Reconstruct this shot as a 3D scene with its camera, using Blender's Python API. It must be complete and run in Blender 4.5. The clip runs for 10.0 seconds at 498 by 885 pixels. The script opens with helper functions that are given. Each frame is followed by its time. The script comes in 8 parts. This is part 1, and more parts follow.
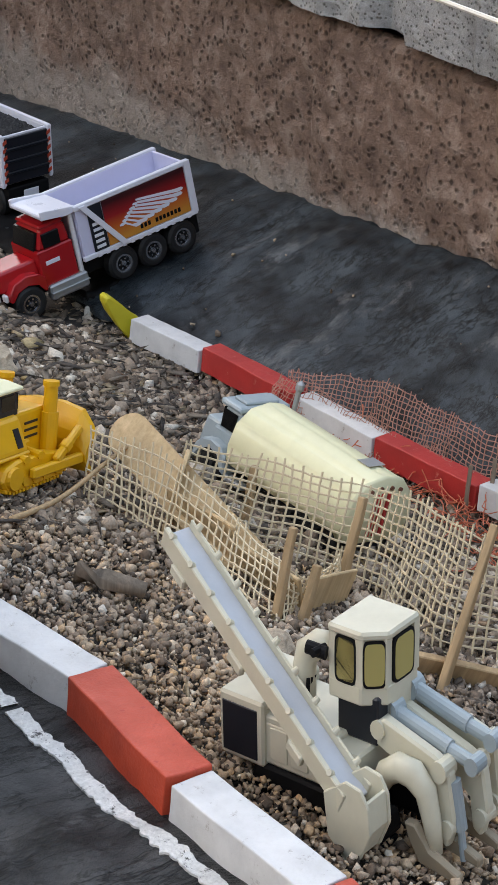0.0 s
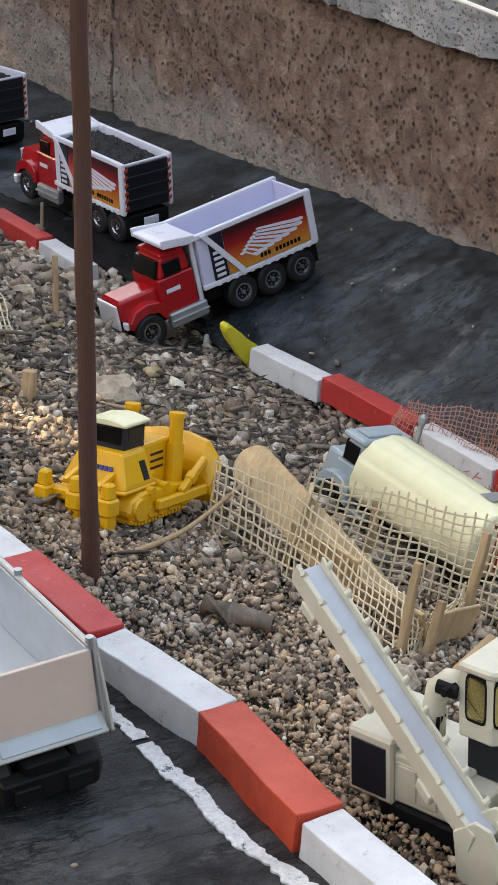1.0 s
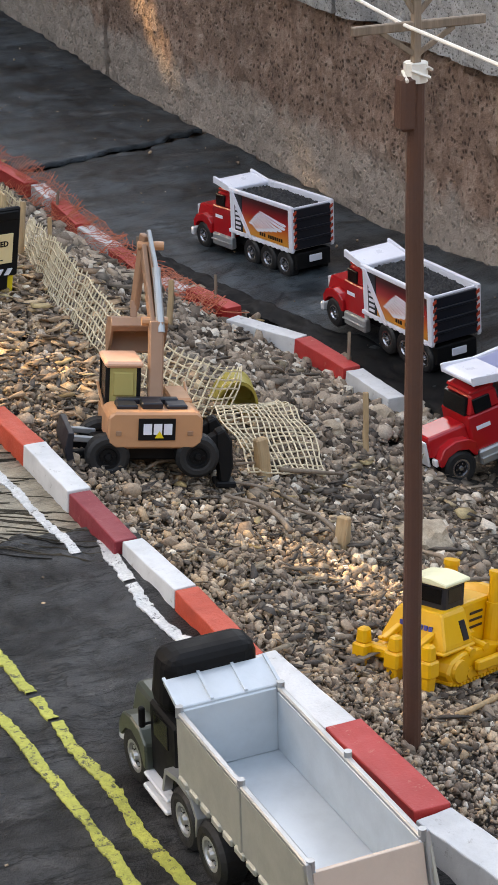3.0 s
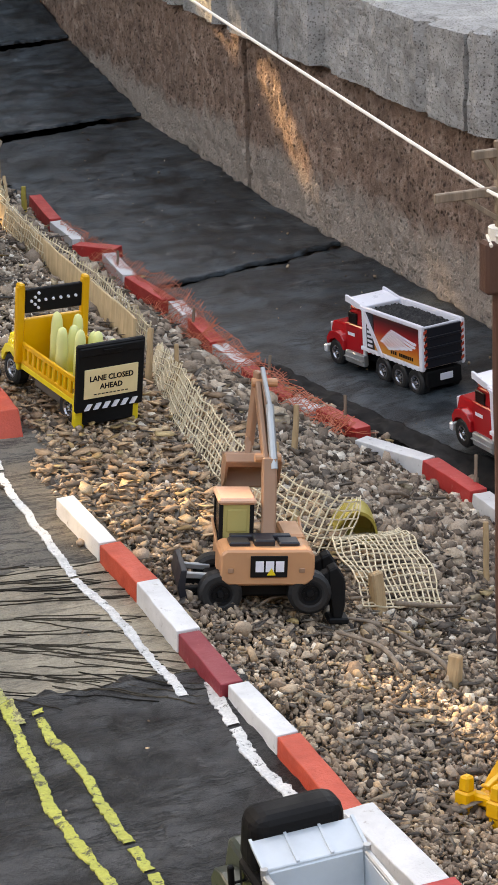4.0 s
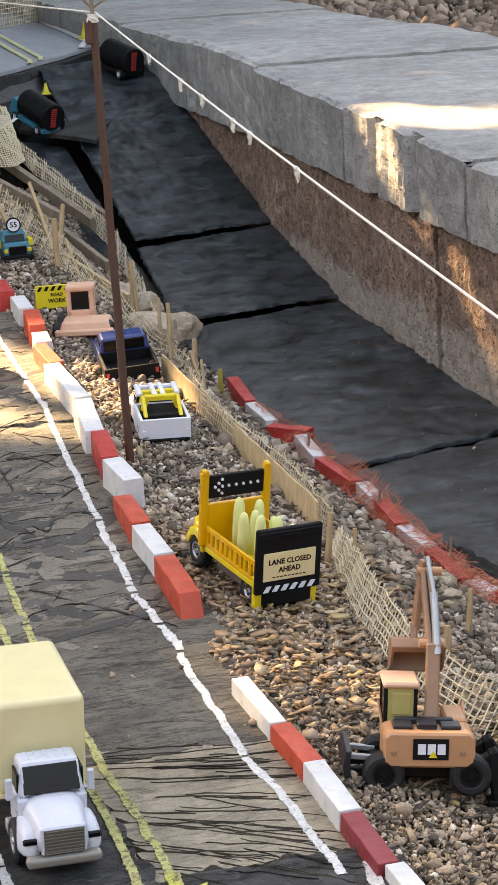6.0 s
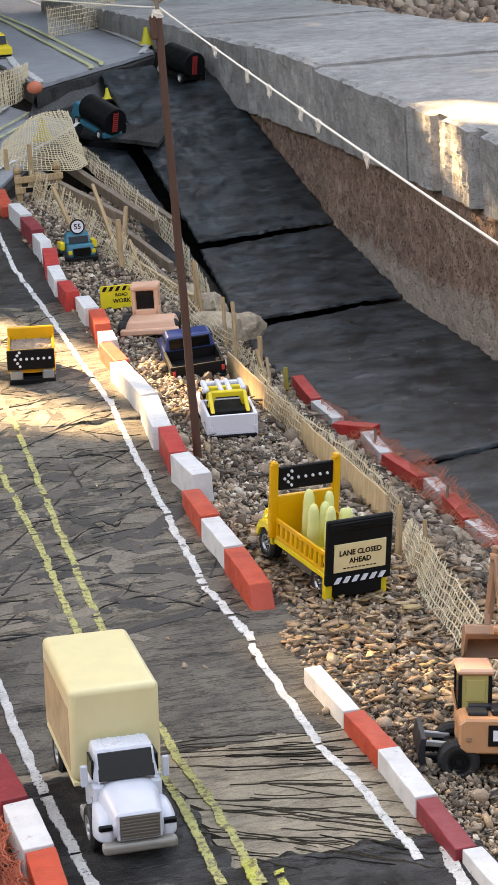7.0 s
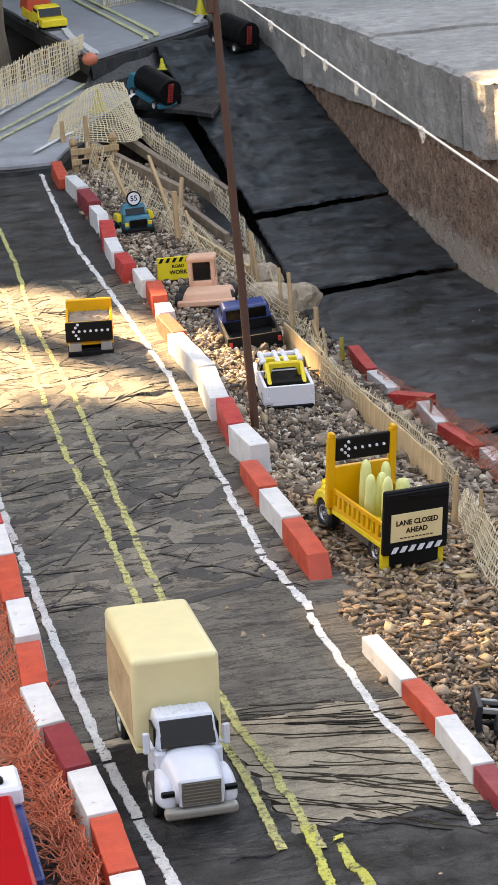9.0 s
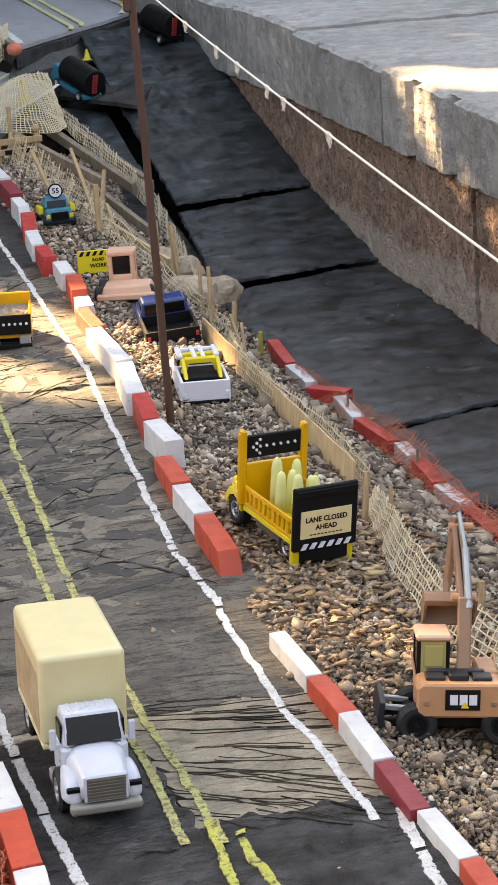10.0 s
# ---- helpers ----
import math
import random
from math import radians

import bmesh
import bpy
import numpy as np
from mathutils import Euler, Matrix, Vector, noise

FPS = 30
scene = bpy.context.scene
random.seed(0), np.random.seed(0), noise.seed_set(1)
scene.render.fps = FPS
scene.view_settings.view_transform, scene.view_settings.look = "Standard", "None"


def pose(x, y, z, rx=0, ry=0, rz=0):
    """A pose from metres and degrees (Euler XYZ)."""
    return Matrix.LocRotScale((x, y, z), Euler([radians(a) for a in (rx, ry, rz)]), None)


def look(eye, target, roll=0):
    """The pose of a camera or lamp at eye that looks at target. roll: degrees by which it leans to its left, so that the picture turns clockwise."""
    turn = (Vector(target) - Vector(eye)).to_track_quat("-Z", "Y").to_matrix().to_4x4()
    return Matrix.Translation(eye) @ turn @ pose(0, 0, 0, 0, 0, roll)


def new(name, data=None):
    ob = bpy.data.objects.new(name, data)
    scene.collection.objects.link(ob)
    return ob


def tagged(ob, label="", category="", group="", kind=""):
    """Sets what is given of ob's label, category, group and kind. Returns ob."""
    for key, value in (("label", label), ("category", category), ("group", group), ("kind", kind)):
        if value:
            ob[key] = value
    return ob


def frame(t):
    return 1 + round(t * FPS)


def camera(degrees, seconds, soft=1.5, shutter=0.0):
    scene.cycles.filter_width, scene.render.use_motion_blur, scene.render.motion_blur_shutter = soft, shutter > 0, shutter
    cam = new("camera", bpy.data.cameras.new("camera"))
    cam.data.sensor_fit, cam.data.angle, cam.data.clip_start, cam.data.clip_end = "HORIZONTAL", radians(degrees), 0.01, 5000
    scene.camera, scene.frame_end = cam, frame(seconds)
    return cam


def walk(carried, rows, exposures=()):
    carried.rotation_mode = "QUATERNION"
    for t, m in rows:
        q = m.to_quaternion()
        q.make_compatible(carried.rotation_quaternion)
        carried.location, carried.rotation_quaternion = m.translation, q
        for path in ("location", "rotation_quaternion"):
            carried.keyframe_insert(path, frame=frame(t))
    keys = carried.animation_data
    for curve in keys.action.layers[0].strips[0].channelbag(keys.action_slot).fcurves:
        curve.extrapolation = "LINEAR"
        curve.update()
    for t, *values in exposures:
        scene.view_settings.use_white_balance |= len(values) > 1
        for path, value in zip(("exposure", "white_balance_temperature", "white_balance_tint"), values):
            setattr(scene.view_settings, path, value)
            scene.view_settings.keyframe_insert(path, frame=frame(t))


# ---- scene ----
cam = camera(13.51, 10.0, soft=0.9)
EXPOSURES = [(0.0, 3.03, 9000, 11), (2.5, 3.18, 9250, 12), (4.2, 3.35, 10000, 14), (6.5, 3.38, 10000, 15), (10.0, 3.38, 10000, 15)]
walk(cam, [
    (0.0, look((0.0496, 0.0480, 0.3341), (0.5696, 0.7938, -0.0824), 2.69)),
    (0.5, look((0.0475, 0.0491, 0.3398), (0.5484, 0.8102, -0.0723), 2.31)),
    (1.0, look((0.0412, 0.0521, 0.3407), (0.5221, 0.8269, -0.0698), 2.05)),
    (1.5, look((0.0390, 0.0588, 0.3409), (0.4966, 0.8489, -0.0670), 1.64)),
    (2.0, look((0.0328, 0.0684, 0.3434), (0.4649, 0.8759, -0.0582), 1.32)),
    (2.5, look((0.0339, 0.0721, 0.3532), (0.4366, 0.9000, -0.0372), 0.73)),
    (2.7, look((0.0317, 0.0744, 0.3565), (0.4216, 0.9110, -0.0282), 0.33)),
    (3.8, look((0.0528, 0.0692, 0.3859), (0.3697, 0.9529, 0.0415), -1.57)),
    (4.0, look((0.0583, 0.0679, 0.3880), (0.3613, 0.9597, 0.0519), -2.00)),
    (4.5, look((0.0624, 0.0661, 0.3910), (0.3282, 0.9774, 0.0766), -3.16)),
    (5.0, look((0.0671, 0.0572, 0.3950), (0.3063, 0.9835, 0.1040), -3.68)),
    (5.2, look((0.0639, 0.0487, 0.4022), (0.2988, 0.9787, 0.1195), -3.04)),
    (6.3, look((0.0680, 0.0175, 0.4117), (0.2778, 0.9626, 0.1610), -3.58)),
    (6.5, look((0.0658, 0.0176, 0.4105), (0.2707, 0.9640, 0.1610), -3.70)),
    (7.0, look((0.0613, 0.0216, 0.4009), (0.2502, 0.9713, 0.1509), -4.14)),
    (7.5, look((0.0596, 0.0257, 0.3998), (0.2344, 0.9776, 0.1479), -4.44)),
    (8.0, look((0.0573, 0.0241, 0.4025), (0.2204, 0.9773, 0.1480), -4.72)),
    (8.5, look((0.0590, 0.0158, 0.4053), (0.2176, 0.9689, 0.1476), -4.85)),
    (9.0, look((0.0578, 0.0092, 0.4066), (0.2191, 0.9605, 0.1439), -4.80)),
    (9.5, look((0.0650, -0.0041, 0.4129), (0.2388, 0.9438, 0.1457), -4.53)),
    (10.0, look((0.0667, -0.0057, 0.4163), (0.2598, 0.9372, 0.1449), -4.05)),
], EXPOSURES)

# ---- sky and sun ----
SUN_AZ, SUN_EL = 28.0, 33.0        # degrees: the sun stands far down the road, to the left of it
world = bpy.data.worlds.new("sky")
scene.world = world
world.use_nodes = True
wt = world.node_tree
sky = wt.nodes.new("ShaderNodeTexSky")
sky.sky_type, sky.sun_disc = "NISHITA", False
sky.sun_elevation, sky.sun_rotation = radians(SUN_EL), radians(-SUN_AZ)
sky.air_density, sky.dust_density, sky.ozone_density = 1.0, 2.0, 0.6
wt.links.new(sky.outputs[0], wt.nodes["Background"].inputs[0])
wt.nodes["Background"].inputs[1].default_value = 0.10
sun_data = bpy.data.lights.new("sun", "SUN")
sun_data.energy, sun_data.angle, sun_data.color = 3.0, radians(0.6), (1.0, 0.82, 0.58)
sun = new("sun", sun_data)
SUN_DIR = Vector((-math.sin(radians(SUN_AZ)) * math.cos(radians(SUN_EL)), math.cos(radians(SUN_AZ)) * math.cos(radians(SUN_EL)), math.sin(radians(SUN_EL))))
sun.matrix_world = look(SUN_DIR * 5, (0, 0, 0))


# ---- materials ----
def links(m):
    m.use_nodes = True
    return m.node_tree.nodes, m.node_tree.links, m.node_tree.nodes["Principled BSDF"]


def noise_tex(ns, ls, coord, scale, detail=4.0, rough=0.6):
    n = ns.new("ShaderNodeTexNoise")
    n.inputs["Scale"].default_value, n.inputs["Detail"].default_value, n.inputs["Roughness"].default_value = scale, detail, rough
    ls.new(coord, n.inputs["Vector"])
    return n.outputs["Fac"]


def ramp(ns, ls, fac, stops):
    r = ns.new("ShaderNodeValToRGB")
    e = r.color_ramp.elements
    while len(e) < len(stops):
        e.new(0.5)
    for el, (p, c) in zip(e, stops):
        el.position, el.color = p, (*c, 1)
    ls.new(fac, r.inputs[0])
    return r.outputs["Color"]


def mix(ns, ls, fac, a, b, mode="MIX"):
    n = ns.new("ShaderNodeMix")
    n.data_type, n.blend_type = "RGBA", mode
    for sock, v in ((n.inputs[0], fac), (n.inputs[6], a), (n.inputs[7], b)):
        if isinstance(v, (int, float)):
            sock.default_value = v
        elif isinstance(v, tuple):
            sock.default_value = (*v, 1)
        else:
            ls.new(v, sock)
    return n.outputs[2]


def coords(ns, world_space=False):
    if world_space:
        return ns.new("ShaderNodeNewGeometry").outputs["Position"]
    return ns.new("ShaderNodeTexCoord").outputs["Object"]


def bump(ns, ls, b, height, strength, dist):
    n = ns.new("ShaderNodeBump")
    n.inputs["Strength"].default_value, n.inputs["Distance"].default_value = strength, dist
    ls.new(height, n.inputs["Height"])
    ls.new(n.outputs[0], b.inputs["Normal"])


def paint(name, c, rough=0.4, metal=0.0, dirt=0.35, relief=0.15, scuff=None, shine=0.5):
    """Toy paint or plastic: colour with grime in blotches, fine grain and uneven gloss."""
    m = bpy.data.materials.new(name)
    ns, ls, b = links(m)
    co = coords(ns)
    big, fine = noise_tex(ns, ls, co, 55, 5, 0.65), noise_tex(ns, ls, co, 900, 3)
    dark = tuple(v * 0.62 + 0.012 for v in c)
    blot = ramp(ns, ls, big, [(0.40, (0, 0, 0)), (0.72, (dirt, dirt, dirt))])
    col = mix(ns, ls, blot, c, dark)
    if scuff:
        sc = ramp(ns, ls, noise_tex(ns, ls, co, 190, 6, 0.75), [(0.60, (0, 0, 0)), (0.68, (0.8, 0.8, 0.8))])
        col = mix(ns, ls, sc, col, scuff)
    ls.new(col, b.inputs["Base Color"])
    r = ramp(ns, ls, big, [(0.3, (rough * 0.8,) * 3), (0.75, (min(1, rough * 1.45),) * 3)])
    ls.new(r, b.inputs["Roughness"])
    b.inputs["Metallic"].default_value = metal
    b.inputs["Specular IOR Level"].default_value = shine
    bump(ns, ls, b, fine, relief, 0.0004)
    return m


def rocky(name, stops, scale=120, rough=0.85, relief=0.6, dist=0.002, pits=None, fine=1400, world_space=False, dust=None):
    m = bpy.data.materials.new(name)
    ns, ls, b = links(m)
    co = coords(ns, world_space)
    a, f = noise_tex(ns, ls, co, scale, 7, 0.7), noise_tex(ns, ls, co, fine, 4, 0.7)
    large = noise_tex(ns, ls, co, scale / 9, 4, 0.6)
    col = ramp(ns, ls, a, stops)
    col = mix(ns, ls, 0.55, col, ramp(ns, ls, large, [(0.3, (0.55, 0.54, 0.53)), (0.7, (1.25, 1.22, 1.18))]), "MULTIPLY")
    col = mix(ns, ls, 0.5, col, ramp(ns, ls, f, [(0.3, (0.5, 0.5, 0.5)), (0.7, (1.4, 1.4, 1.4))]), "MULTIPLY")
    h = a
    if pits:
        v = ns.new("ShaderNodeTexVoronoi")
        v.inputs["Scale"].default_value = pits
        ls.new(co, v.inputs["Vector"])
        # Pits also darken the colour, putting the hollows' shade into it.
        pm = ramp(ns, ls, v.outputs["Distance"], [(0.16, (0.30, 0.28, 0.26)), (0.38, (1, 1, 1))])
        col = mix(ns, ls, 0.8, col, pm, "MULTIPLY")
        h = mix(ns, ls, 0.7, a, pm, "MULTIPLY")
    if dust:
        sep = ns.new("ShaderNodeSeparateXYZ")
        ls.new(co, sep.inputs[0])
        edge = ns.new("ShaderNodeMath")
        edge.operation, edge.inputs[1].default_value = "MULTIPLY_ADD", -11.0
        ls.new(sep.outputs["Z"], edge.inputs[0])
        ls.new(noise_tex(ns, ls, co, 14, 6, 0.7), edge.inputs[2])
        veil = ramp(ns, ls, edge.outputs[0], [(0.80, (0, 0, 0)), (1.0, (0.55, 0.55, 0.55))])
        col = mix(ns, ls, veil, col, mix(ns, ls, 0.6, dust, ramp(ns, ls, f, [(0.3, (0.5, 0.5, 0.5)), (0.7, (1.3, 1.3, 1.3))]), "MULTIPLY"))
    ls.new(col, b.inputs["Base Color"])
    b.inputs["Roughness"].default_value = rough
    bump(ns, ls, b, h, relief, dist)
    return m


def by_island(name, stops, rough=0.85, grain=700, tint=None, relief=0.5, dist=0.0008):
    """For many loose pieces in one mesh: a colour for each piece, grain on top."""
    m = bpy.data.materials.new(name)
    ns, ls, b = links(m)
    geo = ns.new("ShaderNodeNewGeometry")
    col = ramp(ns, ls, geo.outputs["Random Per Island"], stops)
    f = noise_tex(ns, ls, geo.outputs["Position"], grain, 5, 0.7)
    col = mix(ns, ls, 0.7, col, ramp(ns, ls, f, [(0.3, (0.55, 0.55, 0.55)), (0.7, (1.35, 1.35, 1.35))]), "MULTIPLY")
    if tint:
        large = noise_tex(ns, ls, geo.outputs["Position"], 9, 3)
        col = mix(ns, ls, 0.8, col, ramp(ns, ls, large, tint), "MULTIPLY")
    ls.new(col, b.inputs["Base Color"])
    b.inputs["Roughness"].default_value = rough
    bump(ns, ls, b, f, relief, dist)
    return m


def glassy(name, c, rough=0.08):
    m = bpy.data.materials.new(name)
    ns, ls, b = links(m)
    b.inputs["Base Color"].default_value, b.inputs["Roughness"].default_value = (*c, 1), rough
    b.inputs["Specular IOR Level"].default_value = 0.3
    return m


def wood(name, c0, c1, scale=400):
    m = bpy.data.materials.new(name)
    ns, ls, b = links(m)
    co = coords(ns)
    mp = ns.new("ShaderNodeMapping")
    mp.inputs["Scale"].default_value = (1, 1, 0.08)
    ls.new(co, mp.inputs[0])
    f = noise_tex(ns, ls, mp.outputs[0], scale, 5, 0.7)
    g = noise_tex(ns, ls, co, 60, 3)
    col = ramp(ns, ls, f, [(0.3, c0), (0.7, c1)])
    col = mix(ns, ls, 0.5, col, ramp(ns, ls, g, [(0.3, (0.6, 0.58, 0.55)), (0.7, (1.15, 1.1, 1.05))]), "MULTIPLY")
    ls.new(col, b.inputs["Base Color"])
    b.inputs["Roughness"].default_value = 0.75
    bump(ns, ls, b, f, 0.4, 0.0006)
    return m


def road_mat(name, stops, crease, wave_scale, rough=0.62, scuffs=0.5, gloss=0.3, grain=0.25, relief=0.9):
    """Tar paper and tape: blotches, creases across shaded by colour, pale scuffs."""
    m = bpy.data.materials.new(name)
    ns, ls, b = links(m)
    co = coords(ns, True)
    a, f = noise_tex(ns, ls, co, 26, 7, 0.7), noise_tex(ns, ls, co, 900, 4, 0.7)
    mp = ns.new("ShaderNodeMapping")
    mp.inputs["Scale"].default_value = (grain, 1.0, 1.0)
    mp.inputs["Rotation"].default_value = (0, 0, 0.5 if grain > 0.4 else 0.0)
    ls.new(co, mp.inputs[0])
    st = noise_tex(ns, ls, mp.outputs[0], wave_scale, 6, 0.75)
    col = ramp(ns, ls, a, stops)
    col = mix(ns, ls, 0.6, col, ramp(ns, ls, f, [(0.3, (0.65, 0.65, 0.65)), (0.7, (1.3, 1.3, 1.3))]), "MULTIPLY")
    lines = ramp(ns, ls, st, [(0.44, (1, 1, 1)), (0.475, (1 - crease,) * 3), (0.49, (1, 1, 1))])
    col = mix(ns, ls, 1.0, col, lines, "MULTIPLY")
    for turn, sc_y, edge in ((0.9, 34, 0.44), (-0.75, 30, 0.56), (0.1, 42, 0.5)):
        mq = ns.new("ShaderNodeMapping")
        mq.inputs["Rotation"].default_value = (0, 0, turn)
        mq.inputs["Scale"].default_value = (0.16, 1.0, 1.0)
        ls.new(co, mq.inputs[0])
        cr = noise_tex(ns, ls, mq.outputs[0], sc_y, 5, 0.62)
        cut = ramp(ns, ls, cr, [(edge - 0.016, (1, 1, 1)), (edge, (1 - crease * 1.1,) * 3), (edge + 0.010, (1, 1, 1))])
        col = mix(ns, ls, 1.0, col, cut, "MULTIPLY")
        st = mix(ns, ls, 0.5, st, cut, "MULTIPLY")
    sc = ramp(ns, ls, noise_tex(ns, ls, mp.outputs[0], wave_scale * 0.8, 8, 0.8), [(0.58, (0, 0, 0)), (0.74, (scuffs,) * 3)])
    col = mix(ns, ls, sc, col, (0.22, 0.215, 0.21))
    ls.new(col, b.inputs["Base Color"])
    ls.new(ramp(ns, ls, a, [(0.3, (rough * 0.75,) * 3), (0.7, (min(1, rough * 1.3),) * 3)]), b.inputs["Roughness"])
    b.inputs["Specular IOR Level"].default_value = gloss
    bump(ns, ls, b, mix(ns, ls, 0.4, st, f), relief, 0.003)
    return m


ASPHALT = road_mat("black_tar_paper", [(0.36, (0.004, 0.004, 0.005)), (0.66, (0.076, 0.076, 0.076))], 0.75, 60, 0.42, 0.6, 0.3, 0.5)
TAPE = road_mat("grey_tape_road", [(0.28, (0.085, 0.073, 0.058)), (0.55, (0.23, 0.195, 0.148)), (0.75, (0.40, 0.335, 0.25))], 0.85, 95, 0.45, 0.5, 0.3, 0.45)
WRINKLE_TAPE = road_mat("tan_wrinkled_tape", [(0.28, (0.19, 0.162, 0.122)), (0.55, (0.42, 0.35, 0.255)), (0.75, (0.54, 0.45, 0.325))], 0.32, 95, 0.5, 0.5, 0.3, 0.42)
TAPE_DARK = road_mat("dark_tape_road", [(0.28, (0.055, 0.050, 0.044)), (0.7, (0.21, 0.185, 0.148))], 0.6, 60, 0.62, 0.5, 0.3, 0.6)
LOWER = road_mat("slate_tar_paper", [(0.36, (0.006, 0.009, 0.012)), (0.66, (0.074, 0.091, 0.101))], 0.7, 26, 0.40, 0.9, 0.3, 0.55, 0.4)
FAR_ROAD = road_mat("grey_road_sheet", [(0.3, (0.25, 0.255, 0.27)), (0.7, (0.40, 0.405, 0.42))], 0.1, 30, 0.6, 0.2)


def strip_mat():
    m = bpy.data.materials.new("tape_strip")
    ns, ls, b = links(m)
    info = ns.new("ShaderNodeObjectInfo")
    co = coords(ns, True)
    col = ramp(ns, ls, info.outputs["Random"], [(0.0, (0.030, 0.028, 0.026)), (0.35, (0.075, 0.067, 0.057)), (0.75, (0.145, 0.124, 0.098)), (1.0, (0.205, 0.175, 0.135))])
    f = noise_tex(ns, ls, co, 420, 5, 0.75)
    col = mix(ns, ls, 0.8, col, ramp(ns, ls, f, [(0.3, (0.45, 0.45, 0.45)), (0.7, (1.5, 1.5, 1.5))]), "MULTIPLY")
    ls.new(col, b.inputs["Base Color"])
    b.inputs["Roughness"].default_value = 0.6
    bump(ns, ls, b, f, 0.5, 0.001)
    return m


STRIPS = strip_mat()
# Dark tones for tape folds; the shade inside them is put into the colour.
FOLD = road_mat("brown_fold_shade", [(0.3, (0.045, 0.038, 0.029)), (0.7, (0.13, 0.108, 0.08))], 0.3, 70, 0.7, 0.1, 0.15)
CREASE = road_mat("black_crease_shade", [(0.3, (0.010, 0.009, 0.008)), (0.7, (0.040, 0.036, 0.030))], 0.3, 70, 0.7, 0.1, 0.15)
SOIL = rocky("dark_soil", [(0.3, (0.020, 0.016, 0.013)), (0.7, (0.075, 0.060, 0.048))], 60, 0.95, 0.8, 0.004, None, 1400, True)
WALLROCK = rocky("red_brown_block", [(0.25, (0.12, 0.070, 0.051)), (0.5, (0.30, 0.188, 0.138)), (0.75, (0.50, 0.37, 0.295))], 60, 0.92, 1.0, 0.006, 190, dust=(0.47, 0.41, 0.35))
CAPROCK = rocky("grey_cap_block", [(0.25, (0.21, 0.20, 0.19)), (0.5, (0.36, 0.35, 0.335)), (0.75, (0.52, 0.50, 0.48))], 40, 0.9, 0.7, 0.003, 400)
GRAVEL = by_island("gravel_stone", [(0.0, (0.07, 0.052, 0.040)), (0.22, (0.22, 0.160, 0.118)), (0.5, (0.41, 0.31, 0.228)), (0.78, (0.55, 0.43, 0.32)), (0.90, (0.58, 0.39, 0.23)), (1.0, (0.80, 0.73, 0.63))], 0.9, 900, [(0.35, (0.72, 0.73, 0.75)), (0.65, (1.15, 1.03, 0.88))])
GREYSTONE = by_island("grey_gravel_stone", [(0.0, (0.06, 0.044, 0.033)), (0.25, (0.185, 0.136, 0.100)), (0.55, (0.355, 0.268, 0.198)), (0.82, (0.49, 0.385, 0.292)), (1.0, (0.74, 0.67, 0.57))], 0.9, 900, [(0.35, (0.80, 0.80, 0.80)), (0.65, (1.08, 1.03, 0.96))])
TAN = by_island("tan_bark_chip", [(0.0, (0.13, 0.085, 0.055)), (0.4, (0.33, 0.21, 0.125)), (0.8, (0.52, 0.325, 0.18)), (1.0, (0.66, 0.46, 0.27))], 0.85, 900)
CHIPS = by_island("bark_chip", [(0.0, (0.05, 0.04, 0.033)), (0.5, (0.14, 0.11, 0.085)), (0.85, (0.24, 0.19, 0.14)), (1.0, (0.36, 0.27, 0.16))], 0.9, 900)
LAVA = by_island("lava_rock", [(0.0, (0.13, 0.085, 0.065)), (0.5, (0.27, 0.185, 0.135)), (1.0, (0.44, 0.33, 0.25))], 0.95, 500)
LEAF = by_island("dry_leaf", [(0.0, (0.24, 0.14, 0.055)), (0.6, (0.38, 0.25, 0.10)), (1.0, (0.50, 0.37, 0.19))], 0.7, 500)
K_RED = paint("kerb_red", (0.52, 0.036, 0.032), 0.45, 0, 0.5, 0.3, (0.55, 0.20, 0.15))
K_ORANGE = paint("kerb_orange", (0.57, 0.067, 0.03), 0.5, 0, 0.72, 0.6, (0.42, 0.035, 0.025))
K_CRIMSON = paint("kerb_crimson", (0.26, 0.022, 0.032), 0.5, 0, 0.5, 0.3, (0.40, 0.10, 0.10))
K_WHITE = paint("kerb_white", (0.66, 0.655, 0.645), 0.55, 0, 0.6, 0.5, (0.30, 0.27, 0.24))


def line_mat(name, c, worn, under):
    """Brushed paint worn through to the road in flecks and scratches."""
    m = bpy.data.materials.new(name)
    ns, ls, b = links(m)
    co = coords(ns, True)
    big, fine, mid = noise_tex(ns, ls, co, 70, 4, 0.6), noise_tex(ns, ls, co, 700, 4, 0.7), noise_tex(ns, ls, co, 240, 7, 0.8)
    col = mix(ns, ls, ramp(ns, ls, big, [(0.4, (0, 0, 0)), (0.7, (0.6, 0.6, 0.6))]), c, tuple(v * 0.55 for v in c))
    col = mix(ns, ls, 0.6, col, ramp(ns, ls, fine, [(0.3, (0.6, 0.6, 0.6)), (0.7, (1.25, 1.25, 1.25))]), "MULTIPLY")
    col = mix(ns, ls, ramp(ns, ls, mid, [(worn, (0, 0, 0)), (worn + 0.05, (1, 1, 1))]), col, under)
    ls.new(col, b.inputs["Base Color"])
    b.inputs["Roughness"].default_value = 0.7
    bump(ns, ls, b, fine, 0.6, 0.001)
    return m


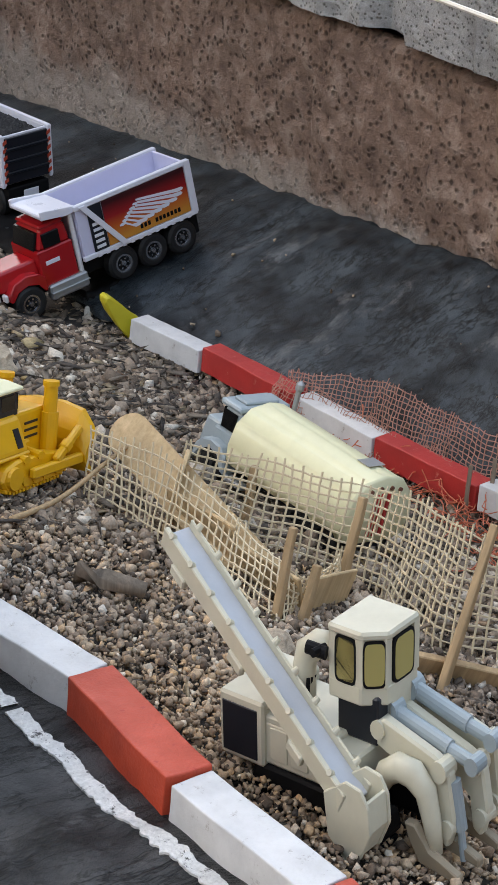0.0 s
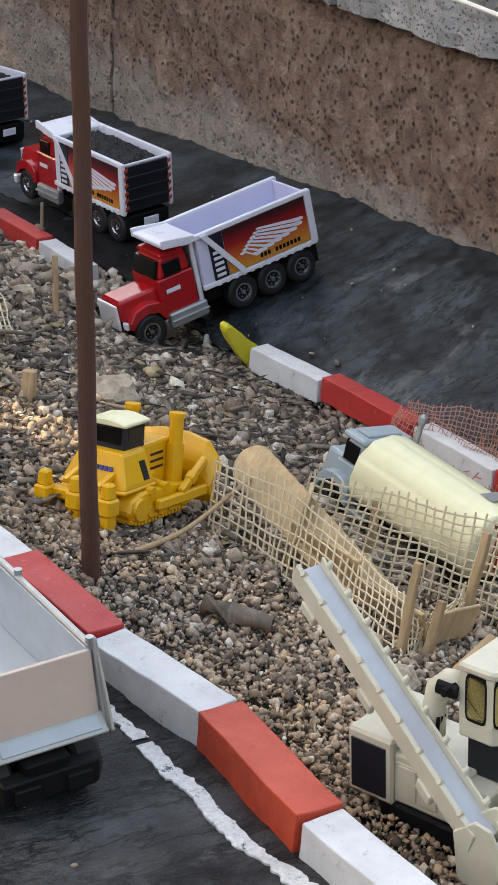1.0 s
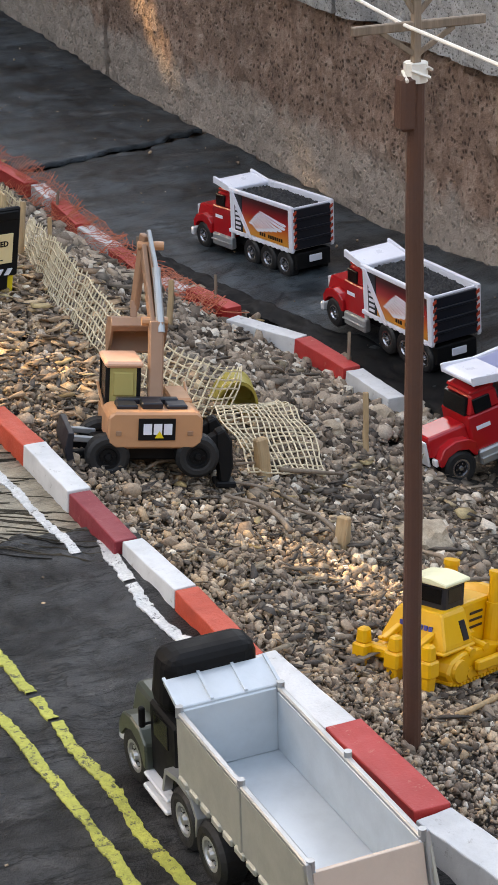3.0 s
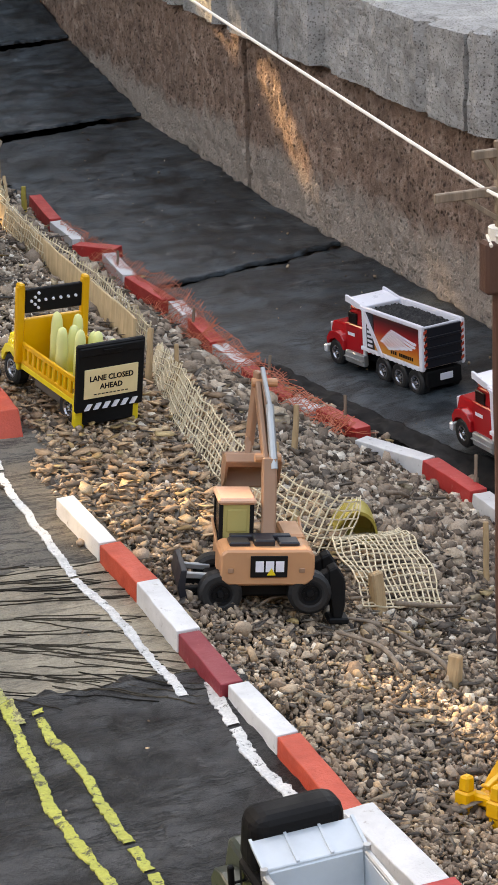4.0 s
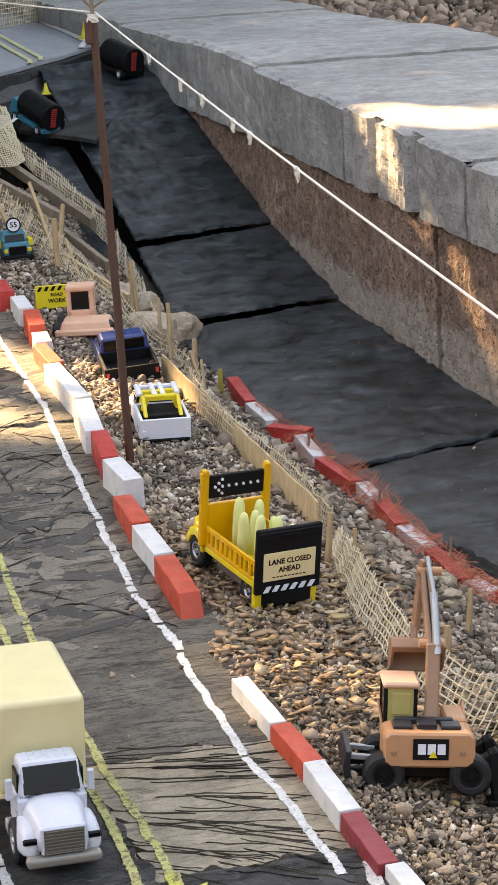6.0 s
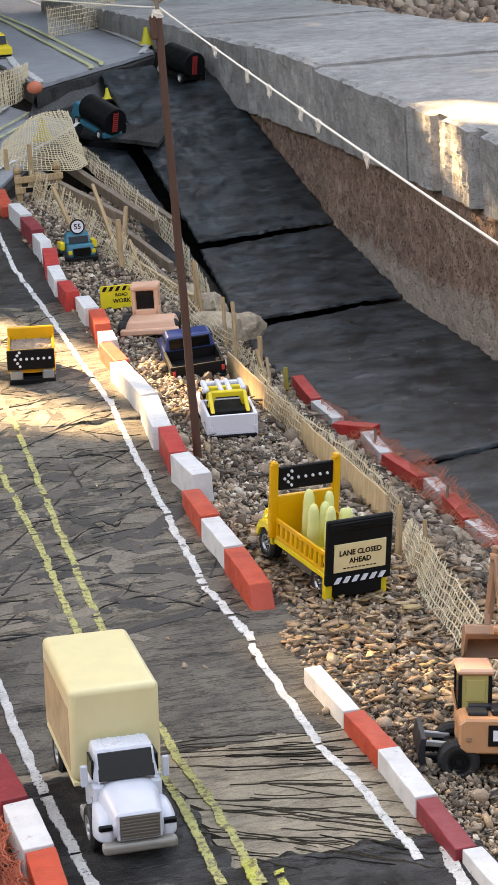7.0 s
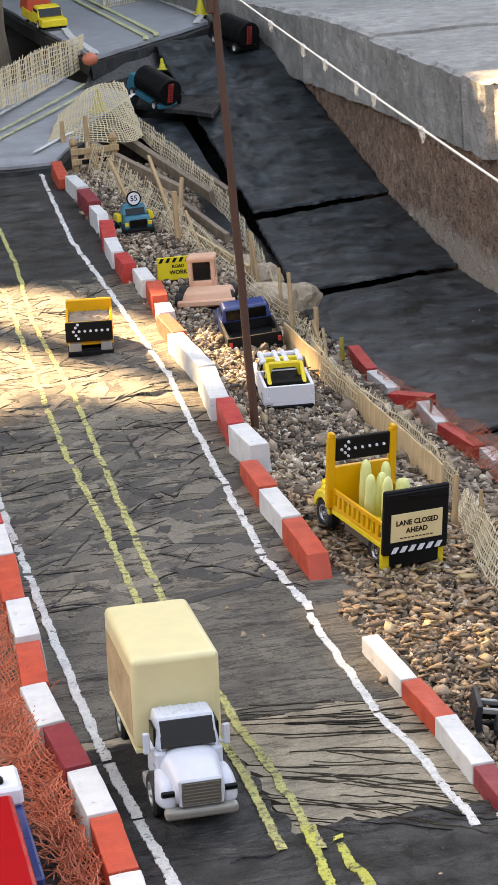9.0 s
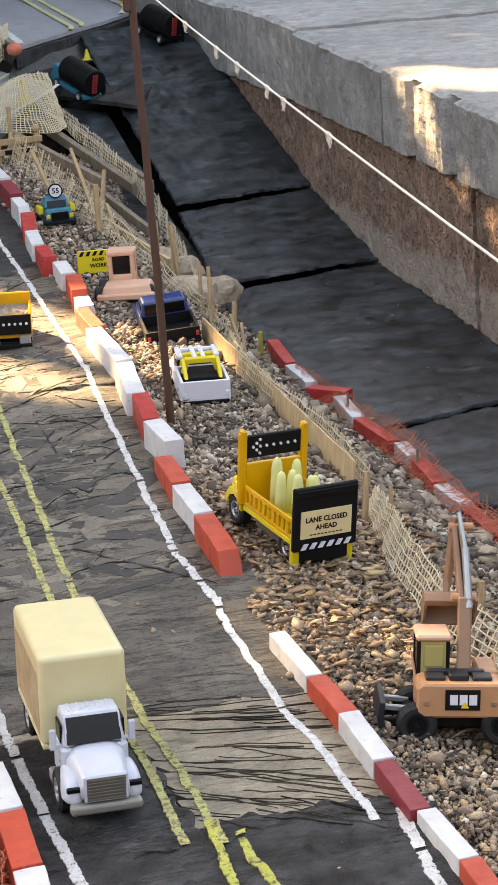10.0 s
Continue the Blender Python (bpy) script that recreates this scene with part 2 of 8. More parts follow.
WHITE_LINE = line_mat("white_line_paint", (0.70, 0.69, 0.66), 0.575, (0.06, 0.058, 0.055))
PALE_LINE = line_mat("pale_yellow_line_paint", (0.58, 0.56, 0.30), 0.60, (0.12, 0.12, 0.11))
YELLOW_LINE = line_mat("yellow_line_paint", (0.50, 0.49, 0.095), 0.54, (0.085, 0.08, 0.04))
FADED_LINE = line_mat("faded_yellow_line_paint", (0.50, 0.47, 0.17), 0.51, (0.16, 0.14, 0.075))
RED = paint("toy_red", (0.42, 0.010, 0.014), 0.16, 0, 0.2, 0.05)
WHITE = paint("toy_white", (0.74, 0.74, 0.80), 0.3, 0, 0.15, 0.05)
LILAC = paint("toy_pale_lilac", (0.62, 0.62, 0.78), 0.35, 0, 0.15, 0.05)
BLACK = paint("toy_black", (0.003, 0.003, 0.0034), 0.6, 0, 0.2, 0.1, None, 0.22)
NAVY = paint("dark_navy", (0.007, 0.009, 0.015), 0.4, 0, 0.2, 0.1)
RUBBER = paint("tyre_rubber", (0.008, 0.008, 0.0085), 0.6, 0, 0.3, 0.4)
CHROME = paint("toy_chrome", (0.82, 0.82, 0.83), 0.18, 0.2, 0.25, 0.1)
RIM = paint("toy_chrome_rim", (0.50, 0.50, 0.52), 0.22, 0.95, 0.3, 0.1)
GREYMETAL = paint("dull_grey_metal", (0.42, 0.43, 0.43), 0.38, 0.6, 0.3, 0.15)
STEEL = paint("silver_bed", (0.53, 0.575, 0.60), 0.35, 0.35, 0.35, 0.1)
STEEL_SIDE = paint("silver_bed_side", (0.40, 0.40, 0.35), 0.4, 0.3, 0.45, 0.15)
TAILPINK = paint("tailgate_beige", (0.60, 0.47, 0.38), 0.45, 0.1, 0.35, 0.1)
CREAM = paint("toy_cream", (0.72, 0.63, 0.36), 0.35, 0, 0.2, 0.05)
TANK = paint("tank_pale_yellow", (0.76, 0.72, 0.46), 0.42, 0, 0.25, 0.05)
IVORY = paint("crane_ivory", (0.60, 0.56, 0.43), 0.35, 0, 0.3, 0.08)
GREYBLUE = paint("cab_grey_blue", (0.33, 0.39, 0.41), 0.4, 0.1, 0.3, 0.08)
CABWHITE = paint("cab_white", (0.55, 0.58, 0.64), 0.3, 0, 0.25, 0.05)
GRILLE = paint("grille_grey", (0.20, 0.18, 0.15), 0.4, 0.5, 0.4, 0.3)
YELLOW = paint("toy_yellow", (0.76, 0.38, 0.012), 0.35, 0, 0.25, 0.08)
LEMON = paint("toy_lemon", (0.78, 0.58, 0.03), 0.38, 0, 0.25, 0.08)
CAPSULE = paint("pale_lime_plastic", (0.72, 0.72, 0.30), 0.4, 0, 0.2, 0.05)
ORANGE = paint("digger_orange", (0.52, 0.255, 0.128), 0.4, 0, 0.3, 0.08)
BROWNARM = paint("arm_brown", (0.32, 0.175, 0.105), 0.45, 0, 0.35, 0.1)
PEACH = paint("toy_peach", (0.70, 0.40, 0.27), 0.45, 0, 0.25, 0.08)
BLUE = paint("toy_blue", (0.02, 0.045, 0.17), 0.3, 0, 0.2, 0.05)
TEAL = paint("toy_teal", (0.012, 0.17, 0.24), 0.4, 0, 0.3, 0.08)
OLIVE = paint("olive_bucket", (0.40, 0.31, 0.06), 0.5, 0, 0.4, 0.1)
DULL_YELLOW = paint("cone_yellow", (0.62, 0.52, 0.035), 0.5, 0, 0.3, 0.1)
SIGN_YELLOW = paint("sign_yellow", (0.80, 0.60, 0.03), 0.4, 0, 0.15, 0.05)
SIGN_CREAM = paint("sign_cream", (0.78, 0.62, 0.34), 0.5, 0, 0.25, 0.05)
POLE = paint("pole_brown", (0.095, 0.042, 0.028), 0.5, 0, 0.45, 0.5)
STRING = paint("white_string", (0.80, 0.76, 0.68), 0.6, 0, 0.15, 0.5)
NET = paint("cream_mesh", (0.66, 0.54, 0.36), 0.6, 0, 0.35, 0.2)
PINK_NET = paint("dusty_pink_net", (0.46, 0.23, 0.17), 0.6, 0, 0.35, 0.2)
ORANGE_NET = paint("orange_net", (0.60, 0.16, 0.085), 0.55, 0, 0.35, 0.2)
STAKE = wood("pale_wood", (0.34, 0.22, 0.115), (0.55, 0.38, 0.21))
OLDWOOD = wood("weathered_wood", (0.16, 0.12, 0.09), (0.33, 0.25, 0.18))
VENEER = wood("wood_veneer", (0.46, 0.32, 0.17), (0.66, 0.49, 0.29))
GLASS = glassy("dark_window", (0.004, 0.0042, 0.0045), 0.22)
AMBER = glassy("amber_window", (0.42, 0.35, 0.13), 0.15)
COAL = rocky("coal_load", [(0.3, (0.008, 0.008, 0.009)), (0.7, (0.035, 0.035, 0.037))], 300, 0.8, 0.9, 0.002)
BLUE_INK = paint("blue_print", (0.06, 0.07, 0.30), 0.4, 0, 0.1, 0.02)


def flame_panel():
    """Printed side panel: dark red above, orange below."""
    m = bpy.data.materials.new("flame_print")
    ns, ls, b = links(m)
    co = coords(ns)
    sp = ns.new("ShaderNodeSeparateXYZ")
    ls.new(co, sp.inputs[0])
    mr = ns.new("ShaderNodeMapRange")
    mr.inputs[1].default_value, mr.inputs[2].default_value = 0.026, 0.050
    ls.new(sp.outputs["Z"], mr.inputs[0])
    col = ramp(ns, ls, mr.outputs[0], [(0.0, (0.62, 0.25, 0.04)), (0.35, (0.55, 0.10, 0.02)), (0.6, (0.34, 0.012, 0.015)), (0.95, (0.05, 0.006, 0.008))])
    ls.new(col, b.inputs["Base Color"])
    b.inputs["Roughness"].default_value = 0.3
    return m


FLAME = flame_panel()
# ---- building helpers; lengths of toys are in millimetres ----
MM = 0.001


def part(name, bm, material, parent=None, label="", smooth=False):
    bmesh.ops.recalc_face_normals(bm, faces=bm.faces)
    me = bpy.data.meshes.new(name)
    bm.to_mesh(me)
    bm.free()
    me.materials.append(material)
    if smooth:
        me.shade_smooth()
    ob = new(name, me)
    if parent is not None:
        ob.parent = parent
    return tagged(ob, label)


def thing(name, m, label, category, group=""):
    ob = new(name)
    ob.empty_display_size = 0.01
    ob.matrix_world = m
    return tagged(ob, label, category, group)


def bx(bm, x0, x1, y0, y1, z0, z1, b=0.5, top=(0, 0, 0, 0), seg=1):
    """A bevelled box; top: how far its upper face is drawn in at x0, x1, y0, y1."""
    vs = [bm.verts.new(Vector(p) * MM) for p in (
        (x0, y0, z0), (x1, y0, z0), (x1, y1, z0), (x0, y1, z0),
        (x0 + top[0], y0 + top[2], z1), (x1 - top[1], y0 + top[2], z1), (x1 - top[1], y1 - top[3], z1), (x0 + top[0], y1 - top[3], z1))]
    fs = [bm.faces.new([vs[i] for i in f]) for f in ((3, 2, 1, 0), (4, 5, 6, 7), (0, 1, 5, 4), (1, 2, 6, 5), (2, 3, 7, 6), (3, 0, 4, 7))]
    if b > 0:
        es = list({e for f in fs for e in f.edges})
        bmesh.ops.bevel(bm, geom=es, offset=b * MM, segments=seg, profile=0.5, affect="EDGES", clamp_overlap=True)
    return bm


def prism(bm, pts, axis, a0, a1, b=0.0):
    """A flat outline drawn out along an axis: x takes (y, z), y takes (x, z), z takes (x, y)."""
    def at(p, a):
        return Vector({"x": (a, p[0], p[1]), "y": (p[0], a, p[1]), "z": (p[0], p[1], a)}[axis]) * MM
    lo, hi = [bm.verts.new(at(p, a0)) for p in pts], [bm.verts.new(at(p, a1)) for p in pts]
    n = len(pts)
    fs = [bm.faces.new(lo[::-1]), bm.faces.new(hi)] + [bm.faces.new((lo[i], lo[(i + 1) % n], hi[(i + 1) % n], hi[i])) for i in range(n)]
    if b > 0:
        es = list({e for f in fs for e in f.edges})
        bmesh.ops.bevel(bm, geom=es, offset=b * MM, segments=1, affect="EDGES", clamp_overlap=True)
    return bm


def tube(bm, p0, p1, r0, r1=None, seg=14, b=0.0):
    """A round bar between two points, in millimetres."""
    p0, p1 = Vector(p0) * MM, Vector(p1) * MM
    r1 = r0 if r1 is None else r1
    d = (p1 - p0).normalized()
    u = d.orthogonal().normalized()
    v = d.cross(u)
    ring = lambda p, r: [bm.verts.new(p + (u * math.cos(2 * math.pi * k / seg) + v * math.sin(2 * math.pi * k / seg)) * r * MM) for k in range(seg)]
    rings = [ring(p0, r0), ring(p1, r1)]
    if b > 0:
        q0, q1 = p0 + d * b * MM, p1 - d * b * MM
        bm_del = [v0 for rr in rings for v0 in rr]
        bmesh.ops.delete(bm, geom=bm_del, context="VERTS")
        rings = [ring(p0, r0 - b), ring(q0, r0), ring(q1, r1), ring(p1, r1 - b)]
    for a, c in zip(rings, rings[1:]):
        for k in range(seg):
            bm.faces.new((a[k], a[(k + 1) % seg], c[(k + 1) % seg], c[k]))
    bm.faces.new(rings[0][::-1])
    bm.faces.new(rings[-1])
    return bm


def rope(bm, pts, radii, seg=8):
    """One continuous round strand through points, in millimetres."""
    pts = [Vector(p) * MM for p in pts]
    rings = []
    for k, p in enumerate(pts):
        d = (pts[min(k + 1, len(pts) - 1)] - pts[max(k - 1, 0)]).normalized()
        u = (Vector((1, 0, 0)) - d * d.x).normalized() if abs(d.x) < 0.9 else d.orthogonal().normalized()
        v = d.cross(u)
        r = radii[k] if isinstance(radii, (list, tuple)) else radii
        rings.append([bm.verts.new(p + (u * math.cos(2 * math.pi * j / seg) + v * math.sin(2 * math.pi * j / seg)) * r * MM) for j in range(seg)])
    for a, c in zip(rings, rings[1:]):
        for j in range(seg):
            bm.faces.new((a[j], a[(j + 1) % seg], c[(j + 1) % seg], c[j]))
    bm.faces.new(rings[0][::-1])
    bm.faces.new(rings[-1])
    return bm


def lathe(bm, prof, centre, seg=16):
    """A shape turned round the upright axis: prof holds (radius, height)."""
    c = Vector(centre)
    rings = [[bm.verts.new((c + Vector((r * math.cos(2 * math.pi * k / seg), r * math.sin(2 * math.pi * k / seg), h))) * MM) for k in range(seg)] for r, h in prof]
    for a, d in zip(rings, rings[1:]):
        for k in range(seg):
            bm.faces.new((a[k], a[(k + 1) % seg], d[(k + 1) % seg], d[k]))
    bm.faces.new(rings[0][::-1])
    bm.faces.new(rings[-1])
    return bm


def B():
    return bmesh.new()


def wheel(parent, x, y, r, w, rim_mat, side):
    """A tyre with a rim; side is -1 for the left face outward, 1 for the right."""
    hub = part("wheel", tube(B(), (x - w * 0.34, y, r), (x + w * 0.34, y, r), r * 0.55, seg=12), BLACK, parent)
    bm = B()
    n = 22
    prof = [(-0.46, 0.53), (-0.5, 0.64), (-0.5, 0.84), (-0.34, 0.99), (0.34, 0.99), (0.5, 0.84), (0.5, 0.64), (0.46, 0.53)]
    rings = [[bm.verts.new(Vector((x + a * w, y + q * r * math.cos(2 * math.pi * k / n), r + q * r * math.sin(2 * math.pi * k / n))) * MM) for k in range(n)] for a, q in prof]
    for a, c in zip(rings, rings[1:] + rings[:1]):
        for k in range(n):
            bm.faces.new((a[k], a[(k + 1) % n], c[(k + 1) % n], c[k]))
    part("tyre", bm, RUBBER, hub)
    bm = B()
    xo = x + side * w * 0.42
    n = 20
    ring = [[bm.verts.new(Vector((xo + side * dx, y + q * r * math.cos(2 * math.pi * k / n), r + q * r * math.sin(2 * math.pi * k / n))) * MM) for k in range(n)] for q, dx in ((0.56, -0.5), (0.55, 0.4), (0.44, 0.4), (0.38, -0.8))]
    for a, c in zip(ring, ring[1:]):
        for k in range(n):
            bm.faces.new((a[k], a[(k + 1) % n], c[(k + 1) % n], c[k]))
    for k in range(6):
        a = math.pi / 3 * k
        tube(bm, (xo - side * 0.9, y + r * 0.28 * math.cos(a), r + r * 0.28 * math.sin(a)), (xo + side * 0.0, y + r * 0.28 * math.cos(a), r + r * 0.28 * math.sin(a)), r * 0.06, seg=6)
    tube(bm, (xo - side * 1.0, y, r), (xo + side * 0.8, y, r), r * 0.20, r * 0.13, seg=10)
    part("rim", bm, rim_mat, hub)
    return hub


def words(text, size, material, parent, m, name="lettering"):
    cu = bpy.data.curves.new(name, "FONT")
    cu.body, cu.size, cu.extrude, cu.align_x, cu.align_y = text, size * MM, 0.00012, "CENTER", "CENTER"
    cu.offset = 0.00012
    cu.resolution_u = 2
    ob = new(name, cu)
    bpy.context.view_layer.update()
    me = bpy.data.meshes.new_from_object(ob.evaluated_get(bpy.context.evaluated_depsgraph_get()))
    bpy.data.objects.remove(ob)
    me.materials.append(material)
    ob = new(name, me)
    ob.parent = parent
    ob.matrix_local = m
    return ob


def lerp(x, xs, zs):
    return float(np.interp(x, xs, zs))


def ground_z(x, y):
    """Height of the ground: upper road, gravel slope, lower road against the wall."""
    zb = lerp(y, [0.5, 0.83, 0.97, 1.14, 1.46, 2.0, 2.46, 2.8, 3.6], [-0.02, -0.034, -0.045, -0.058, -0.085, -0.092, -0.082, -0.035, 0.13])
    zk = lerp(y, [0, 2.3, 2.8, 3.6], [-0.095, -0.092, -0.05, 0.12])
    xk = lerp(y, [0.6, 0.9, 1.2, 1.5, 2.2], [0.655, 0.625, 0.60, 0.555, 0.53])
    zn = lerp(y, [0, 1.6, 1.9, 2.2, 2.9], [0, 0, 0.006, 0.02, 0.036])
    if x < 0.305:
        return zn
    xs = lerp(y, [0.9, 1.3], [0.345, 0.40])
    return lerp(x, [0.305, 0.335, xs, xk - 0.02, xk, 0.747], [zn, zn - 0.008, zn - 0.012, zk - 0.004, zk, zb])


def kerb_x(y):
    return lerp(y, [0.6, 0.9, 1.2, 1.5, 2.2], [0.655, 0.625, 0.60, 0.555, 0.53])


def put(x, y, heading=0.0, pitch=0.0, roll=0.0, dz=0.0, z=None):
    """A toy's pose: forward is its own +y; heading turns it to the left of the road's direction."""
    z = ground_z(x, y) if z is None else z
    return Matrix.Translation((x, y, z + dz)) @ Euler((0, 0, radians(heading))).to_matrix().to_4x4() @ Euler((radians(pitch), 0, 0)).to_matrix().to_4x4() @ Euler((0, radians(roll), 0)).to_matrix().to_4x4()
# ---- ground, roads, wall ----
def raw(name, vs, fs, material, parent=None, label="", smooth=False, kind="", category="", group=""):
    me = bpy.data.meshes.new(name)
    me.from_pydata(vs, [], fs)
    me.materials.append(material)
    if smooth:
        me.shade_smooth()
    ob = new(name, me)
    if parent is not None:
        ob.parent = parent
    return tagged(ob, label, category, group, kind)


def sheet(name, left, right, y0, y1, material, lift, nx, ny, wrinkle=0.0006, ragged=0.0, thick=0.004, z_of=ground_z, y_skew=None, label="", stretch=(30, 30), material2=None):
    """A sheet laid on the ground, with real thickness; left and right give x for y; y0 and y1 may be functions of x."""
    rows = []
    for j in range(ny + 1):
        row = []
        for i in range(nx + 1):
            u, v = i / nx, j / ny
            ya = y0(u) if callable(y0) else y0
            yb = y1(u) if callable(y1) else y1
            y = ya + (yb - ya) * v
            if j in (0, ny):
                y += ragged * noise.noise((u * 23 + y * 7, j * 3.1, 0.3))
            xl, xr = left(y), right(y)
            x = xl + (xr - xl) * u
            if i in (0, nx):
                x += ragged * noise.noise((y * 60, i * 1.7, 5.3))
            h = wrinkle * (noise.noise((x * stretch[0], y * stretch[1], 1.0)) + 0.5 * noise.noise((x * stretch[0] * 3.1, y * stretch[1] * 3.1, 7.0)))
            row.append((x, y, z_of(x, y) + lift + h))
        rows.append(row)
    n = nx + 1
    vs = [p for r in rows for p in r]
    fs = [(j * n + i, j * n + i + 1, (j + 1) * n + i + 1, (j + 1) * n + i) for j in range(ny) for i in range(nx)]
    rim = [i for i in range(n)] + [j * n + nx for j in range(1, ny + 1)] + [ny * n + i for i in range(nx - 1, -1, -1)] + [j * n for j in range(ny - 1, 0, -1)]
    base = len(vs)
    vs += [(vs[k][0], vs[k][1], vs[k][2] - thick) for k in rim]
    m = len(rim)
    fs += [(rim[(k + 1) % m], rim[k], base + k, base + (k + 1) % m) for k in range(m)]
    return raw(name, vs, fs, material, None, label, True, "structure")


# the soil under everything, out to the distance, and the bank behind the wall
sheet("ground", lambda y: -30.0, lambda y: 30.0, -30.0, 40.0, SOIL, -0.17, 30, 30, 0.01, z_of=lambda x, y: 0.0, label="dark bare soil under the model road")
sheet("bank", lambda y: 1.02, lambda y: 9.0, -6.0, 14.0, SOIL, 0.128, 60, 120, 0.02, z_of=lambda x, y: 0.0, label="brown soil bank behind the retaining wall", stretch=(3, 3))

# upper road: sheets of tar paper and tape, laid over one another
L_EDGE, R_EDGE = lambda y: 0.06, lambda y: 0.306 + lerp(y, [0.4, 0.7, 1.05, 1.15, 1.4, 1.8, 3.0], [0.02, 0.003, -0.004, 0.004, -0.012, 0.008, 0.03])
sheet("road", L_EDGE, R_EDGE, 0.15, 0.835, ASPHALT, 0.0022, 110, 280, 0.0019, 0.009, 0.005, label="black cracked tar-paper road surface", stretch=(70, 45))
WRINKLED = sheet("road", L_EDGE, R_EDGE, 0.80, 0.985, WRINKLE_TAPE, 0.0, 50, 120, 0.0009, 0.004, label="tan grey wrinkled tape on the road", stretch=(14, 150))
sheet("road", L_EDGE, R_EDGE, 0.97, 1.17, TAPE_DARK, 0.0006, 40, 60, 0.0010, 0.004, label="dark grey smooth taped road patch", stretch=(25, 40))
TAPED = sheet("road", L_EDGE, R_EDGE, 1.155, 1.665, TAPE, 0.0, 60, 150, 0.0016, 0.006, label="grey tape laid criss-cross over the road", stretch=(40, 60))
sheet("road", L_EDGE, R_EDGE, 1.66, 2.12, TAPE, 0.0016, 60, 120, 0.0016, 0.006, label="pale tan taped road surface", stretch=(40, 50))
sheet("road", L_EDGE, R_EDGE, 2.10, 2.93, ASPHALT, 0.001, 50, 100, 0.0016, 0.006, label="dark slate far stretch of road", stretch=(30, 40))


PATCH_X = lambda y: 0.206 - 0.10 * (y - 0.80) + 0.004 * noise.noise((y * 60, 3.0, 1.0))
sheet("road", L_EDGE, PATCH_X, 0.815, 0.955, ASPHALT, 0.0024, 60, 70, 0.0012, 0.004, 0.004, label="black tar-paper patch lapping over the tape", stretch=(50, 50))


def road_top(x, y):
    """The upper road's surface, wrinkles and all."""
    best = -1.0
    for a, b, lift, wr, (sx, sy) in ((0.15, 0.835, 0.0022, 0.0019, (70, 45)), (0.80, 0.985, 0.0, 0.0009, (14, 150)), (0.97, 1.17, 0.0006, 0.0010, (25, 40)), (1.155, 1.665, 0.0, 0.0016, (40, 60)), (1.66, 2.12, 0.0016, 0.0016, (40, 50)), (2.10, 2.93, 0.001, 0.0016, (30, 40))):
        if a <= y <= b:
            best = max(best, lift + wr * (noise.noise((x * sx, y * sy, 1.0)) + 0.5 * noise.noise((x * sx * 3.1, y * sy * 3.1, 7.0))))
    if 0.815 <= y <= 0.955 and x <= PATCH_X(y) + 0.001:
        best = max(best, 0.0024 + 0.0012 * (noise.noise((x * 50, y * 50, 1.0)) + 0.5 * noise.noise((x * 155, y * 155, 7.0))))
    return ground_z(x, y) + max(best, -0.002)


# short strips of tape stuck over the road; thin black ones stand for cracks
rnd = random.Random(5)
for k in range(340):
    y = rnd.uniform(1.16, 2.1)
    x = rnd.uniform(0.09, 0.25 if k % 2 else 0.28)
    a = rnd.choice((rnd.gauss(0.15, 0.25), rnd.gauss(1.0, 0.25), rnd.gauss(-0.9, 0.3)))
    thin = k % 5 == 0
    l, w = rnd.uniform(0.018, 0.06), (rnd.uniform(0.00035, 0.0008) if thin else rnd.uniform(0.003, 0.009))
    c, s = math.cos(a), math.sin(a)
    up = 0.0006 if thin else rnd.uniform(0.0001, 0.0004)
    n = 9
    vs, fs = [], []
    for i in range(n):
        t = (i / (n - 1) - 0.5) * 2
        for sgn in (-1, 1):
            ww = w * (1 + 0.25 * noise.noise((t * 3, k, sgn * 2.0)))
            px, py = x + c * t * l - s * sgn * ww, y + s * t * l + c * sgn * ww
            px = min(px, R_EDGE(py) - 0.002)
            vs.append((px, py, road_top(px, py) + up + 0.0003 * noise.noise((px * 90, py * 90, k))))
    for i in range(n - 1):
        fs.append((2 * i, 2 * i + 1, 2 * i + 3, 2 * i + 2))
    rim = [2 * i for i in range(n)] + [2 * i + 1 for i in range(n - 1, -1, -1)]
    vs += [(vs[r][0], vs[r][1], vs[r][2] - 0.002) for r in rim]
    m = len(rim)
    fs += [(rim[i], rim[(i + 1) % m], 2 * n + (i + 1) % m, 2 * n + i) for i in range(m)]
    raw("tape_strip", vs, fs, ASPHALT if thin else STRIPS, TAPED)


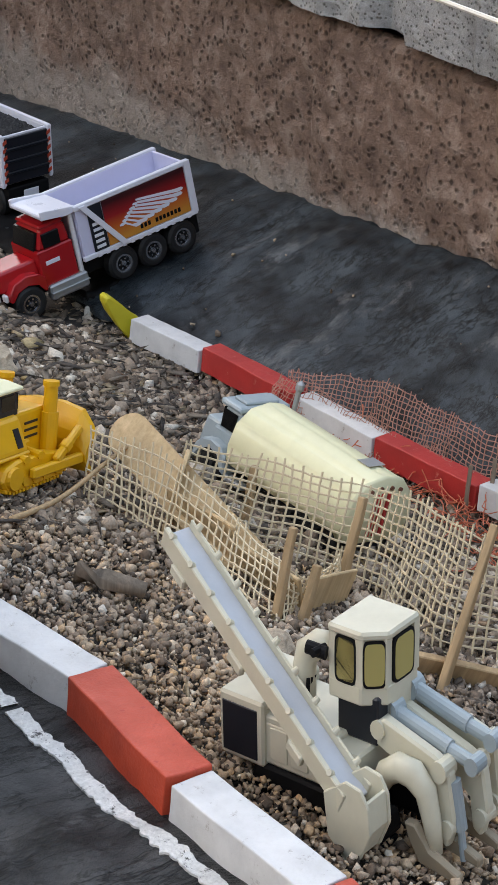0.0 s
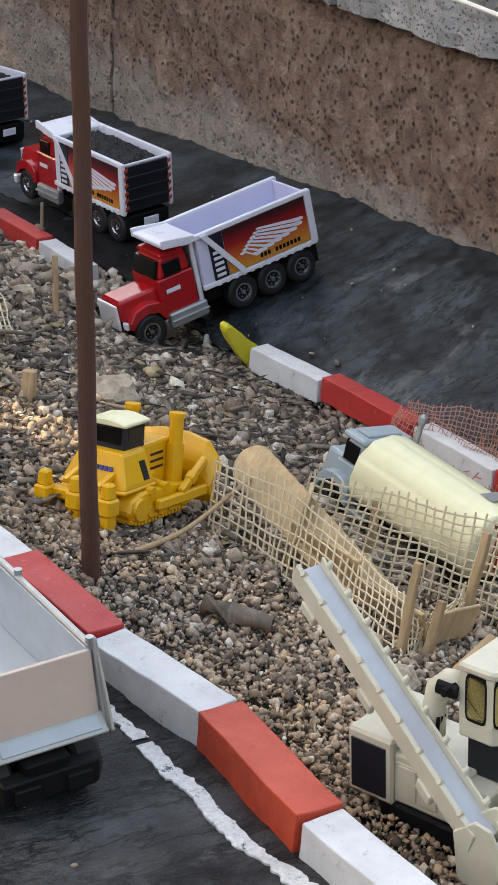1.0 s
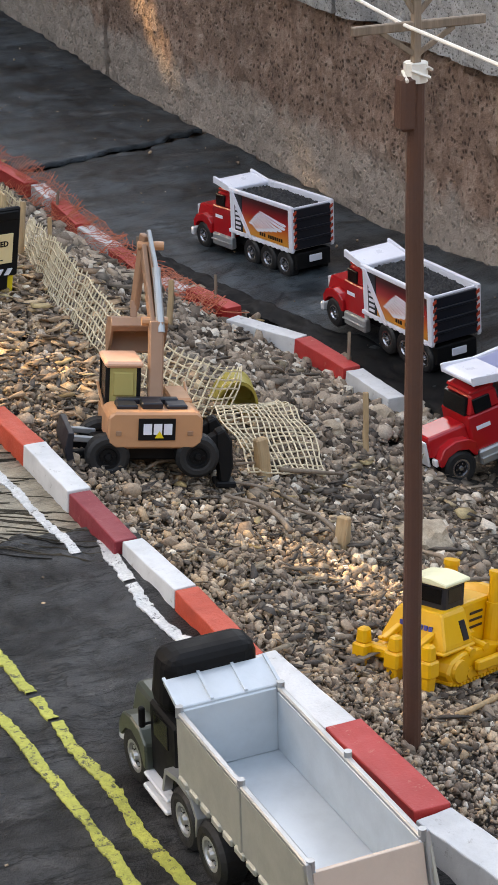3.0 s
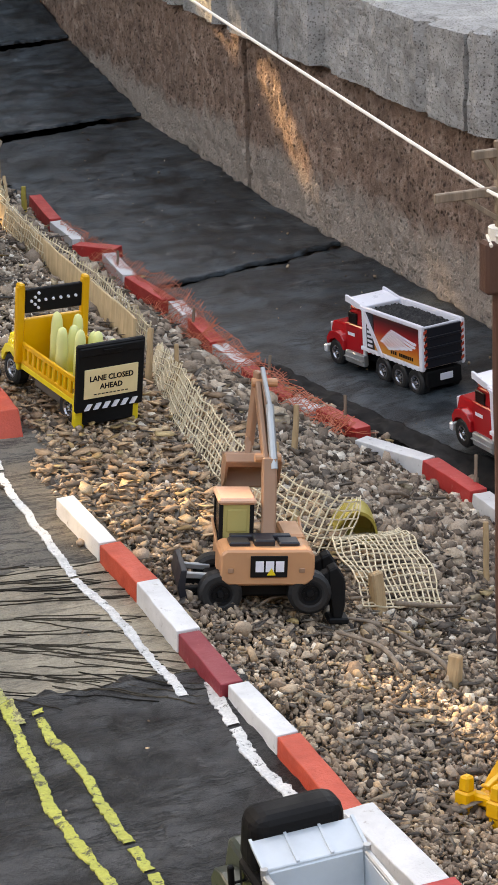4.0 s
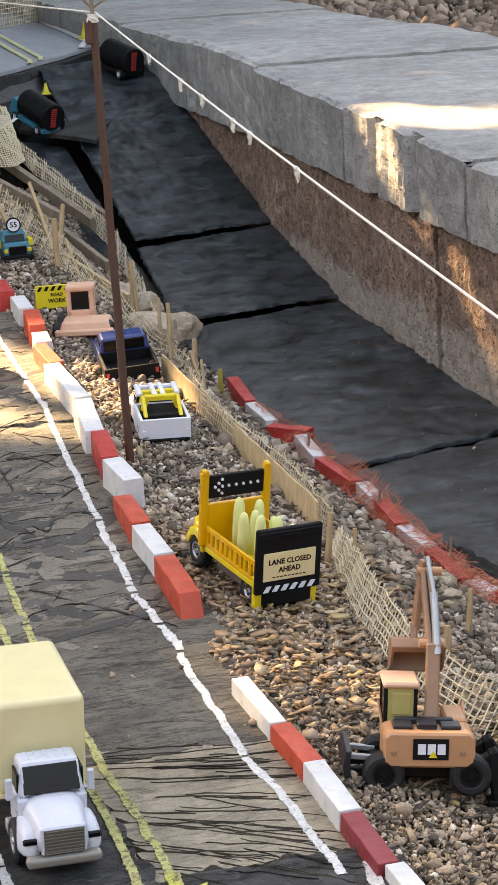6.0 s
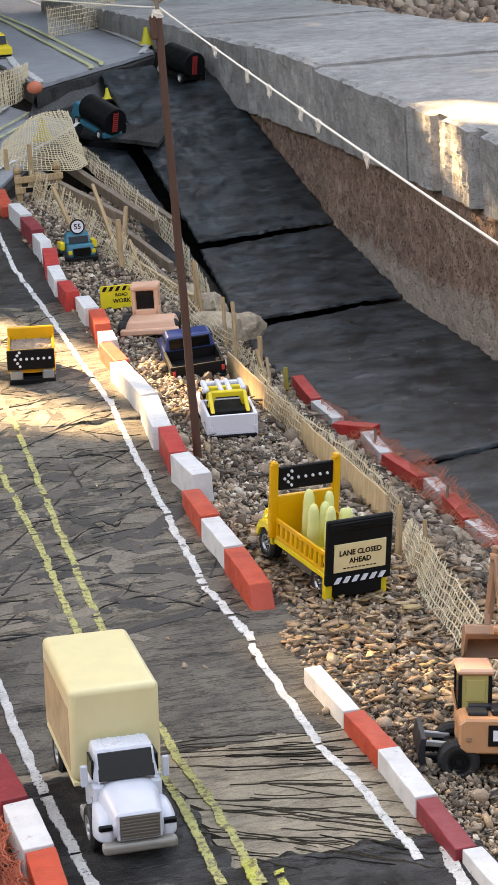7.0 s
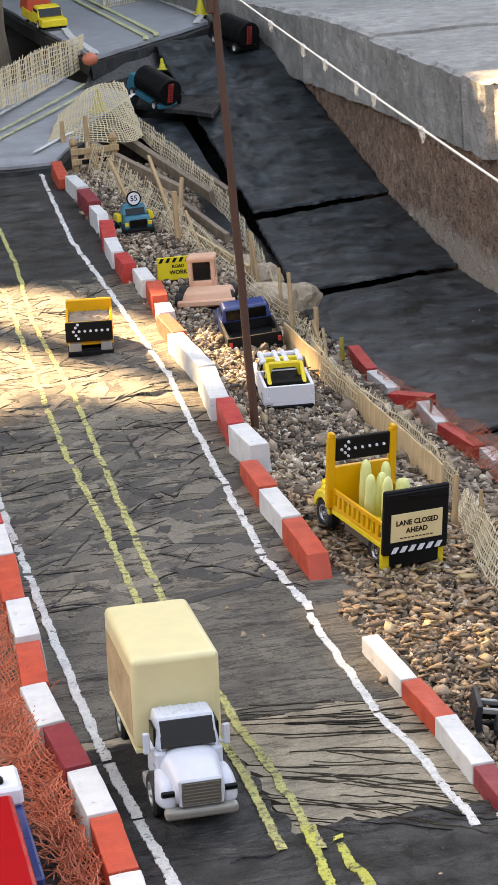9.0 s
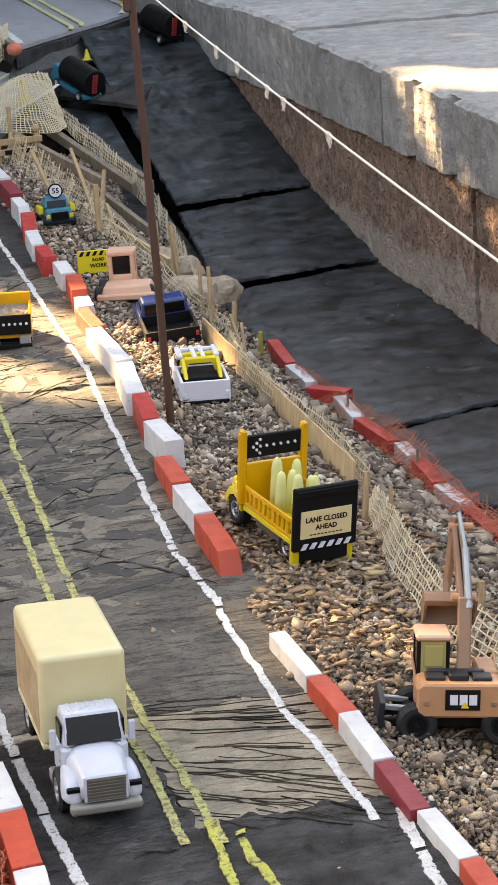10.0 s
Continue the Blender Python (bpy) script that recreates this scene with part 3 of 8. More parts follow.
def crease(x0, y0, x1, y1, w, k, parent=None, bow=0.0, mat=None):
    """A thin strip on the tape, coloured dark for the shade in a fold."""
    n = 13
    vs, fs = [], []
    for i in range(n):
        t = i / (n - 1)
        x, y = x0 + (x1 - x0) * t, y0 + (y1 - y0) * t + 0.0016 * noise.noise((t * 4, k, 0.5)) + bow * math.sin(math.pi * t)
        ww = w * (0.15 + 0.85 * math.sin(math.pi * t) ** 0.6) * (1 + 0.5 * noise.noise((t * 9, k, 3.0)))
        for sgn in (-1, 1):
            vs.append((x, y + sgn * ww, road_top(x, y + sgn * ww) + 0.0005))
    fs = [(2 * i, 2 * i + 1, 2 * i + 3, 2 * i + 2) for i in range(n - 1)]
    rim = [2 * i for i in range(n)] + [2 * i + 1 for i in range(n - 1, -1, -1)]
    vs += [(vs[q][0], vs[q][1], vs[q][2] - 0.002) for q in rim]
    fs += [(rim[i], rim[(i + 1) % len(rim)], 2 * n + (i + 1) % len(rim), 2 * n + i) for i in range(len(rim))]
    return raw("crease_shade", vs, fs, mat or CREASE, parent or WRINKLED)


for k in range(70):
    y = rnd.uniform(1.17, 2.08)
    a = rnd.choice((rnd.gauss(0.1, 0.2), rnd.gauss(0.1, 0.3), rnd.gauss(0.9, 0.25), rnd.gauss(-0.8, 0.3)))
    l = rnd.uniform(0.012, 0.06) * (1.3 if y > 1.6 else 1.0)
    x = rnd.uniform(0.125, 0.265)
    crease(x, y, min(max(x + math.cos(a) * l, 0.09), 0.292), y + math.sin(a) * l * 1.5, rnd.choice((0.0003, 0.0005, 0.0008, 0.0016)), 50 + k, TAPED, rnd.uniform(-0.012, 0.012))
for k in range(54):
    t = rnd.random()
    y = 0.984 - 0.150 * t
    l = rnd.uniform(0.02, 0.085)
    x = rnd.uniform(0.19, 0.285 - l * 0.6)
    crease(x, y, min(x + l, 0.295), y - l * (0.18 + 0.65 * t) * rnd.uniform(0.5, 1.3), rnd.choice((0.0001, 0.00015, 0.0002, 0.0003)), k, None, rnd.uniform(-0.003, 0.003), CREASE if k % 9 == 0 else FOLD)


def ribbon(name, pts, width, material, label, gaps=0.05, seed=1, lift=0.0007, z_of=road_top):
    """A brushed line of paint with uneven edges."""
    r = random.Random(seed)
    pts = [Vector(p) for p in pts]
    run = []
    for a, b in zip(pts, pts[1:]):
        n = max(2, int((b - a).length / 0.0011))
        run += [a.lerp(b, k / n) for k in range(n)]
    run.append(pts[-1])
    vs, fs, prev = [], [], None
    for k, p in enumerate(run):
        q = run[min(k + 1, len(run) - 1)] - run[max(k - 1, 0)]
        q.normalize()
        nrm = Vector((-q.y, q.x))
        w0 = width * (0.46 + 0.28 * noise.noise((k * 0.07, seed, 0.0)) + 0.20 * noise.noise((k * 0.43, seed, 2.0)) + r.uniform(-0.05, 0.05))
        w1 = width * (0.46 + 0.28 * noise.noise((k * 0.07, seed, 9.0)) + 0.20 * noise.noise((k * 0.43, seed, 7.0)) + r.uniform(-0.05, 0.05))
        wob = 0.0016 * noise.noise((k * 0.028, seed, 4.0))
        if noise.noise((k * 0.16, seed, 13.0)) > 0.62 - gaps * 8:
            prev = None
            continue
        b0 = len(vs)
        for s in (-w0 + wob, w1 + wob):
            x, y = p.x + nrm.x * s, p.y + nrm.y * s
            z = z_of(x, y)
            vs += [(x, y, z + lift), (x, y, z + lift - 0.0012)]
        if prev is not None:
            a = prev
            fs += [(a, a + 2, b0 + 2, b0), (a + 1, a, b0, b0 + 1), (a + 2, a + 3, b0 + 3, b0 + 2)]
        prev = b0
    return raw(name, vs, fs, material, None, label, False, "structure")


ribbon("road_marking", [(.3060, .38), (.3019, .427), (.3005, .443), (.2989, .4596), (.2975, .4748), (.2985, .488), (.2975, .50), (.297, .515), (.2965, .54), (.295, .60), (.292, .68), (.2900, .7236), (.288, .738), (.2877, .758), (.2897, .788), (.2929, .819)], 0.0056, WHITE_LINE, "chipped white edge line painted on black road", 0.025, 1)
ribbon("road_marking", [(.279, .812), (.277, .892), (.2705, .95), (.2696, 1.028), (.2687, 1.099), (.272, 1.124)], 0.0046, WHITE_LINE, "brushed white edge line on taped road", 0.015, 2)
ribbon("road_marking", [(.271, 1.124), (.2653, 1.214), (.2719, 1.409), (.2829, 1.714), (.279, 1.97), (.2698, 2.3156), (.284, 2.82)], 0.0050, WHITE_LINE, "uneven white edge line on grey road", 0.008, 3)
ribbon("road_marking", [(.155, .70), (.1428, .8276), (.1349, .9267), (.1294, 1.0477), (.123, 1.2445), (.1164, 1.4411), (.11, 1.8), (.105, 2.2)], 0.0052, WHITE_LINE, "uneven white edge line beside tall kerb", 0.008, 4)
for k, (pts, lab) in enumerate((
        ([(.2109, .8128), (.2078, .899), (.201, .978), (.1947, 1.173), (.1971, 1.431), (.2001, 1.655), (.1924, 1.968), (.1994, 2.2246), (.1985, 2.533), (.2, 2.85)], "worn yellow centre line on taped road"),
        ([(.1946, .817), (.1929, .905), (.18, 1.18), (.1798, 1.354), (.1751, 1.506), (.175, 1.75), (.178, 2.1)], "faded yellow centre line on taped road"),
        ([(.236, .50), (.2325, .557), (.2296, .595), (.2275, .657), (.2268, .685), (.2239, .732), (.2196, .822)], "yellow centre line brushed on black road"),
        ([(.219, .50), (.2175, .555), (.2153, .6226), (.2105, .692), (.2057, .736), (.2094, .843)], "broken yellow centre line on black road"))):
    ribbon("road_marking", pts, 0.0046, FADED_LINE if k < 2 else YELLOW_LINE, lab, 0.004 if k < 2 else 0.015, 20 + k)

# gravel bed: the soil sheet below the stones
sheet("gravel_bed", lambda y: 0.285, lambda y: kerb_x(y) + 0.02, 0.15, 3.0, SOIL, -0.006, 60, 300, 0.003, label="dark earth bed under the gravel", stretch=(40, 40))

def slab(name, corners, thick, material, label, n=14, wave=0.003):
    """A road piece between four corners (near left, near right, far right, far left)."""
    a, b, c, d = [Vector(p) for p in corners]
    vs, fs = [], []
    for j in range(n + 1):
        for i in range(n + 1):
            u, v = i / n, j / n
            p = a.lerp(b, u).lerp(d.lerp(c, u), v)
            p.z += wave * noise.noise((p.x * 9, p.y * 9, 2.0))
            if j == 0:
                p.y += 0.008 * noise.noise((u * 11, 3.0, 1.0))
            vs.append(p)
    q = n + 1
    fs = [(j * q + i, j * q + i + 1, (j + 1) * q + i + 1, (j + 1) * q + i) for j in range(n) for i in range(n)]
    rim = list(range(q)) + [j * q + n for j in range(1, q)] + [n * q + i for i in range(n - 1, -1, -1)] + [j * q for j in range(n - 1, 0, -1)]
    base = len(vs)
    vs += [vs[k] - Vector((0, 0, thick)) for k in rim]
    m = len(rim)
    fs += [(rim[(k + 1) % m], rim[k], base + k, base + (k + 1) % m) for k in range(m)]
    return raw(name, [tuple(p) for p in vs], fs, material, None, label, False, "structure")


# lower road: slabs of dark sheet with open joints
LX = lambda y: kerb_x(y) - 0.004 + lerp(y, [2.3, 2.8], [0.0, 0.035])
WX = lambda y: 0.7465
JOINTS = [(lambda u: 0.15, lambda u: 1.739 + 0.059 * u), (lambda u: 1.749 + 0.059 * u, lambda u: 2.376 + 0.066 * u), (lambda u: 2.398 + 0.054 * u, lambda u: 2.752 + 0.012 * u), (lambda u: 2.778 - 0.004 * u, lambda u: 3.62)]
for k, (a, b) in enumerate(JOINTS):
    sheet("lower_road", LX, WX, a, b, LOWER, (0.0, 0.001, 0.006, 0.011)[k], 64, 300 if k == 0 else 120, 0.0026, 0.004, 0.0035, label="scuffed slate-black slab of the lower road", stretch=(30, 24))
slab("lower_road", [(.500, 2.58, -.088), (LX(2.58) - .004, 2.56, -.080), (.546, 3.26, .038), (.478, 3.30, .046)], 0.004, LOWER, "dark slate strip beside the lower slabs", 24, 0.004)
# Black sheet below the slabs, added to put shade into the open joints.
sheet("lower_road_bed", lambda y: kerb_x(y) - 0.03, WX, 0.15, 3.62, BLACK, -0.05, 20, 60, 0.0, label="dark bed under the lower road slabs")
# plastic sheeting that shows under the edge of the lower road
sheet("black_liner", lambda y: kerb_x(y) - 0.004, lambda y: kerb_x(y) + lerp(y, [1.0, 1.14, 1.26, 1.5], [0.020, 0.040, 0.016, 0.010]), 1.02, 1.5, BLACK, 0.003, 14, 120, 0.0035, 0.004, 0.003, label="crumpled black plastic liner along the lower kerb", stretch=(60, 45))


def rough_block(name, x0, x1, y0, y1, z0, z1, res, amp, material, parent, front=None, label="", top_amp=0.003):
    """A split-faced block: rough towards the road (x0) and on top; front adds depth for flutes."""
    ny, nz, nx = max(2, int((y1 - y0) / res)), max(2, int(0.16 / res)), max(2, int((x1 - x0) / (res * 2)))
    vs, fs = [], []
    ids = {}

    def v(ix, iy, iz):
        key = (ix, iy, iz)
        if key in ids:
            return ids[key]
        x, y = x0 + (x1 - x0) * ix / nx, y0 + (y1 - y0) * iy / ny
        za, zc = z0(y) if callable(z0) else z0, z1(y)
        z = za + (zc - za) * iz / nz
        if ix == 0:
            d = noise.noise((y * 30, z * 30, 2.0)) + 0.7 * noise.noise((y * 85, z * 85, 5.0)) + 0.5 * noise.noise((y * 210, z * 210, 8.0))
            x -= amp * d
            if front:
                x += front(y)
        if iz == nz:
            z += top_amp * (noise.noise((x * 22, y * 22, 3.0)) + 0.4 * noise.noise((x * 90, y * 90, 6.0)))
            if ix == 0:
                z -= 0.002 + 0.011 * max(0.0, noise.noise((y * 38, 1.0, 2.0))) + 0.004 * abs(noise.noise((y * 110, 4.0, 2.0)))
                x += 0.003 + 0.004 * abs(noise.noise((y * 60, 9.0, 2.0)))
        ids[key] = len(vs)
        vs.append((x, y, z))
        return ids[key]

    for iy in range(ny):
        for iz in range(nz):
            fs.append((v(0, iy, iz), v(0, iy, iz + 1), v(0, iy + 1, iz + 1), v(0, iy + 1, iz)))
            fs.append((v(nx, iy, iz), v(nx, iy + 1, iz), v(nx, iy + 1, iz + 1), v(nx, iy, iz + 1)))
        for ix in range(nx):
            fs.append((v(ix, iy, nz), v(ix + 1, iy, nz), v(ix + 1, iy + 1, nz), v(ix, iy + 1, nz)))
            fs.append((v(ix, iy, 0), v(ix, iy + 1, 0), v(ix + 1, iy + 1, 0), v(ix + 1, iy, 0)))
    for ix in range(nx):
        for iz in range(nz):
            fs.append((v(ix, 0, iz), v(ix + 1, 0, iz), v(ix + 1, 0, iz + 1), v(ix, 0, iz + 1)))
            fs.append((v(ix, ny, iz), v(ix, ny, iz + 1), v(ix + 1, ny, iz + 1), v(ix + 1, ny, iz)))
    return raw(name, vs, fs, material, parent, label)


CAP_LOW = lambda y: lerp(y, [1.5, 2.0, 2.4, 2.8], [0.0655, 0.0672, 0.0738, 0.0812])
CAP_TOP = lambda y: lerp(y, [1.2, 1.6, 1.94, 2.37, 2.72, 2.94, 3.4], [0.146, 0.141, 0.142, 0.159, 0.172, 0.184, 0.186])
wall = tagged(new("wall_east"), "low retaining wall of rough red-brown blocks", "", "", "structure")
for k, (a, b) in enumerate(zip([-.6, .075, .735, 1.400, 2.068, 2.838, 3.5, 4.2, 4.9], [.075, .735, 1.400, 2.068, 2.838, 3.5, 4.2, 4.9, 5.6])):
    rough_block("block", 0.747 + 0.002 * (k % 2), 0.95, a + 0.003, b - 0.003, -0.16, lambda y: CAP_LOW(y) - 0.0015, 0.0055 if 0.5 < b < 3.6 else 0.03, 0.0036, WALLROCK, wall)

# upright grooves in the split faces: place along the wall, half width, depth
GROOVES = [(2.250, 0.015, 0.016), (2.110, 0.013, 0.015), (1.834, 0.018, 0.014), (1.60, 0.006, 0.008), (1.47, 0.016, 0.014), (1.20, 0.008, 0.010), (0.93, 0.015, 0.013), (0.62, 0.010, 0.010), (2.60, 0.006, 0.004), (2.86, 0.010, 0.004), (3.18, 0.012, 0.006)]


def flutes(y):
    """Depth of the cap's face at y: grooves, uneven steps between them and fine upright ribs."""
    d = sum(dep * max(0.0, min(1.0, (hw + 0.003 - abs(y - c)) / 0.003)) for c, hw, dep in GROOVES)
    step = 0.004 * noise.noise((y * 6.0, 3.0, 1.0)) + 0.003 * (1 if noise.noise((y * 14.0, 8.0, 2.0)) > 0.1 else 0)
    return d + step + 0.0022 * noise.noise((y * 120, 1.0, 4.0)) + 0.0012 * noise.noise((y * 330, 2.0, 4.0))


cap = tagged(new("wall_cap"), "grey split-face concrete cap blocks on the wall", "", "", "structure")
for k, (a, b) in enumerate(zip([-.6, .235, .66, 1.09, 1.52, 1.939, 2.36, 2.79, 3.22, 3.78, 4.85], [.235, .66, 1.09, 1.52, 1.939, 2.36, 2.79, 3.22, 3.78, 4.85, 5.9])):
    rough_block("cap_block", 0.736, 1.11 + 0.01 * (k % 2), a + 0.004, b - 0.004, CAP_LOW, lambda y, e=0.003 * (k % 2): CAP_TOP(y) + e, 0.0055 if 0.5 < b < 3.9 else 0.03, 0.0022, CAPROCK, cap, flutes, top_amp=0.0022)

# ---- painted kerb blocks ----
COL = {"r": K_RED, "o": K_ORANGE, "w": K_WHITE, "d": K_CRIMSON}
WORD = {"r": "chipped dark red", "o": "worn orange-red", "w": "scuffed white", "d": "dull crimson"}


def kerb_block(col, x0, y0, x1, y1, h=16.0, w=14.0, where="beside the gravel", z=None, dip=0.0, slope=0.0, lean=0.0):
    """A painted block from its near end to its far end; dip drops the near end's top edge, slope sinks the near end."""
    l = math.hypot(x1 - x0, y1 - y0) * 1000
    xc, yc = (x0 + x1) / 2, (y0 + y1) / 2
    zz = ground_z(xc, yc) if z is None else z
    m = Matrix.Translation((xc, yc, zz)) @ Euler((radians(slope), radians(lean), math.atan2(x0 - x1, y1 - y0))).to_matrix().to_4x4()
    bm = B()
    bx(bm, -w / 2 - 0.5, w / 2 + 0.5, -l / 2 + 0.3, l / 2 - 0.3, -4, h, 0.5, (0.8, 0.8, dip, 0), 2)
    bmesh.ops.subdivide_edges(bm, edges=[e for e in bm.edges if e.calc_length() > 0.009], cuts=6, use_grid_fill=True)
    for v in bm.verts:
        n = noise.noise((v.co.x * 140 + xc * 50, v.co.y * 140 + yc * 50, v.co.z * 140))
        big = noise.noise((v.co.y * 45 + yc * 17, v.co.x * 60, v.co.z * 60 + xc * 9))
        v.co += Vector((n * 0.5 + 0.4 * big, noise.noise((v.co.y * 120, yc * 31, v.co.z * 90)), n * 0.6 + 0.4 * big)) * 0.0005
    ob = part("kerb_block", bm, COL[col])
    ob.matrix_world = m
    return tagged(ob, f"{WORD[col]} painted wooden kerb block {where}", "kerb block", "kerb blocks")


for c, x0, y0, x1, y1, h, w in (
        ("o", .3215, .336, .3200, .3918, 16.5, 15.5), ("w", .3200, .3920, .3162, .4508, 15.5, 14.5), ("o", .3158, .4510, .3190, .5106, 17.0, 15.5), ("w", .3195, .5112, .3097, .5655, 15.5, 14.5),
        ("r", .3100, .5660, .3080, .6256, 15.5, 14.0), ("w", .3075, .6258, .3030, .6830, 13.5, 13.0), ("o", .3030, .6835, .3022, .7506, 9.5, 10.2), ("w", .3020, .7510, .2990, .8010, 9.5, 9.7),
        ("d", .2968, .8015, .2958, .8560, 9.5, 10.2), ("w", .2960, .8564, .2951, .9150, 10.0, 11.2), ("o", .2953, .9154, .2921, .9664, 9.5, 11.2), ("w", .2915, .9676, .2878, 1.0353, 9.5, 9.7)):
    kerb_block(c, x0, y0, x1, y1, h, w)
for c, x0, y0, x1, y1, h, w, dip, slope in (
        ("o", .2890, 1.1560, .2894, 1.2400, 15, 13.5, 9.0, 0.0), ("w", .2900, 1.2440, .2884, 1.3110, 15, 13.0, 0, 0.0), ("o", .2895, 1.3150, .2915, 1.3960, 13, 13.5, 0, -3.0), ("w", .3010, 1.4010, .2968, 1.4640, 20, 14.5, 0, 0.0),
        ("r", .2985, 1.4800, .3029, 1.5512, 18, 13.5, 0, 2.0), ("w", .3000, 1.5540, .3065, 1.6525, 19, 15.5, 4.0, 2.0), ("w", .3074, 1.6560, .3028, 1.7924, 19, 14.5, 0, 0.0), ("o", .3072, 1.7950, .3050, 1.8790, 17, 13.0, 0, 0.0),
        ("w", .3095, 1.8810, .3118, 1.9270, 18, 15.0, 0, 0.0), ("o", .3112, 1.9300, .3150, 2.0020, 22, 15.5, 6.0, 2.0), ("w", .3113, 2.0065, .3120, 2.0760, 20, 15.0, 0, 0.0), ("r", .3025, 2.0780, .3028, 2.1460, 20, 14.5, 0, 0.0),
        ("w", .3005, 2.1510, .3028, 2.2300, 18, 14.0, 4.0, 2.0), ("r", .3030, 2.2360, .3110, 2.3300, 19, 16.0, 8.0, 3.0), ("w", .3100, 2.3360, .3085, 2.4180, 24, 13.0, 14.0, 0.0), ("d", .3119, 2.4415, .3113, 2.5555, 23, 16.0, 0, 0.0),
        ("w", .3120, 2.5630, .3089, 2.6728, 22, 15.0, 0, 0.0), ("o", .3010, 2.6790, .3030, 2.7900, 18, 15.0, 0, 5.0)):
    kerb_block(c, x0, y0, x1, y1, h, w, "along the road edge", None, dip, slope)
for c, x0, y0, x1, y1, h, w in (
        ("w", .1250, .640, .1262, .688, 20, 14), ("r", .1258, .690, .1256, .734, 20, 14), ("w", .1252, .7360, .1250, .7860, 20, 14), ("o", .1246, .7875, .1234, .8425, 20, 13.5), ("w", .1230, .8428, .1194, .8930, 21, 14), ("d", .1186, .8966, .1132, .9499, 21, 13),
        ("w", .1118, .9538, .1076, 1.0085, 20, 14), ("o", .1090, 1.0098, .1106, 1.0740, 19, 14), ("w", .1114, 1.0750, .1108, 1.1375, 22, 14), ("o", .1092, 1.1430, .1105, 1.2270, 20, 13.5), ("w", .1096, 1.2298, .1088, 1.2922, 20, 14), ("r", .1085, 1.295, .1075, 1.365, 20, 14), ("w", .107, 1.37, .106, 1.44, 20, 14)):
    kerb_block(c, x0, y0, x1, y1, h, w, "on the road's outer side", None, 0.0, 0.0, -3.0)
for c, x0, y0, x1, y1, h in (
        ("w", .6445, .6400, .6370, .6980, 9), ("r", .6366, .6990, .6286, .7655, 9), ("w", .6280, .7662, .6236, .8260, 9), ("r", .6235, .8290, .6175, .9012, 9), ("w", .6156, .9018, .6076, .9585, 9),
        ("w", .5873, 1.1209, .5857, 1.1760, 9), ("r", .5848, 1.1767, .5805, 1.2410, 10), ("w", .5802, 1.2420, .5550, 1.2975, 11), ("r", .5633, 1.3125, .5538, 1.3643, 12), ("w", .5495, 1.3650, .5430, 1.3960, 12),
        ("r", .5394, 1.3990, .5391, 1.4780, 12), ("w", .5391, 1.4787, .5363, 1.5384, 12), ("r", .5369, 1.5430, .5410, 1.6130, 12), ("w", .5404, 1.6240, .5421, 1.6680, 12), ("r", .5385, 1.6741, .5310, 1.7600, 12),
        ("w", .5308, 1.7630, .5350, 1.8442, 12), ("w", .5237, 1.9060, .5228, 1.9860, 12), ("r", .5241, 1.9929, .5312, 2.1024, 12)):
    kerb_block(c, x0, y0, x1, y1, h, 12.5, "edging the lower road", ground_z((x0 + x1) / 2 + 0.02, (y0 + y1) / 2) - 0.001)
kerb_block("r", .5470, 1.8520, .5150, 1.8830, 14, 15, "lying across the lower edge", ground_z(.55, 1.86) - 0.001)
# ---- toy vehicles ----
def axle_wheels(root, ys, r, w, half, rim):
    for y in ys:
        wheel(root, -half + w / 2, y, r, w, rim, -1)
        wheel(root, half - w / 2, y, r, w, rim, 1)


def open_bed(bm, x0, x1, y0, y1, z0, z1, t=1.4, floor=1.5):
    bx(bm, x0, x1, y0, y1, z0, z0 + floor, 0.2)
    bx(bm, x0, x0 + t, y0, y1, z0 + floor, z1, 0.3)
    bx(bm, x1 - t, x1, y0, y1, z0 + floor, z1, 0.3)
    bx(bm, x0 + t, x1 - t, y1 - t, y1, z0 + floor, z1, 0.3)
    bx(bm, x0 + t, x1 - t, y0, y0 + t, z0 + floor, z1, 0.3)
    return bm


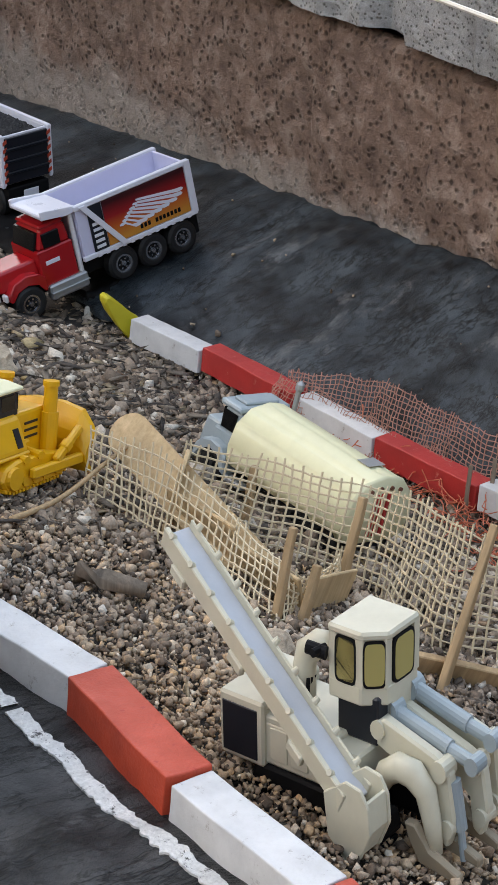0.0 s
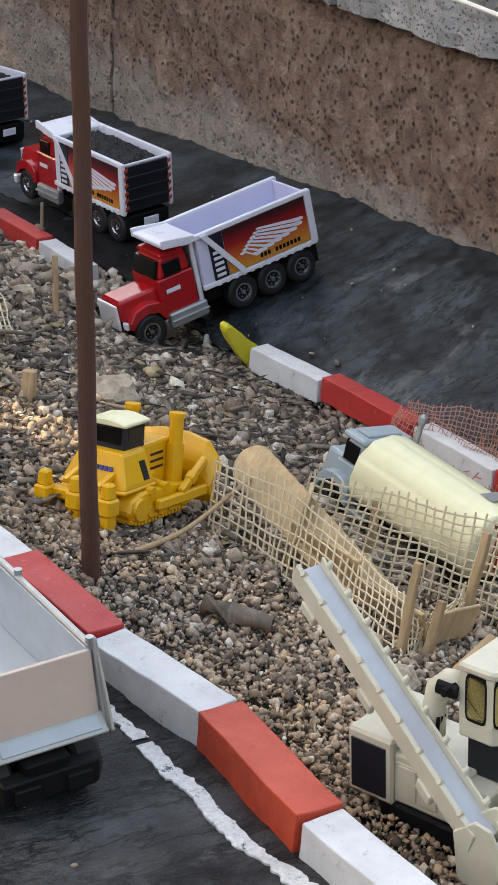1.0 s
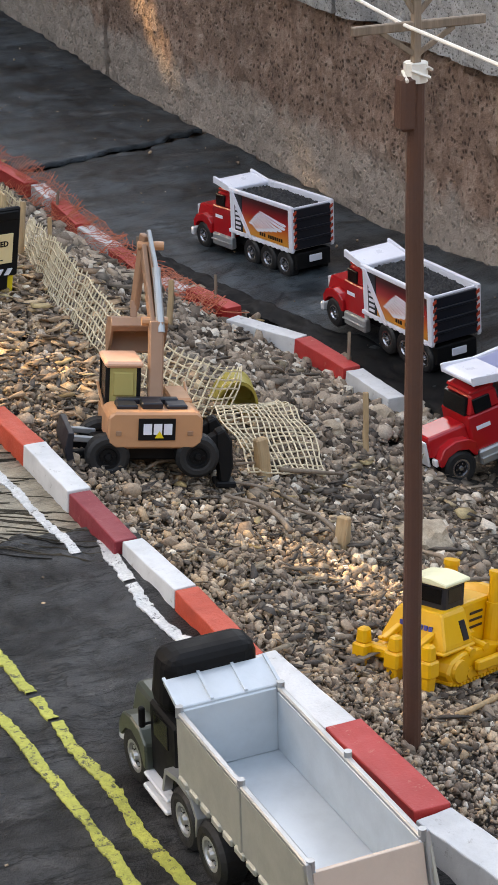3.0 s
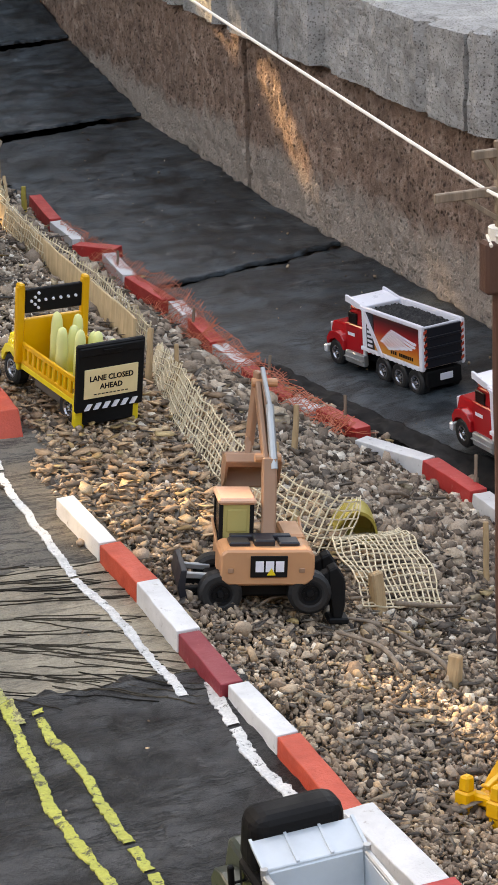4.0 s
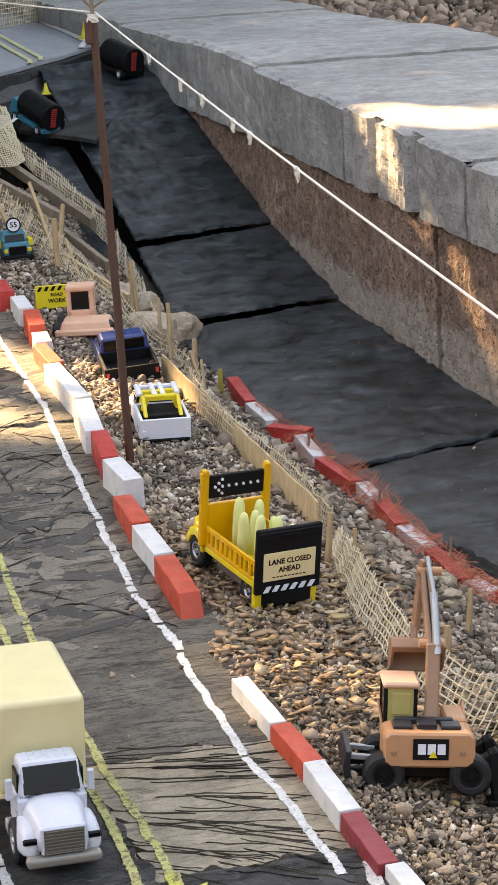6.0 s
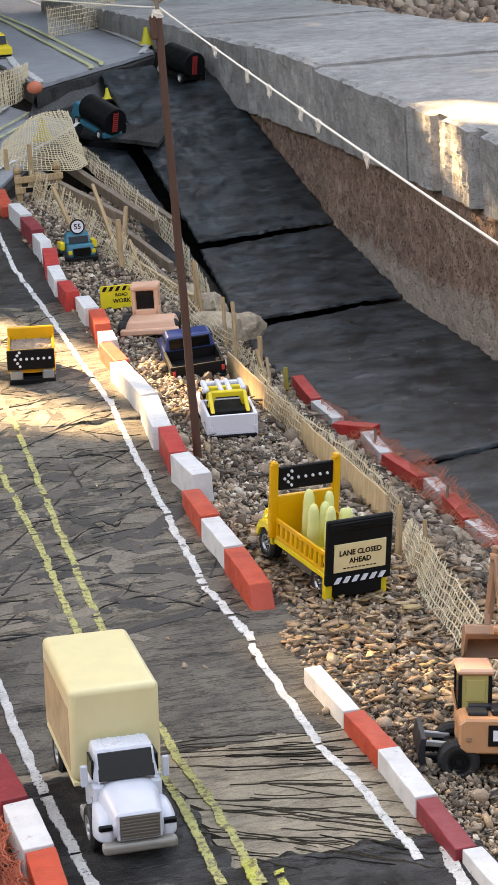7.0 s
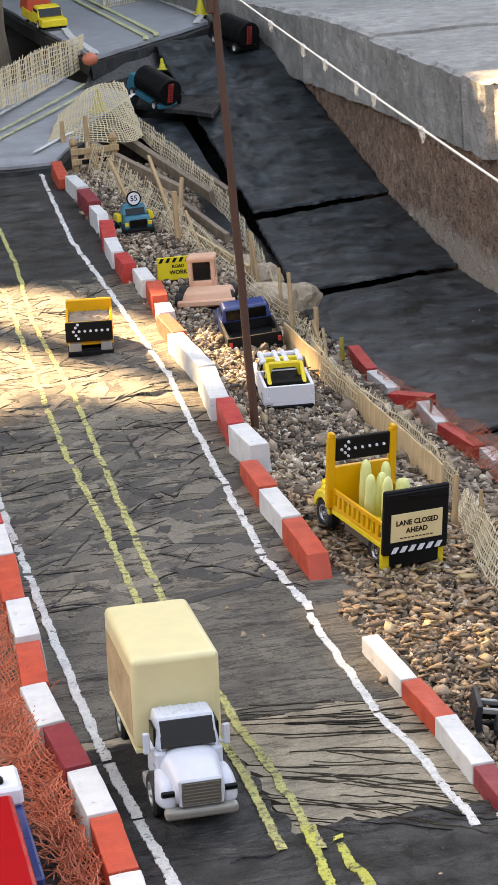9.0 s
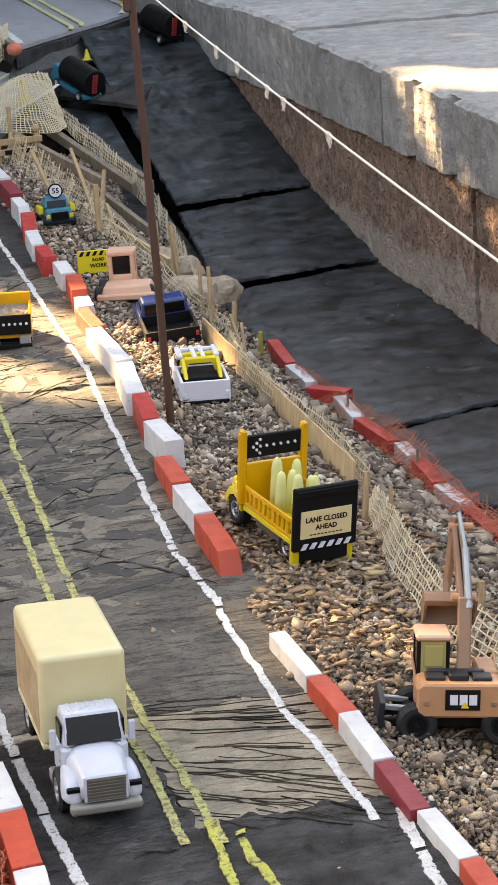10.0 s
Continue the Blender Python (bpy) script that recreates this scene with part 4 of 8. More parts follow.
def red_dump_truck(m, loaded, label):
    T = thing("dump_truck", m, label, "dump truck", "red dump trucks")
    # chassis and axles
    bm = B()
    bx(bm, -8, 8, -36, 88, 9, 17, 0.5)
    bx(bm, -15, 15, -40, -34, 8, 20, 0.6)
    part("chassis", bm, BLACK, T)
    axle_wheels(T, (-27, -6.5, 14), 10, 8, 17, RIM)
    axle_wheels(T, (76,), 10, 7, 17, RIM)
    # tipping body
    bm = open_bed(B(), -17.5, 17.5, -38, 38, 22, 53, 1.6)
    body = part("body", bm, LILAC if not loaded else WHITE, T, "white plastic tipper body")
    bm = B()
    for s in (-1, 1):
        bx(bm, s * 17.4 - 1.3, s * 17.4 + 1.3, -39.5, 39, 51.2, 54.4, 0.5)
        bx(bm, s * 17.4 - 1.2, s * 17.4 + 1.2, -39.5, 39, 20.8, 23.6, 0.4)
        bx(bm, s * 17.4 - 1.4, s * 17.4 + 1.4, -40, -35.5, 22, 54, 0.4)
        for k in range(12):
            bx(bm, s * 18.4 - 0.5, s * 18.4 + 0.5, -34 + 5.6 * k, -31.6 + 5.6 * k, 20.6, 22.6, 0.1)
    part("rail", bm, WHITE, body, "white top and bottom rails")
    for s in (-1, 1):
        bm = B()
        bx(bm, s * 18.1 - 0.35, s * 18.1 + 0.35, -35, 21, 24.2, 51, 0.1)
        pan = part("side_panel", bm, FLAME, body, "printed red and orange flame panel")
        bm = B()
        for k, (ty, tz) in enumerate(((-32.6, 39.4), (-31.6, 36.9), (-27.6, 34.8), (-22.0, 33.6), (-16.5, 32.6), (-11.0, 31.6), (-6.0, 30.6), (-1.5, 29.8))):
            ry, rz = -3.0 + 1.7 * k, 43.6 - 1.45 * k
            o = s * (18.5 + 0.015 * k)
            prism(bm, [(ry, rz - 0.7), (ty + 4, tz - 1.2), (ty + 0.9, tz - 1.0), (ty, tz), (ty + 1.2, tz + 0.9), (ty + 6, tz + 1.2), (ry, rz + 0.6)], "x", o - 0.08, o + 0.08)
        for row in range(3):
            for k in range(7 - row):
                ry, rz = -0.6 + 2.0 * k + 2.6 * row, 43.4 - 1.7 * k - 1.9 * row
                o = s * (18.66 + 0.02 * row)
                prism(bm, [(ry, rz), (ry - 2.2, rz - 0.5), (ry - 2.8, rz + 0.2), (ry - 2.2, rz + 0.9), (ry, rz + 0.9)], "x", o - 0.06, o + 0.06)
        part("wing_print", bm, WHITE, pan, "white feathered wing print")
        bm = B()
        for k in range(11):
            if k != 7:
                bx(bm, s * 18.6 - 0.12, s * 18.6 + 0.12, -28 + k * 2.6, -26.3 + k * 2.6, 26.4, 28.9, 0)
        part("print_bar", bm, BLACK, pan, "dark bars of unreadable print")
        bm = B()
        bx(bm, s * 18.1 - 0.4, s * 18.1 + 0.4, 21.6, 31, 24, 51, 0.1)
        part("ladder_panel", bm, NAVY, body)
        bm = B()
        for k in range(5):
            bx(bm, s * 18.6 - 0.25, s * 18.6 + 0.25, 23.5, 29.5, 25.5 + k * 3.4, 27.3 + k * 3.4, 0.1)
        prism(bm, [(32, 53), (36, 53), (13, 22), (9, 22)], "x", s * 19.2 - 0.5, s * 19.2 + 0.5)
        part("ladder", bm, WHITE, body, "white ladder rungs and diagonal brace")
    # tailgate
    bm = B()
    bx(bm, -15.6, 15.6, -40.2, -38.2, 23, 52, 0.3)
    gate = part("tailgate", bm, NAVY, T, "black ribbed tailgate")
    for z in (30, 37.5, 45):
        part("rib", bx(B(), -15.4, 15.4, -41.4, -39.9, z - 0.8, z + 0.8, 0.3), NAVY, gate)
    for s in (-1, 1):
        bm = B()
        for k in range(6):
            prism(bm, [(s * 16 - 1.3, 24 + k * 4.8), (s * 16 + 1.3, 25.4 + k * 4.8), (s * 16 + 1.3, 27.6 + k * 4.8), (s * 16 - 1.3, 26.2 + k * 4.8)], "y", -40.5, -40.05)
        part("warning_stripe", bm, K_ORANGE, gate, "slanted red warning stripes")
    bm = B()
    bx(bm, -5.5, 5.5, -42.6, -41.8, 13, 18, 0.3)
    part("number_plate", bm, WHITE, T, "blank white plate")
    # canopy over the cab
    bm = B()
    prism(bm, [(36, 51), (36, 53.6), (54, 56), (59, 56), (59, 53.4), (44, 51)], "x", -17.5, 17.5, 0.6)
    prism(bm, [(37, 53), (37, 54.6), (57, 58.4), (59, 58.4), (59, 53.4)], "x", -17.6, -15.8, 0.3)
    prism(bm, [(37, 53), (37, 54.6), (57, 58.4), (59, 58.4), (59, 53.4)], "x", 15.8, 17.6, 0.3)
    part("canopy", bm, WHITE, T, "white cab shield")
    # cab and bonnet
    bm = B()
    bx(bm, -15, 15, 42, 65, 14, 36, 0.8)
    bx(bm, -14.5, 14.5, 43, 64, 36, 47, 1.2, (1.5, 1.5, 0.5, 4))
    bx(bm, -13, 13, 44, 60, 47, 49.4, 0.9)
    cab = part("cab", bm, RED, T, "glossy red cab")
    bm = B()
    bx(bm, -12.5, 12.5, 64, 91, 20, 31.5, 1.6, (2.5, 2.5, 0, 1.5), 2)
    for s in (-1, 1):
        prism(bm, [(64, 14), (64, 22), (68, 25.5), (76, 27), (84, 25), (88, 20), (88, 15), (86, 15), (83, 20), (76, 22), (69, 20), (66, 14)], "x", s * 13.5 - 4, s * 13.5 + 4, 0.6)
    part("bonnet", bm, RED, T, "glossy red bonnet with wheel arches")
    bm = B()
    prism(bm, [(62.4, 36.4), (65.3, 36.2), (62.4, 46.0), (60.6, 46.0)], "x", -11.6, 11.6, 0.2)
    part("windscreen", bm, GLASS, cab)
    for s in (-1, 1):
        bm = B()
        bx(bm, s * 14.2 - 0.8, s * 14.2 + 0.8, 49, 60, 36.6, 45, 0.3)
        part("side_window", bm, GLASS, cab)
        bm = B()
        bx(bm, s * 15.05 - 0.2, s * 15.05 + 0.2, 52, 61, 27, 29.4, 0.05)
        part("print_bar", bm, WHITE, cab, "white bars of unreadable print")
        bm = B()
        bx(bm, s * 15 - 2.6, s * 15 + 2.6, 38, 63, 6.5, 15.5, 1.0)
        bx(bm, s * 16 - 2.8, s * 16 + 2.8, 38, 63, 10.6, 11.4, 0.2)
        part("fuel_tank", bm, GREYMETAL, T, "dull silver fuel tank and step")
        bm = B()
        tube(bm, (s * 14.2, 40, 14), (s * 14.2, 40, 53), 1.5, seg=10)
        part("exhaust", bm, CHROME, T)
    bm = B()
    bx(bm, -10.5, 10.5, 90.6, 92.2, 15, 30, 0.5)
    part("grille", bm, CHROME, T, "chrome grille")
    bm = B()
    bx(bm, -16.5, 16.5, 90, 94, 7, 13, 0.9)
    part("bumper", bm, CHROME, T, "chrome bumper")
    for s in (-1, 1):
        part("headlight", bx(B(), s * 13.2 - 2.2, s * 13.2 + 2.2, 88, 90.2, 15.5, 20, 0.6), CHROME, T)
    if loaded:
        bm = bmesh.new()
        bmesh.ops.create_grid(bm, x_segments=26, y_segments=54, size=0.5)
        for v in bm.verts:
            x, y = v.co.x * 31.5, v.co.y * 72
            v.co = Vector((x, y, 49 + 5.5 * (1 - (x / 17) ** 2) * (1 - (y / 44) ** 2) + 1.7 * noise.noise((x * 0.45, y * 0.45, 3)) + 1.1 * noise.noise((x * 1.1, y * 1.1, 1)))) * MM
        part("load", bm, COAL, T, "heap of black coal")
    return T


red_dump_truck(put(.6420, 1.4090, 11.5, -1.6, -1.0, z=-.0905), True, "red toy dump truck with black load on lower road")
red_dump_truck(put(.6364, 1.1826, 6.5, 0.0, -4.0, z=-.0845), True, "red toy dump truck following behind, loaded with coal")
red_dump_truck(put(.6456, 1.0290, 92.5, -12.3, 4.2, z=-.0805), False, "red toy dump truck nosing down off road, empty bed")


def grey_dump_truck(m):
    T = thing("dump_truck", m, "silver-bodied toy dump truck with black cab beside kerb", "dump truck")
    bm = B()
    bx(bm, -7, 7, -52, 98, 12, 20, 0.5)
    bx(bm, -15, 15, -54, -48, 9, 17, 0.6)
    bx(bm, -12, -4, -55.5, -53, 10, 15, 0.4)
    bx(bm, 4, 12, -55.5, -53, 10, 15, 0.4)
    part("chassis", bm, BLACK, T)
    for y in (-40, -19, 24, 45):
        wheel(T, -13.5, y, 11.0, 9, GREYMETAL, -1)
        wheel(T, 13.5, y, 11.0, 9, GREYMETAL, 1)
    wheel(T, -14, 87, 11, 7, GREYMETAL, -1)
    wheel(T, 14, 87, 11, 7, GREYMETAL, 1)
    for s in (-1, 1):
        bm = B()
        prism(bm, [(33, 12), (31, 20), (36, 25.5), (47, 26.5), (57, 24), (60, 14), (58.6, 14), (56, 22.4), (47, 24.8), (37, 24), (33, 19.5)], "x", s * 13.5 - 5, s * 13.5 + 5)
        part("mudguard", bm, GREYMETAL, T)
    # body
    bm = B()
    t = 1.3
    bx(bm, -17, 17, -46, 47, 26, 28, 0.3)
    body = part("body", bm, STEEL, T, "silver tipper floor")
    part("headboard", bx(B(), -17 + t, 17 - t, 47 - t, 47, 28, 52, 0.3), STEEL, body)
    for s in (-1, 1):
        bm = B()
        x = s * (17 - t / 2)
        bx(bm, x - t / 2, x + t / 2, -46, 47, 28, 50.5, 0.3)
        part("side_inner", bm, STEEL, body, "smooth silver inner side")
        for y0, y1 in ((-46, -0.6), (0.6, 47)):
            part("side_board", bx(B(), s * 17.35 - 0.3, s * 17.35 + 0.3, y0, y1, 27, 50, 0.1), STEEL_SIDE, body, "tarnished grey outer side board")
        part("side_post", bx(B(), s * 17.5 - 0.7, s * 17.5 + 0.7, -1, 1, 26, 51, 0.2), STEEL_SIDE, body)
        for k in range(11):
            part("side_lug", bx(B(), s * 17.6 - 0.8, s * 17.6 + 0.8, -44.5 + k * 8.4, -38 + k * 8.4, 25.2, 28.2, 0.6), STEEL_SIDE, body)
        bm = B()
        bx(bm, s * 16.8 - 1.1, s * 16.8 + 1.1, -46, 46, 50.3, 52.2, 0.5)
        for y in (46, 0, -45):
            tube(bm, (s * 17, y, 50), (s * 17, y, 54), 1.3, seg=8)
        part("top_rail", bm, GREYMETAL, body)
        bm = B()
        prism(bm, [(-46, 53.5), (-43.6, 53.5), (-50, 25.5), (-53.5, 25.5)], "x", s * 18 - 0.8, s * 18 + 0.8, 0.3)
        part("tailgate_post", bm, GREYMETAL, body)
    bm = B()
    prism(bm, [(-46, 50), (-44.6, 50), (-48.8, 30.4), (-50.2, 30.4)], "x", -16.8, 16.8, 0.2)
    part("tailgate", bm, TAILPINK, T, "smooth beige tailgate")
    bm = B()
    prism(bm, [(-50.4, 31.0), (-49.2, 30.4), (-54.6, 25.8), (-55.4, 26.6)], "x", -17.5, 17.5, 0.3)
    chute = part("chute", bm, STEEL_SIDE, T, "dull spreader chute")
    part("chute_strip", prism(B(), [(-51.4, 30.6), (-51.2, 30.3), (-54.3, 27.5), (-54.5, 27.8)], "x", -15.0, 15.4, 0.05), GREYMETAL, chute, "polished recessed strip")
    for sd in (-1, 1):
        part("chute_wing", prism(B(), [(-46.2, 51.5), (-45.0, 50), (-49.4, 29.5), (-54.8, 25.6), (-55.8, 26.8), (-51.6, 38)], "x", sd * 18.4 - 0.4, sd * 18.4 + 0.4, 0.1), STEEL_SIDE, chute)
    bm = B()
    prism(bm, [(46.5, 51), (46.5, 53), (58, 57.5), (58, 55.8)], "x", -17.2, 17.2, 0.3)
    for x in (-17, -5.7, 5.7, 17):
        prism(bm, [(46.5, 53), (46.5, 53.8), (58, 58.3), (58, 57.5)], "x", x - 0.5, x + 0.5)
    part("cab_shield", bm, STEEL, T, "pale blue-grey folding cab shield")
    # cab, high roof in black
    bm = B()
    bx(bm, -15.5, 15.5, 54, 76, 12, 40, 1.0)
    cab = part("cab", bm, BLACK, T, "black cab")
    bm = B()
    bx(bm, -16.5, 16.5, 59.5, 76, 40, 64.5, 5.5, (0.8, 0.8, -2.5, 4), 4)
    part("roof", bm, BLACK, T, "tall rounded black sleeper roof")
    bm = B()
    bx(bm, -12.5, 12.5, 75, 103, 18, 33, 2.0, (1.5, 1.5, 0, 3), 2)
    for s in (-1, 1):
        prism(bm, [(75, 12), (75, 22), (80, 26), (88, 27), (95, 25), (99, 19), (99, 14), (97, 14), (93, 20), (87, 22.5), (80, 20), (77, 12)], "x", s * 14 - 4, s * 14 + 4, 0.6)
    part("bonnet", bm, paint("bonnet_dark_green", (0.06, 0.07, 0.055), 0.3, 0.2, 0.3, 0.08), T, "dark grey-green bonnet")
    for s in (-1, 1):
        part("side_window", bx(B(), s * 15.4 - 0.5, s * 15.4 + 0.5, 60, 72, 28, 38, 0.3), GLASS, cab)
        bm = B()
        bx(bm, s * 16 - 3, s * 16 + 3, 56, 76, 5.5, 7.5, 0.6)
        bx(bm, s * 16 - 2.6, s * 16 + 2.6, 56, 76, 10.5, 12.0, 0.5)
        part("step", bm, CHROME, T, "chrome running board")
        bm = B()
        bx(bm, s * 18.5 - 1, s * 18.5 + 1, 74, 76, 30, 38, 0.5)
        tube(bm, (s * 15, 75, 31), (s * 18.5, 75, 31), 0.5, seg=6)
        part("mirror", bm, BLACK, cab)
    part("bumper", bx(B(), -16, 16, 102, 105, 8, 14, 0.8), CHROME, T)
    return T


grey_dump_truck(put(.2566, .5502, 0.7, 0.2, -1.5, z=.002) @ Matrix.Diagonal((1, 1, .92, 1)))


def box_truck(m):
    T = thing("box_truck", m, "white-cabbed toy box truck with cream cargo box", "box truck")
    bm = B()
    bx(bm, -8, 8, -36, 82, 10, 17, 0.5)
    part("chassis", bm, BLACK, T)
    axle_wheels(T, (-23,), 11, 9, 18.5, GREYMETAL)
    axle_wheels(T, (61,), 11, 7, 19, GREYMETAL)
    bm = B()
    bx(bm, -20.5, 20.5, -36.6, 36.6, 22.5, 70.5, 3.2, seg=5)
    box = part("cargo_box", bm, CREAM, T, "cream plastic cargo box")
    for p in box.data.polygons:
        p.use_smooth = p.area < 5e-4
    for s in (-1, 1):
        part("faded_print", bx(B(), s * 20.55 - 0.1, s * 20.55 + 0.1, -33, 33, 27, 60, 0.0), paint("faded_box_print", (0.50, 0.36, 0.20), 0.5, 0, 0.8, 0.05, (0.66, 0.58, 0.36)), box, "worn brownish picture panel")
    part("floor_rail", bx(B(), -20, 20, -36, 36, 20.2, 22.4, 0.3), CREAM, box)
    bm = B()
    bx(bm, -15.5, 15.5, 38.5, 60, 13, 31, 1.2)
    bx(bm, -14.6, 14.6, 39.5, 58.5, 31, 46.5, 1.6, (1.5, 1.5, 0.5, 5.5), 2)
    for x in (-9, -4.5, 0, 4.5, 9):
        bx(bm, x - 0.9, x + 0.9, 41, 50.5, 46.1, 46.8, 0.3)
    cab = part("cab", bm, CABWHITE, T, "pale white cab with ribbed roof")
    bm = B()
    prism(bm, [(57.2, 32.8), (59.7, 33.0), (54.6, 44.8), (53.0, 45.0)], "x", -12.6, 12.6, 0.2)
    part("windscreen", bm, GLASS, cab, "dark tinted windscreen")
    for x in (-12.9, 12.1):
        part("window_frame", prism(B(), [(58.0, 32.2), (59.9, 31.9), (54.8, 45), (53.4, 45.2)], "x", x, x + 0.8), CABWHITE, cab)
    bm = B()
    rings = []
    for y, hw, top, low in ((57.5, 14.6, 33.0, 13), (63, 13.8, 31.8, 14), (70, 12.8, 30.2, 15), (77, 11.8, 28.4, 15), (82.4, 11.0, 26.8, 15), (83.8, 10.4, 26.0, 16)):
        ring = []
        for k in range(16):
            a = math.pi * k / 15
            cx, cz = math.cos(a), math.sin(a)
            ring.append(bm.verts.new(Vector((math.copysign(abs(cx) ** 0.55, cx) * hw, y, low + (top - low) * abs(cz) ** 0.5)) * MM))
        rings.append(ring)
    for a, c in zip(rings, rings[1:]):
        for k in range(15):
            bm.faces.new((a[k], a[k + 1], c[k + 1], c[k]))
        bm.faces.new((a[15], a[0], c[0], c[15]))
    bm.faces.new(rings[0][::-1])
    bm.faces.new(rings[-1])
    part("bonnet", bm, CABWHITE, T, "rounded white bonnet", True)
    for s in (-1, 1):
        bm = B()
        bmesh.ops.create_uvsphere(bm, u_segments=20, v_segments=12, radius=1.0)
        for v in bm.verts:
            v.co = Vector((s * 13.2 + math.copysign(abs(v.co.x) ** 0.7, v.co.x) * 5.4, 66.5 + math.copysign(abs(v.co.y) ** 0.8, v.co.y) * 14.5, 13.0 + max(v.co.z, -0.1) ** 1.0 * 11.0)) * MM
        part("fender", bm, CABWHITE, T, "bulging white front fender", True)
        part("headlight", bx(B(), s * 14 - 3.2, s * 14 + 3.2, 78.4, 80.6, 17.5, 20.5, 0.6), GLASS, T)
        bm = B()
        bx(bm, s * 18.3 - 1.6, s * 18.3 + 1.6, 53.5, 55.5, 29, 40, 0.6)
        tube(bm, (s * 14, 54.5, 31), (s * 18, 54.5, 31), 0.6, seg=6)
        part("mirror", bm, CABWHITE, cab, "white side mirror")
        part("side_window", bx(B(), s * 14.4 - 0.6, s * 14.4 + 0.6, 44, 55, 32, 42, 0.3), GLASS, cab)
        part("step", bx(B(), s * 15 - 3.5, s * 15 + 3.5, 40, 52, 7, 13, 0.8), GREYMETAL, T)
    bm = B()
    bx(bm, -10, 10, 81.5, 84.4, 13.5, 27.5, 0.8)
    gr = part("grille", bm, CABWHITE, T, "white grille surround")
    bm = B()
    for k in range(7):
        bx(bm, -8.4, 8.4, 84.1, 84.9, 14.8 + k * 1.7, 15.7 + k * 1.7, 0.1)
    bx(bm, -8.8, 8.8, 83.6, 84.6, 14.5, 26.5, 0.1)
    part("grille", bm, GRILLE, gr, "dark grey grille bars")
    part("bumper", bx(B(), -16.5, 16.5, 79.5, 85.6, 7.5, 12.8, 1.8, seg=3), paint("bumper_beige_grey", (0.29, 0.275, 0.24), 0.4, 0.3, 0.4, 0.1), T, "dull beige bumper")
    return T


box_truck(put(.1620, .9343, 182.5, -1.8, -2.2, z=.0040) @ Matrix.Diagonal((1, 1, .91, 1)))


def lane_truck(m):
    T = thing("arrow_board_truck", m, "yellow toy road-crew truck full of pale pylons", "truck")
    bm = B()
    bx(bm, -7, 7, -34, 52, 8, 14, 0.5)
    bx(bm, -16, -13, -14, 22, 7, 17, 0.6)
    bx(bm, 13, 16, -14, 22, 7, 17, 0.6)
    part("chassis", bm, paint("chassis_brown_grey", (0.15, 0.13, 0.11), 0.45, 0.3, 0.3, 0.1), T)
    axle_wheels(T, (-22, 45), 10, 8, 19, RIM)
    # cargo deck with pierced sides
    bm = B()
    bx(bm, -20, 20, -33, 32, 14.5, 18, 0.5)
    part("deck", bm, LEMON, T)
    for s in (-1, 1):
        bm = B()
        x0, x1 = s * 19.2 - 0.8, s * 19.2 + 0.8
        bx(bm, x0, x1, -33, 32, 18, 20.5, 0.3)
        bx(bm, x0, x1, -33, 32, 28, 31, 0.4)
        for k in range(11):
            bx(bm, x0, x1, -33 + k * 6.1, -30.2 + k * 6.1, 20.5, 28, 0.2)
        part("side_board", bm, YELLOW, T, "yellow slatted side board")
        part("rear_leg", bx(B(), s * 17.5 - 3, s * 17.5 + 3, -34, -30, 1, 22, 0.5), LEMON, T)
        bm = B()
        bx(bm, s * 21 - 2.6, s * 21 + 2.6, 30.5, 34.5, 18, 64, 0.9)
        bx(bm, s * 21 - 2.0, s * 21 + 2.0, 30, 35, 62, 65.5, 0.9)
        part("board_post", bm, YELLOW, T, "yellow arrow-board post")
    bm = B()
    bx(bm, -19, 19, 31, 34, 18, 44, 0.5)
    part("headboard", bm, YELLOW, T)
    bm = B()
    bx(bm, -18.4, 18.4, 30.6, 33.4, 47.5, 61.5, 0.5)
    arrow = part("arrow_board", bm, BLACK, T, "black arrow board")
    bm = B()
    for x, z in [(-14.8, 54.5), (-12.4, 56.6), (-12.4, 52.4), (-10.2, 58.8), (-10.2, 50.2), (-10.0, 54.5)] + [(-5.6 + 4.9 * k, 54.5) for k in range(5)]:
        tube(bm, (x, 30.6, z), (x, 29.6, z), 0.95, 0.75, seg=10)
    part("lamp_dot", bm, WHITE, arrow, "white round lamps in an arrow")
    # cab
    bm = B()
    bx(bm, -17, 17, 36, 52, 12, 26, 1.0)
    bx(bm, -16, 16, 36.5, 50, 26, 38, 1.4, (1.5, 1.5, 0, 4), 2)
    cab = part("cab", bm, LEMON, T, "lemon yellow cab")
    bm = B()
    bx(bm, -12, 12, 51, 66, 14, 25, 1.6, (1.5, 1.5, 0, 2), 2)
    for s in (-1, 1):
        prism(bm, [(35, 12), (35, 20), (39, 23.5), (45, 24.5), (52, 23), (56, 18), (56, 12), (54, 12), (51, 18.5), (45, 21), (39, 18.5), (37, 12)], "x", s * 16 - 4, s * 16 + 4, 0.6)
        part("side_window", bx(B(), s * 15.7 - 0.5, s * 15.7 + 0.5, 39, 47, 27, 35.5, 0.3), GLASS, cab)
    part("bonnet", bm, LEMON, T, "lemon yellow bonnet")
    part("windscreen", prism(B(), [(49, 27), (50.6, 26.6), (47.4, 36), (46, 36.4)], "x", -13, 13, 0.2), GLASS, cab)
    # rear sign
    sign = part("rear_board", bx(B(), -21.5, 21.5, -36.5, -33.2, 12, 51, 0.8), BLACK, T, "black rear sign board")
    part("board_hood", bx(B(), -20.5, 20.5, -37.4, -36, 44.5, 49.5, 0.5), BLACK, sign)
